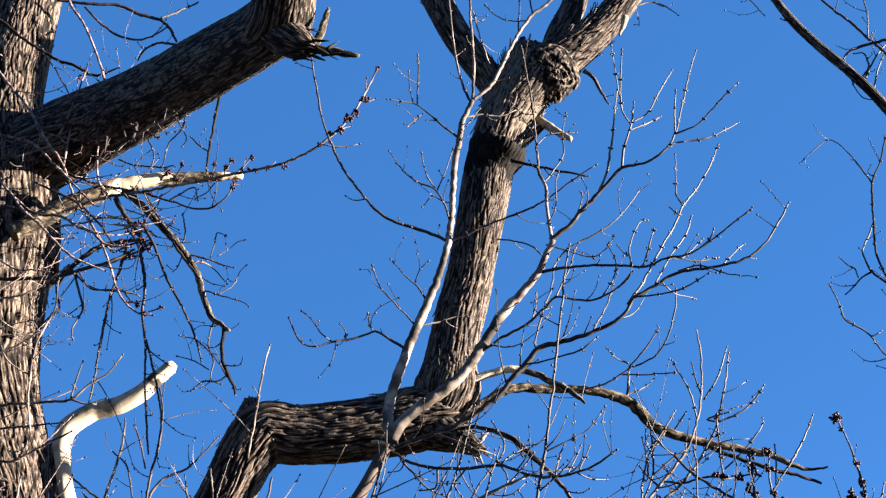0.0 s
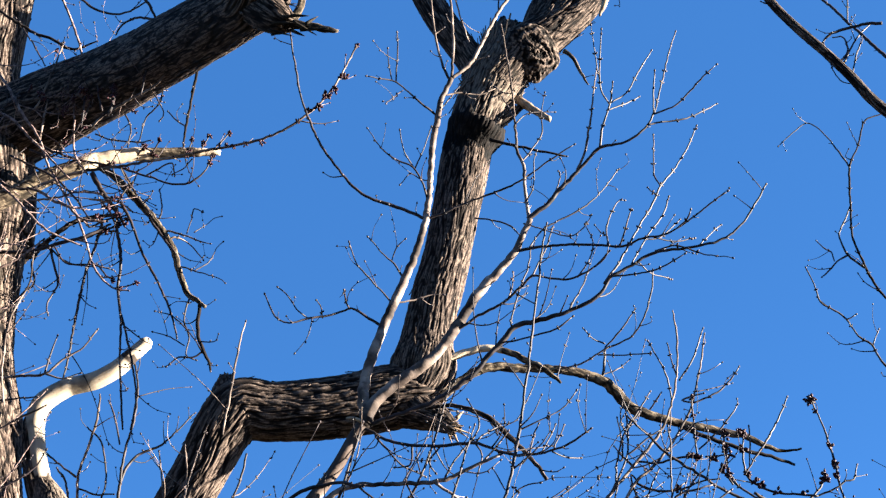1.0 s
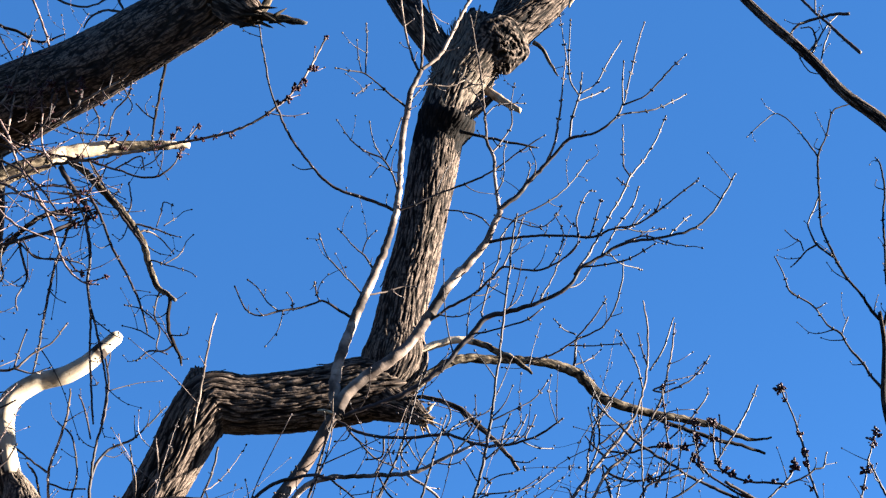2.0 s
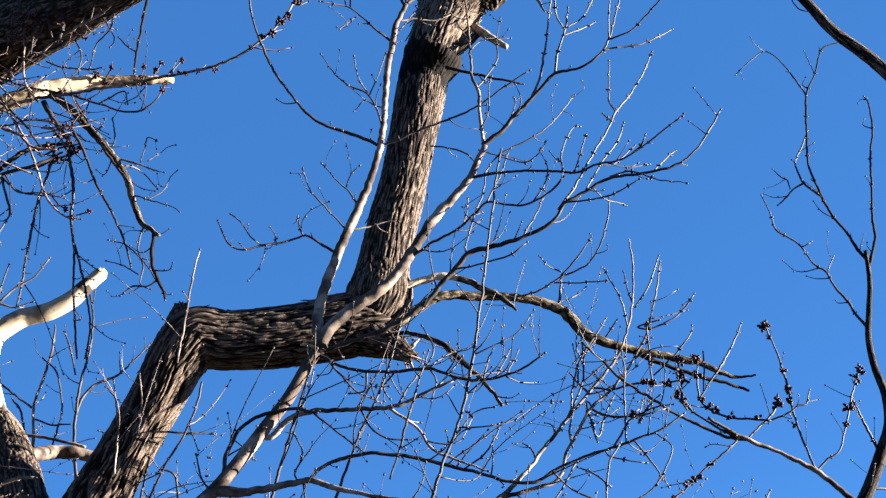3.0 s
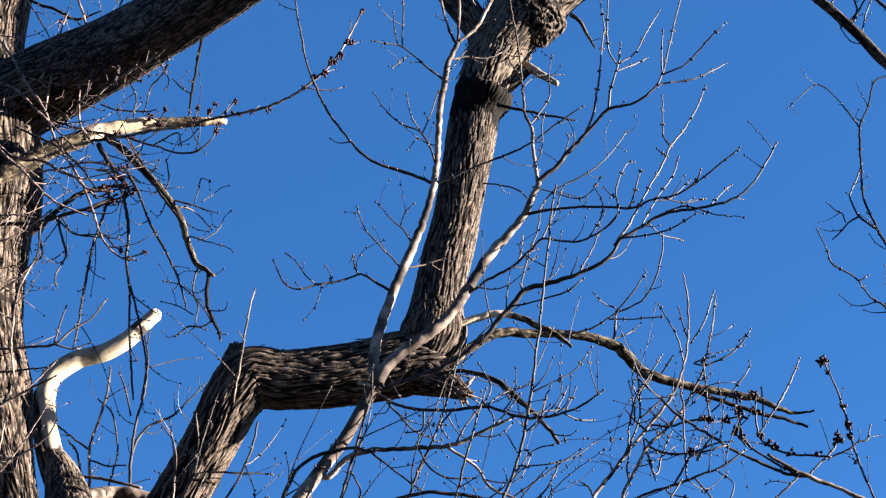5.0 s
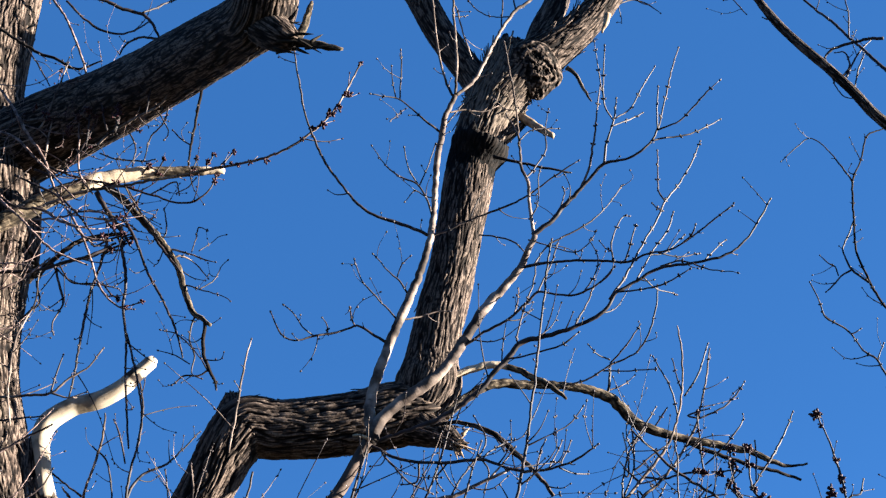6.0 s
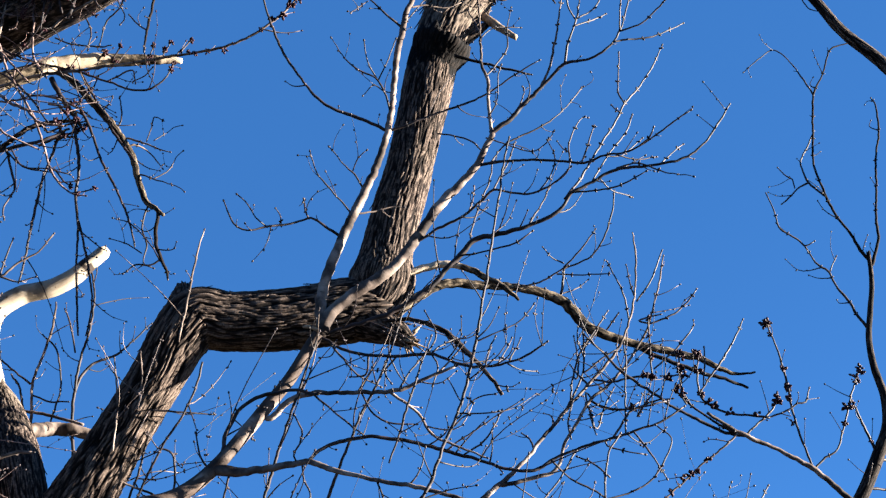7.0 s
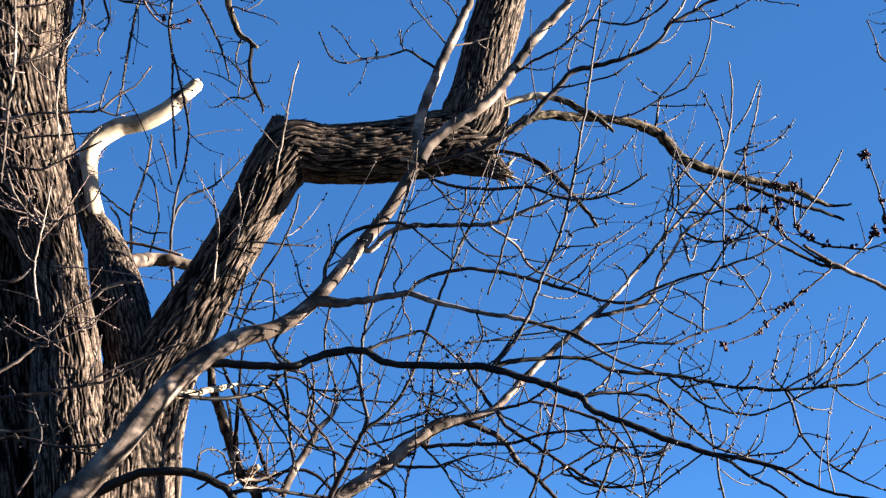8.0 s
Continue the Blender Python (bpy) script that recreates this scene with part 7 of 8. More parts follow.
grow("tg10", "twig", "dark_arm", "twig", (-.567, 5.229, 3.064, .0045), (-.568, 5.229, 3.075, .0045), (-.521, 5.196, 3.003, .0045), (-.495, 5.158, 2.934, .0045), (-.475, 5.137, 2.88, .0036))
grow("tg11", "twig", "whip_b", "twig", (-.443, 5.365, 2.922, .0037), (-.436, 5.422, 3.011, .0038), (-.47, 5.457, 3.048, .0028))
grow("tg12", "twig", "whip_low", "twig", (-.485, 5.381, 2.802, .0037), (-.475, 5.381, 2.802, .0037), (-.42, 5.382, 2.743, .0037), (-.393, 5.373, 2.703, .0028))
grow("tg13", "branch", "low_pale", "twig", (-.718, 5.946, 2.661, .0052), (-.651, 5.971, 2.756, .0052), (-.543, 6.013, 2.793, .0052), (-.416, 6.037, 2.797, .0042))
grow("tg14", "twig", "dark_arm", "smooth", (-.173, 5.154, 2.997, .0036), (-.156, 5.177, 2.973, .0036), (-.107, 5.222, 3.004, .0027), (-.128, 5.245, 3.036, .0027))
grow("tg15", "twig", "dark_arm", "twig", (-.221, 5.163, 3.001, .0036), (-.214, 5.16, 2.998, .0036), (-.199, 5.185, 2.959, .0036), (-.162, 5.207, 2.956, .0036), (-.105, 5.256, 2.941, .0027))
grow("tg16", "twig", "dark_arm", "twig", (-.305, 5.179, 3.005, .0036), (-.307, 5.179, 2.991, .0036), (-.295, 5.209, 2.915, .0036), (-.241, 5.22, 2.906, .0036), (-.196, 5.232, 2.923, .0036), (-.16, 5.264, 2.987, .0027))
grow("tg17", "twig", "fill_d", "twig", (-.249, 6.072, 3.132, .0042), (-.176, 6.101, 3.116, .0042), (-.14, 6.118, 3.092, .0042), (-.199, 6.131, 3.062, .0043), (-.272, 6.145, 3.071, .0032))
grow("tg18", "twig", "low_pale", "twig", (-.174, 6.05, 3.009, .0052), (-.222, 6.052, 3.019, .0042), (-.265, 6.047, 3.046, .0042), (-.283, 6.043, 3.074, .0031))
grow("tg19", "twig", "low_pale", "twig", (-.075, 6.068, 3.043, .0042), (-.074, 6.068, 3.036, .0042), (-.104, 6.066, 3.084, .0042), (-.148, 6.074, 3.134, .0042), (-.142, 6.072, 3.184, .0032))
grow("tg20", "twig", "low_pale", "twig", (-.065, 6.068, 3.041, .0042), (-.061, 6.068, 3.135, .0042), (-.068, 6.071, 3.26, .0032))
grow("tg21", "branch", "low_pale", "twig", (-.527, 5.992, 2.882, .0052), (-.408, 6.017, 2.928, .0052), (-.292, 6.051, 2.988, .0052), (-.199, 6.097, 3.041, .0042))
grow("tg22", "twig", "low_pale", "smooth", (-.27, 6.038, 3.046, .0042), (-.366, 6.07, 3.028, .0042), (-.414, 6.093, 3.005, .0042), (-.492, 6.137, 3.007, .0032))
grow("tg23", "twig", "lp_h", "twig", (.209, 6.089, 3.116, .0042), (.211, 6.089, 3.047, .0042), (.197, 6.093, 2.989, .0032))
grow("tg24", "twig", "low_pale", "smooth", (.023, 6.088, 3.095, .0042), (.046, 6.089, 3.056, .0042), (.137, 6.092, 3.01, .0042), (.199, 6.094, 2.985, .0032))
grow("tg25", "branch", "lp_b", "twig", (.164, 6.137, 2.695, .0064), (.197, 6.092, 2.793, .0063), (.225, 6.043, 2.89, .0063), (.259, 5.979, 3.064, .0062), (.277, 5.954, 3.196, .0052), (.294, 5.915, 3.345, .0041))
grow("tg26", "twig", "dark_arm", "twig", (.307, 5.069, 2.856, .0053), (.326, 5.069, 2.872, .0053), (.385, 5.114, 2.924, .0053), (.429, 5.155, 2.996, .0045))
grow("tg27", "twig", "arm_d", "shoot", (.475, 5.099, 2.892, .0035), (.474, 5.1, 2.93, .0035), (.54, 5.137, 2.944, .0036), (.593, 5.16, 2.92, .0027), (.63, 5.178, 2.913, .0027))
grow("tg28", "twig", "dark_arm", "twig", (.587, 5.036, 2.943, .0035), (.575, 5.036, 2.885, .0035), (.613, 5.035, 2.824, .0026))
grow("tg29", "twig", "dark_arm", "shoot", (.437, 5.048, 2.777, .0035), (.449, 5.048, 2.788, .0035), (.481, 5.046, 2.82, .0035), (.51, 5.049, 2.85, .0026))
grow("tg30", "twig", "fill_h", "shoot", (.539, 6.018, 2.9, .0042), (.545, 6.018, 2.911, .0042), (.651, 6.024, 2.919, .0042), (.725, 6.012, 2.92, .0031))
grow("tg31", "twig", "fill_h", "twig", (.599, 6.024, 2.889, .0042), (.698, 6.028, 2.897, .0042), (.751, 6.025, 2.941, .0031))
grow("tg32", "twig", "fill_j", "twig", (.385, 5.949, 2.797, .0052), (.501, 5.941, 2.868, .0041), (.553, 5.949, 2.888, .0031))
grow("tg33", "twig", "lp_f", "smooth", (.323, 6.045, 2.831, .0052), (.299, 6.045, 2.802, .0052), (.369, 6.043, 2.784, .0052), (.511, 6.057, 2.767, .0042), (.624, 6.039, 2.709, .0042))
grow("tg34", "twig", "lp_h", "twig", (.307, 6.058, 3.085, .0042), (.316, 6.056, 2.992, .0042), (.301, 6.049, 2.918, .0042), (.212, 6.064, 2.89, .0032))
grow("tg35", "twig", "arm_h", "twig", (.783, 5.291, 2.907, .0037), (.78, 5.291, 2.9, .0037), (.793, 5.293, 2.844, .0037), (.801, 5.284, 2.778, .0037), (.811, 5.285, 2.726, .0027))
grow("tg36", "twig", "arm_up", "shoot", (.725, 5.271, 3.001, .0037), (.721, 5.271, 2.997, .0037), (.76, 5.274, 2.934, .0037), (.81, 5.274, 2.931, .0027))
grow("tg37", "twig", "arm_up", "twig", (.8, 5.281, 2.997, .0037), (.848, 5.281, 2.916, .0037), (.889, 5.272, 2.868, .0027))
grow("tg38", "twig", "arm_d", "shoot", (.786, 5.155, 2.722, .0036), (.788, 5.155, 2.715, .0036), (.825, 5.152, 2.74, .0036), (.837, 5.16, 2.796, .0027))
grow("tg39", "twig", "lp_m", "smooth", (.805, 6.269, 4.094, .0043), (.819, 6.267, 4.089, .0043), (.827, 6.268, 4.181, .0043), (.815, 6.267, 4.295, .0033))
grow("tg40", "twig", "mid_b", "twig", (.877, 5.32, 3.464, .0037), (.882, 5.323, 3.653, .0037), (.899, 5.336, 3.779, .0037), (.89, 5.327, 3.848, .0028))
grow("tg41", "twig", "lp_a", "twig", (.879, 6.232, 3.974, .0043), (.852, 6.231, 4.003, .0043), (.868, 6.227, 3.899, .0043), (.89, 6.24, 3.814, .0032))
grow("tg42", "twig", "low_pale", "twig", (.784, 6.272, 3.791, .0043), (.774, 6.272, 3.873, .0043), (.794, 6.269, 3.969, .0033))
grow("tg43", "twig", "pm_pale", "twig", (-.031, 5.216, 3.294, .0036), (.009, 5.189, 3.42, .0045), (.039, 5.158, 3.523, .0045), (.08, 5.142, 3.655, .0036), (.117, 5.152, 3.782, .0027))
grow("tg44", "twig", "hline", "twig", (.12, 5.21, 3.737, .0036), (.148, 5.211, 3.686, .0036), (.129, 5.205, 3.608, .0027))
grow("tg45", "twig", "mid_b", "shoot", (.25, 5.302, 3.362, .0037), (.326, 5.3, 3.418, .0037), (.371, 5.311, 3.486, .0037), (.396, 5.309, 3.544, .0028))
grow("tg46", "twig", "mid_b", "shoot", (.35, 5.313, 3.336, .0037), (.359, 5.311, 3.393, .0028), (.361, 5.319, 3.465, .0028))
grow("tg47", "branch", "bent_limb", "smooth", (-1.249, 6.109, 3.517, .0063), (-1.153, 6.143, 3.492, .0053), (-1.08, 6.169, 3.475, .0053), (-1.029, 6.205, 3.457, .0043))
grow("tg48", "branch", "bent_limb", "twig", (-1.087, 6.096, 3.715, .0052), (-1.129, 6.154, 3.549, .0053), (-1.173, 6.19, 3.402, .0053), (-1.204, 6.193, 3.345, .0043))
grow("tg49", "branch", "bent_limb", "twig", (-1.047, 6.1, 3.65, .0042), (-.985, 6.119, 3.631, .0052), (-.969, 6.168, 3.53, .0053), (-.984, 6.213, 3.453, .0043))
grow("tg50", "twig", "pale_main", "twig", (-.695, 5.308, 3.285, .0046), (-.704, 5.308, 3.289, .0046), (-.741, 5.305, 3.333, .0037), (-.769, 5.315, 3.429, .0028))
grow("tg51", "twig", "mid_b", "twig", (-.339, 5.232, 3.295, .0036), (-.36, 5.232, 3.293, .0036), (-.388, 5.234, 3.32, .0036), (-.361, 5.228, 3.404, .0036), (-.393, 5.224, 3.476, .0027))
grow("tg52", "twig", "mid_a", "twig", (-.353, 5.235, 3.289, .0045), (-.343, 5.231, 3.226, .0036), (-.32, 5.237, 3.179, .0036), (-.323, 5.244, 3.115, .0027))
grow("tg53", "branch", "pale_main", "twig", (-0.870, 5.247, 3.132, 0.0045), (-0.787, 5.252, 3.004, 0.0046), (-0.710, 5.313, 2.997, 0.0046), (-0.698, 5.380, 2.932, 0.0038), (-0.685, 5.495, 2.87, 0.0038))
grow("tg54", "twig", "pm_pale", "twig", (-.327, 5.261, 3.58, .0046), (-.26, 5.263, 3.524, .0036), (-.183, 5.268, 3.458, .0037), (-.128, 5.253, 3.418, .0027))
grow("tg55", "twig", "hline", "twig", (-.014, 5.241, 3.734, .0036), (-.057, 5.238, 3.67, .0036), (-.034, 5.247, 3.632, .0027))
grow("tg56", "twig", "pm_pale", "twig", (-.142, 5.226, 3.574, .0036), (-.102, 5.221, 3.499, .0036), (-.033, 5.225, 3.456, .0036), (.064, 5.241, 3.459, .0027))
grow("tg57", "twig", "mid_a", "twig", (-.073, 5.175, 3.212, .0036), (-.047, 5.17, 3.124, .0036), (-.071, 5.177, 3.06, .0027))
grow("tg58", "twig", "mid_d", "twig", (.504, 5.146, 3.099, .0045), (.55, 5.167, 3.168, .0036), (.607, 5.188, 3.242, .0036), (.672, 5.246, 3.364, .0036))
grow("tg59", "twig", "whip_c", "twig", (.116, 5.117, 3.175, .0044), (.122, 5.117, 3.175, .0044), (.071, 5.113, 3.108, .0044), (.01, 5.128, 3.025, .0044), (-.04, 5.124, 2.985, .0036))
grow("tg60", "twig", "mid_d", "shoot", (.791, 5.202, 3.25, .0036), (.726, 5.198, 3.303, .0036), (.676, 5.21, 3.329, .0027))
grow("tg61", "twig", "arc", "twig", (.29, 5.199, 4.227, .0036), (.271, 5.2, 4.244, .0036), (.303, 5.237, 4.393, .0036), (.352, 5.259, 4.537, .0036), (.373, 5.268, 4.649, .0027))
grow("tg62", "twig", "mid_b", "shoot", (.903, 5.319, 3.481, .0037), (.963, 5.313, 3.394, .0037), (1.025, 5.33, 3.299, .0028))
grow("tg63", "twig", "arm_up", "shoot", (1.075, 5.303, 2.983, .0037), (1.036, 5.303, 3.035, .0037), (1.063, 5.306, 3.124, .0028))
grow("tg64", "twig", "dark_arm", "shoot", (.861, 4.995, 2.635, .0035), (.884, 4.998, 2.68, .0035), (.907, 4.99, 2.718, .0026))
grow("tg65", "twig", "dark_arm", "shoot", (.991, 4.98, 2.604, .0035), (1.041, 4.982, 2.631, .0035), (1.07, 4.974, 2.659, .0026))
grow("ul1", "branch", "upper_limb", "smooth", (-1.614, 5.491, 5.422, .0048), (-1.522, 5.411, 5.452, .0056), (-1.365, 5.272, 5.438, .0055), (-1.255, 5.16, 5.422, .0044), (-1.18, 5.064, 5.471, .0044), (-1.099, 4.973, 5.523, .0026))
grow("ul2", "branch", "trunk", "smooth", (-1.985, 5.698, 5.647, .0049), (-1.94, 5.679, 5.7, .0049), (-1.899, 5.646, 5.826, .0049), (-1.855, 5.629, 6.012, .0029))
grow("ul3", "twig", "trunk", "smooth", (-1.915, 5.698, 5.489, .0049), (-1.915, 5.699, 5.597, .0049), (-1.909, 5.693, 5.709, .0030))
grow("ul4", "twig", "trunk", "smooth", (-2.099, 5.698, 5.782, .0049), (-2.05, 5.7, 5.722, .0040), (-1.983, 5.704, 5.728, .0040), (-1.905, 5.691, 5.745, .0030))
grow("ul5", "branch", "trunk", "smooth", (-2.255, 5.698, 5.536, .0049), (-2.149, 5.7, 5.555, .0049), (-2.074, 5.707, 5.585, .0040), (-1.993, 5.695, 5.612, .0030))
grow("ul6", "branch", "trunk", "twig", (-2.198, 5.698, 5.519, .0040), (-2.156, 5.694, 5.613, .0039), (-2.101, 5.697, 5.698, .0040), (-2.06, 5.711, 5.774, .0030))
grow("ul7", "twig", "upper_limb", "bud", (-1.757, 5.64, 5.458, .0039), (-1.686, 5.587, 5.532, .0038), (-1.651, 5.552, 5.636, .0038), (-1.66, 5.575, 5.786, .0029))
grow("ul8", "twig", "upper_limb", "bud", (-1.506, 5.367, 5.406, .0037), (-1.493, 5.356, 5.47, .0037), (-1.501, 5.366, 5.563, .0028))
grow("ul9", "twig", "upper_limb", "twig", (-1.319, 5.138, 5.341, .0035), (-1.311, 5.13, 5.401, .0035), (-1.309, 5.136, 5.461, .0027))
grow("ul10", "branch", "upper_limb", "bark", (-1.064, 5.046, 5.394, .0061), (-1.078, 5.063, 5.271, .0061), (-1.092, 5.067, 5.146, .0061), (-1.092, 5.056, 5.013, .0044))
grow("ul11", "twig", "upper_limb", "twig", (-1.117, 5.171, 5.198, .0036), (-1.17, 5.218, 5.262, .0036), (-1.217, 5.252, 5.333, .0028))
grow("ul12", "twig", "upper_limb", "twig", (-1.258, 5.291, 5.5, .0037), (-1.274, 5.305, 5.418, .0037), (-1.333, 5.345, 5.37, .0037), (-1.36, 5.377, 5.27, .0028))
grow("ul13", "twig", "upper_limb", "smooth", (-1.32, 5.342, 5.508, .0037), (-1.244, 5.284, 5.355, .0028), (-1.254, 5.286, 5.312, .0028))
grow("ul14", "twig", "upper_limb", "twig", (-1.476, 5.509, 5.504, .0038), (-1.433, 5.477, 5.401, .0038), (-1.433, 5.474, 5.305, .0029))
grow("ul15", "twig", "upper_limb", "twig", (-1.716, 5.91, 5.67, .0041), (-1.604, 5.822, 5.575, .0040), (-1.446, 5.697, 5.474, .0039), (-1.377, 5.627, 5.438, .0029))
grow("ul16", "branch", "trunk", "bud", (-1.971, 5.742, 5.464, .0050), (-1.857, 5.741, 5.423, .0050), (-1.793, 5.727, 5.485, .0050), (-1.708, 5.676, 5.545, .0040))
grow("ul17", "branch", "trunk", "twig", (-2.061, 5.742, 5.432, .0050), (-1.946, 5.747, 5.371, .0060), (-1.83, 5.748, 5.306, .0060), (-1.693, 5.649, 5.132, .0049), (-1.59, 5.561, 4.972, .0039))
grow("tuft1", "twig", "vine_i", "twig", (-1.746, 6.063, 5.27, .0053), (-1.727, 6.064, 5.227, .0053), (-1.649, 6.067, 5.269, .0053), (-1.56, 6.056, 5.287, .0042))
grow("tuft2", "twig", "vine_i", "bud", (-1.688, 6.067, 5.173, .0053), (-1.617, 6.067, 5.227, .0053), (-1.546, 6.072, 5.284, .0042))
grow("tuft3", "twig", "vine_i", "smooth", (-1.685, 6.076, 5.379, .0042), (-1.625, 6.074, 5.295, .0053), (-1.58, 6.077, 5.178, .0042))
grow("tuft4", "twig", "vine_i", "smooth", (-1.747, 6.069, 5.392, .0053), (-1.661, 6.07, 5.375, .0053), (-1.568, 6.072, 5.336, .0042))
grow("tuft5", "twig", "vine_i", "twig", (-1.757, 6.054, 5.142, .0063), (-1.678, 6.05, 5.186, .0063), (-1.6, 6.061, 5.207, .0053))
grow("tuft6", "branch", "hang_branch", "smooth", (-1.779, 6.062, 5.437, .0053), (-1.69, 6.059, 5.408, .0053), (-1.604, 6.068, 5.373, .0053), (-1.53, 6.071, 5.325, .0042))
grow("tuft7", "twig", "vine_e", "bud", (-1.506, 5.688, 5.14, .0039), (-1.479, 5.687, 5.186, .0039), (-1.456, 5.685, 5.225, .0030))
grow("tuft8", "twig", "vine_i", "twig", (-1.928, 6.059, 5.136, .0042), (-1.937, 6.058, 5.146, .0042), (-1.841, 6.054, 5.048, .0042), (-1.768, 6.052, 5.009, .0042), (-1.689, 6.067, 5.007, .0032))
grow("tuft9", "twig", "vine_i", "bud", (-1.662, 6.062, 5.019, .0042), (-1.615, 6.064, 4.958, .0042), (-1.577, 6.057, 4.923, .0032))
grow("tuft10", "twig", "vine_b", "bud", (-1.476, 5.706, 4.691, .0030), (-1.414, 5.708, 4.705, .0030), (-1.378, 5.71, 4.72, .0030))
grow("hg1", "twig", "hang_branch", "smooth", (-1.486, 6.098, 5.55, .0042), (-1.427, 6.098, 5.589, .0042), (-1.366, 6.104, 5.627, .0042), (-1.343, 6.096, 5.547, .0032))
grow("hg2", "twig", "hang_branch", "smooth", (-1.357, 6.09, 5.55, .0032), (-1.302, 6.087, 5.581, .0032), (-1.27, 6.095, 5.637, .0032))
grow("hg3", "branch", "trunk", "twig", (-1.537, 5.785, 5.39, .0050), (-1.472, 5.787, 5.279, .0050), (-1.426, 5.794, 5.204, .0050), (-1.363, 5.783, 5.119, .0040))
grow("tv1", "branch", "trunk", "twig", (-2.151, 5.569, 4.368, .0048), (-2.036, 5.566, 4.423, .0048), (-1.928, 5.582, 4.489, .0039), (-1.838, 5.574, 4.569, .0029))
grow("tv2", "branch", "trunk", "smooth", (-2.188, 5.569, 4.642, .0048), (-2.081, 5.573, 4.563, .0048), (-1.988, 5.574, 4.401, .0039), (-1.873, 5.549, 4.309, .0029))
grow("tv3", "branch", "trunk", "smooth", (-1.815, 5.543, 3.277, .0048), (-1.865, 5.553, 3.47, .0048), (-1.849, 5.534, 3.659, .0038), (-1.83, 5.514, 3.826, .0029))
grow("tv4", "branch", "trunk", "smooth", (-1.828, 5.543, 4.043, .0038), (-1.86, 5.539, 4.224, .0048), (-1.868, 5.559, 4.45, .0048), (-1.817, 5.565, 4.62, .0039), (-1.802, 5.537, 4.771, .0029))
grow("tv5", "branch", "trunk", "twig", (-1.995, 5.543, 3.273, .0058), (-1.897, 5.544, 3.205, .0058), (-1.775, 5.531, 3.157, .0048), (-1.668, 5.528, 3.204, .0038), (-1.583, 5.555, 3.286, .0029))
grow("tv6", "branch", "trunk", "twig", (-1.812, 5.543, 2.555, .0058), (-1.763, 5.548, 2.666, .0058), (-1.747, 5.549, 2.799, .0048), (-1.786, 5.523, 2.903, .0038))
grow("tv7", "branch", "trunk", "smooth", (-1.618, 5.543, 2.734, .0048), (-1.529, 5.542, 2.722, .0048), (-1.467, 5.537, 2.758, .0038))
grow("tv8", "branch", "bent_limb", "twig", (-1.692, 5.793, 3.049, .0050), (-1.584, 5.792, 3.121, .0050), (-1.453, 5.799, 3.187, .0050), (-1.313, 5.766, 3.241, .0030))
grow("crotch", "limb", "trunk", "bark", (-1.594, 6.045, 2.568, .2586), (-1.612, 6.064, 2.856, .2253), (-1.614, 6.075, 3.029, .1641), (-1.615, 6.083, 3.156, .1041), (-1.619, 6.088, 3.232, .0548))
grow("nest_a", "twig", "low_arc", "smooth", (-1.013, 5.516, 2.597, .0067), (-.969, 5.572, 2.64, .0068), (-.895, 5.629, 2.657, .0059), (-.846, 5.682, 2.698, .0039))
grow("nest_b", "twig", "low_arc", "smooth", (-.985, 5.524, 2.57, .0067), (-.927, 5.597, 2.621, .0068), (-.826, 5.69, 2.633, .0049))
grow("nest_c", "twig", "snag_b", "smooth", (-1.066, 6.42, 2.804, .0078), (-1.019, 6.421, 2.838, .0067), (-.962, 6.422, 2.812, .0056))
grow("nest_d", "stub", "snag_a", "wood", (-1.069, 6.432, 2.822, .0149), (-1.045, 6.384, 2.847, .0173), (-1.016, 6.345, 2.859, .0123))
grow("nest_e", "twig", "snag_a", "twig", (-1.116, 6.442, 2.869, .0056), (-1.173, 6.442, 2.852, .0056), (-1.096, 6.42, 2.861, .0067), (-.988, 6.375, 2.829, .0055), (-.908, 6.35, 2.788, .0044))
grow("nest_f", "twig", "snag_a", "smooth", (-1.157, 6.458, 2.976, .0045), (-1.196, 6.457, 2.957, .0045), (-1.128, 6.41, 2.973, .0044), (-1.071, 6.364, 2.968, .0033))
grow("nest_g", "twig", "snag_a", "twig", (-1.292, 6.44, 2.773, .0056), (-1.188, 6.387, 2.827, .0055), (-1.111, 6.363, 2.836, .0044))
grow("nx_lp_n", "twig", "lp_m", "twig", (.747, 6.296, 3.91, .0055), (.809, 6.302, 4.025, .0055), (.851, 6.299, 4.138, .0044), (.866, 6.281, 4.25, .0044), (.921, 6.278, 4.331, .0044))
grow("nx_lp_o", "twig", "nx_lp_n", "shoot", (.857, 6.29, 4.191, .0044), (.86, 6.288, 4.276, .0044), (.859, 6.297, 4.382, .0033))
grow("nx_lp_p", "twig", "nx_lp_n", "shoot", (.851, 6.299, 4.138, .0044), (.864, 6.299, 4.138, .0044), (.945, 6.294, 4.203, .0044), (1.019, 6.305, 4.253, .0033))
grow("nx_lp_q", "twig", "lp_a", "bud", (.892, 6.24, 4.071, .0054), (.969, 6.236, 4.063, .0054), (1.074, 6.24, 4.089, .0054), (1.167, 6.253, 4.102, .0054))
grow("nx_lp_r", "twig", "lp_a", "bud", (1.171, 6.267, 4.116, .0043), (1.166, 6.264, 4.186, .0043), (1.168, 6.271, 4.304, .0043), (1.17, 6.277, 4.408, .0044))
grow("nx_lp_s", "twig", "lp_a", "shoot", (1.177, 6.298, 4.391, .0044), (1.126, 6.298, 4.403, .0044), (1.18, 6.3, 4.428, .0044), (1.227, 6.293, 4.437, .0033))
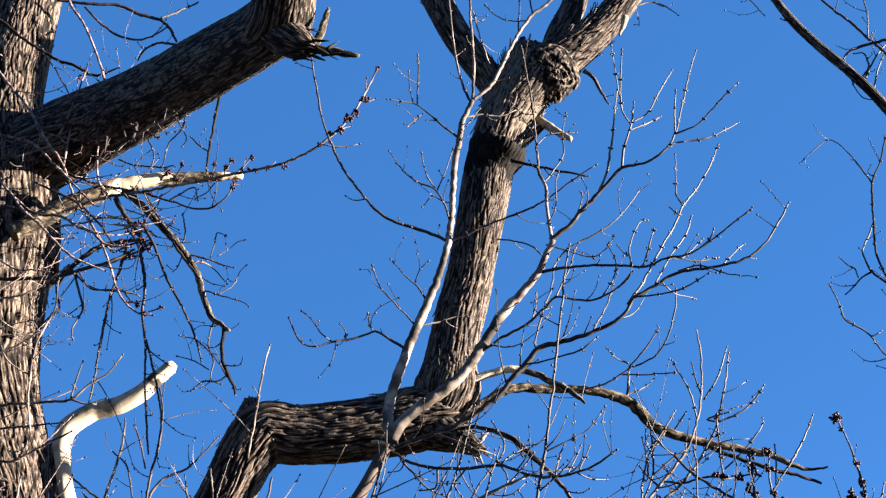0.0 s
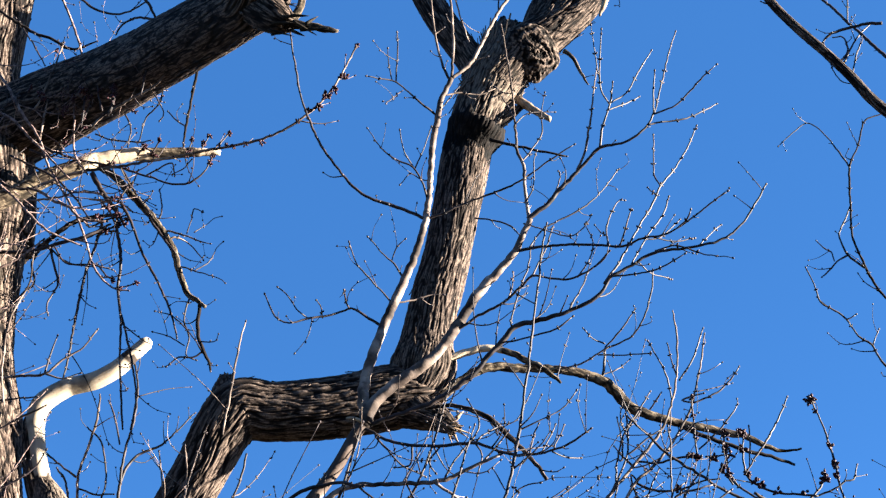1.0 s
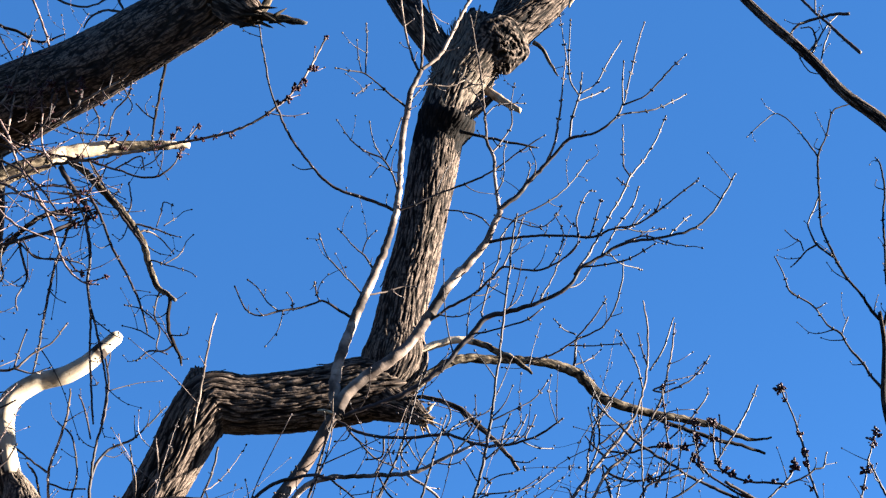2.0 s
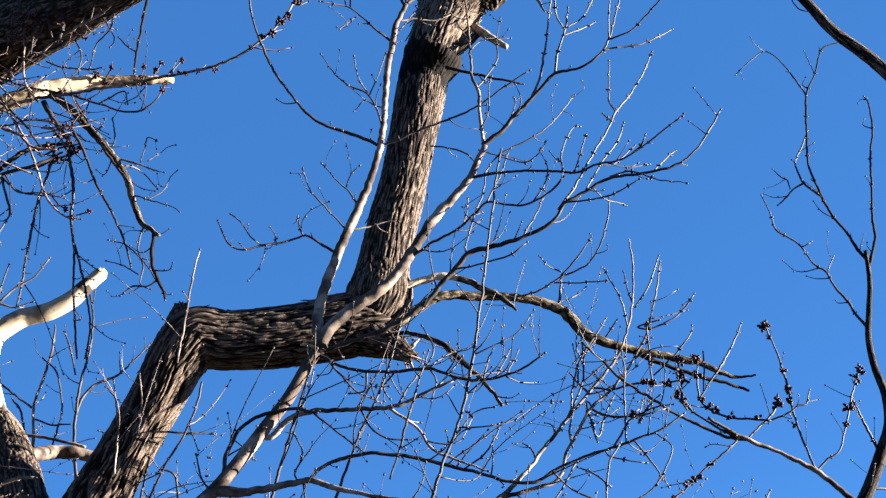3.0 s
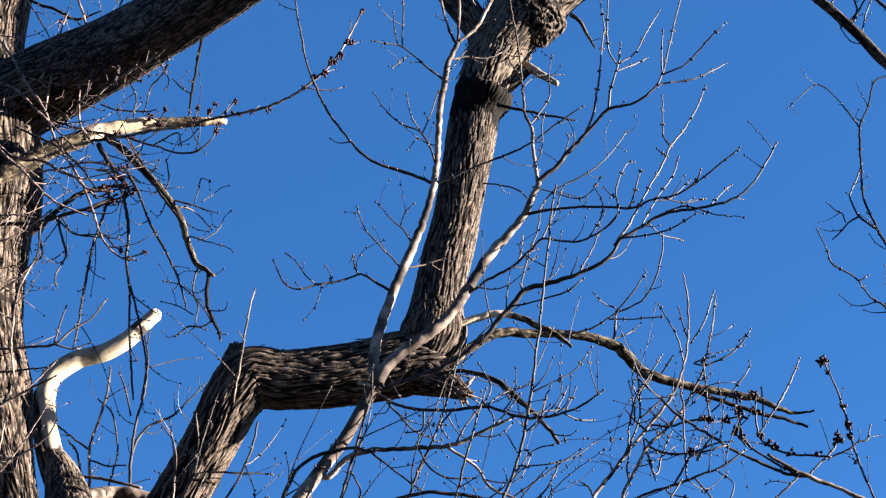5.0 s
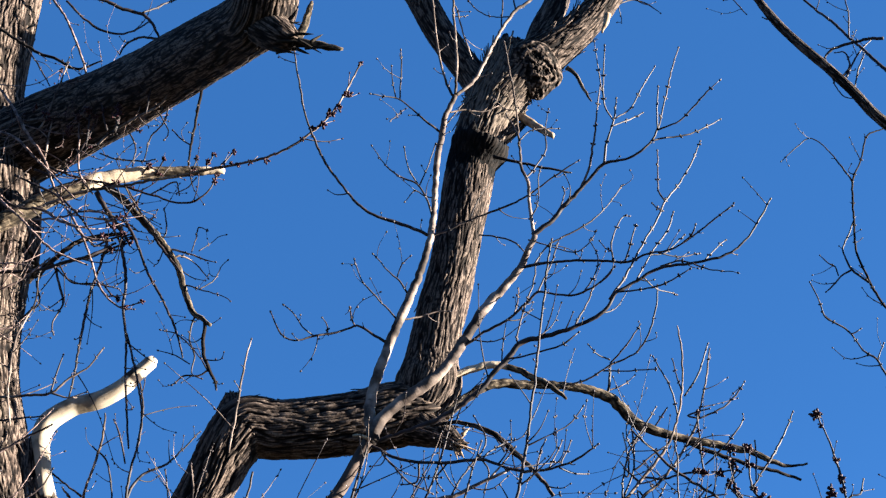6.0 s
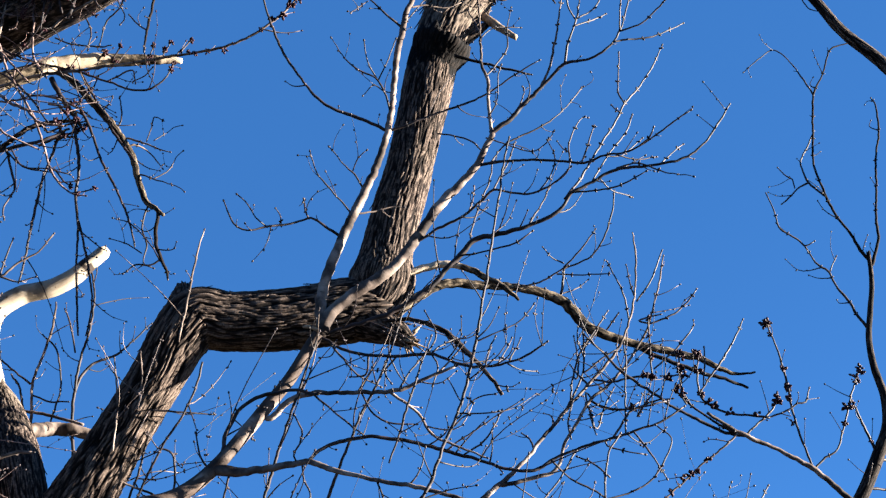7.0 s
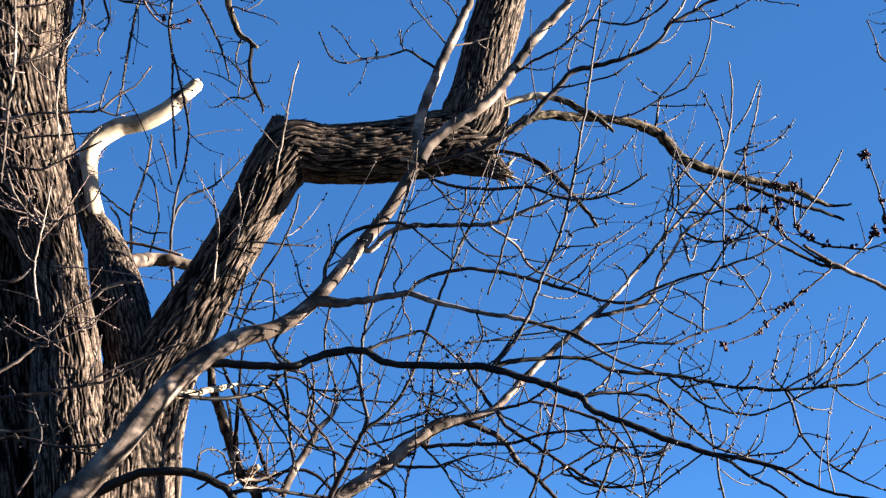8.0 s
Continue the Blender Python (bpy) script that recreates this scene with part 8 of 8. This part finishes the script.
grow("nx_lp_t", "twig", "lp_a", "twig", (.874, 6.231, 3.964, .0043), (.963, 6.236, 3.932, .0043), (1.065, 6.234, 3.933, .0043), (1.166, 6.217, 3.964, .0043), (1.243, 6.215, 3.976, .0032))
grow("nx_lp_u", "twig", "lp_a", "shoot", (1.085, 6.243, 3.896, .0043), (1.134, 6.247, 3.976, .0043), (1.187, 6.24, 4.027, .0032))
grow("nx_cr_n", "twig", "cross_r", "shoot", (1.147, 6.09, 4.069, .0042), (1.227, 6.09, 4.14, .0042), (1.293, 6.081, 4.215, .0042), (1.337, 6.087, 4.28, .0032), (1.345, 6.093, 4.312, .0021))
grow("nx_cr_o", "twig", "cross_r", "shoot", (1.342, 6.09, 3.95, .0042), (1.396, 6.086, 4.026, .0042), (1.467, 6.092, 4.123, .0053), (1.545, 6.107, 4.265, .0042), (1.573, 6.1, 4.325, .0032))
grow("nx_cr_p", "twig", "cross_r", "bud", (1.284, 6.09, 3.9, .0042), (1.266, 6.09, 3.948, .0042), (1.268, 6.086, 4.07, .0042), (1.261, 6.101, 4.159, .0042))
grow("nx_cr_q", "twig", "cross_r", "shoot", (1.365, 6.09, 3.991, .0032), (1.378, 6.087, 4.086, .0042), (1.384, 6.099, 4.18, .0032))
grow("nx_cr_r", "twig", "cross_r", "bud", (1.171, 6.09, 4.034, .0042), (1.246, 6.088, 4.037, .0042), (1.284, 6.086, 4.04, .0032))
grow("nx_ld_t6", "twig", "long_dead", "shoot", (.993, 6.48, 4.409, .0045), (.996, 6.48, 4.43, .0045), (1.043, 6.388, 4.478, .0044))
grow("nx_rb1", "twig", "upper_limb", "bud", (-1.681, 5.541, 5.452, .0038), (-1.671, 5.508, 5.541, .0038), (-1.675, 5.502, 5.635, .0029))
grow("nx_rb2", "twig", "upper_limb", "bud", (-1.517, 5.375, 5.397, .0038), (-1.495, 5.34, 5.45, .0037), (-1.489, 5.307, 5.504, .0028))
grow("nx_rb3", "twig", "upper_limb", "bud", (-1.569, 5.457, 5.486, .0038), (-1.607, 5.464, 5.621, .0038), (-1.623, 5.461, 5.723, .0028))
grow("nx_rb4", "twig", "wood_branch", "bud", (-1.439, 5.95, 5.576, .0041), (-1.435, 5.95, 5.581, .0041), (-1.402, 5.922, 5.642, .0041))
grow("nx_rb5", "twig", "wood_branch", "bud", (-1.501, 5.937, 5.56, .0041), (-1.468, 5.908, 5.601, .0031))
grow("nx_rb6", "twig", "bud_long", "bud", (-1.187, 5.618, 5.355, .0029), (-1.185, 5.615, 5.378, .0029), (-1.172, 5.618, 5.436, .0029))
grow("nx_rb7", "twig", "bud_long", "bud", (-1.116, 5.602, 5.361, .0029), (-1.122, 5.602, 5.374, .0029), (-1.091, 5.603, 5.444, .0029))
grow("nx_rb8", "twig", "bud_long", "bud", (-1.031, 5.581, 5.363, .0039), (-1.035, 5.581, 5.379, .0039), (-1, 5.584, 5.443, .0029))
for spot, size in (((-.571, 5.455, 5.505), .026), ((-.535, 5.450, 5.565), .028), ((-.50, 5.445, 5.59), .026), ((-.462, 5.435, 5.66), .024), ((-1.0, 5.584, 5.45), .022)):
    cluster("bud_long", spot, size)
for spot in ((-1.53, 5.72, 5.18), (-1.56, 5.74, 5.14), (-1.51, 5.74, 5.10), (-1.60, 5.74, 5.08), (-1.47, 5.73, 5.04), (-1.56, 5.75, 5.02), (-1.93, 5.50, 5.65), (-1.88, 5.50, 5.61), (-1.66, 5.42, 5.58), (-1.52, 5.42, 5.58)):
    cluster("bud_long", spot, rnd.uniform(.022, .032))
for key, spot in (("cross_r7", (1.424, 6.170, 3.930)), ("cross_r7", (1.493, 6.168, 3.898)), ("cross_r7", (1.619, 6.162, 3.885)), ("cross_r2", (1.255, 6.175, 4.010)), ("nx_cr_p", (1.266, 6.088, 3.955)), ("cross_r2", (1.289, 6.160, 3.962)),
                  ("nx_lp_q", (1.130, 6.246, 4.100)), ("nx_lp_q", (1.167, 6.250, 4.098)), ("nx_lp_t", (1.065, 6.232, 3.935))):
    cluster(key, spot, rnd.uniform(.024, .032))
grow("fork_stub", "stub", "pale_main", "wood", (-.318, 5.315, 3.870, .0085), (-.345, 5.300, 3.874, .0075), (-.368, 5.294, 3.874, .0070), (-.385, 5.290, 3.872, .0045))

# ---- thin shoots on the bark of the trunk ----
TRUNK_LINE = ((-1.66, 5.87, 2.51, .17), (-1.82, 5.95, 3.31, .14), (-1.95, 5.98, 3.73, .135), (-2.13, 6.02, 4.12, .24), (-2.30, 6.06, 4.66, .28), (-2.40, 6.11, 5.33, .33), (-2.40, 6.17, 5.68, .30), (-2.44, 6.18, 6.19, .20), (-2.43, 6.21, 6.95, .17))
trunk_shoots("trunk", TRUNK_LINE, 70, 2.9, 5.5, 0.55)
limb_shoots("upper_limb", 36, (0.02, 0.34), 0.38)
trunk_shoots("trunk_rear", ((-2.30, 6.58, 2.6, .43), (-2.45, 6.54, 3.49, .37), (-2.49, 6.51, 4.25, .25)), 16, 2.8, 4.0, 0.5)

# ---- the finest twigs of the thicket ----
fine_twigs(45, (-1.1, 1.5), (2.2, 3.15), 0.34)
fine_twigs(40, (-1.2, 0.6), (3.0, 4.1), 0.30)
fine_twigs(10, (0.1, 0.9), (4.0, 4.6), 0.36, 5.7)
fine_twigs(7, (0.8, 1.8), (3.8, 4.6), 0.34, 5.7)
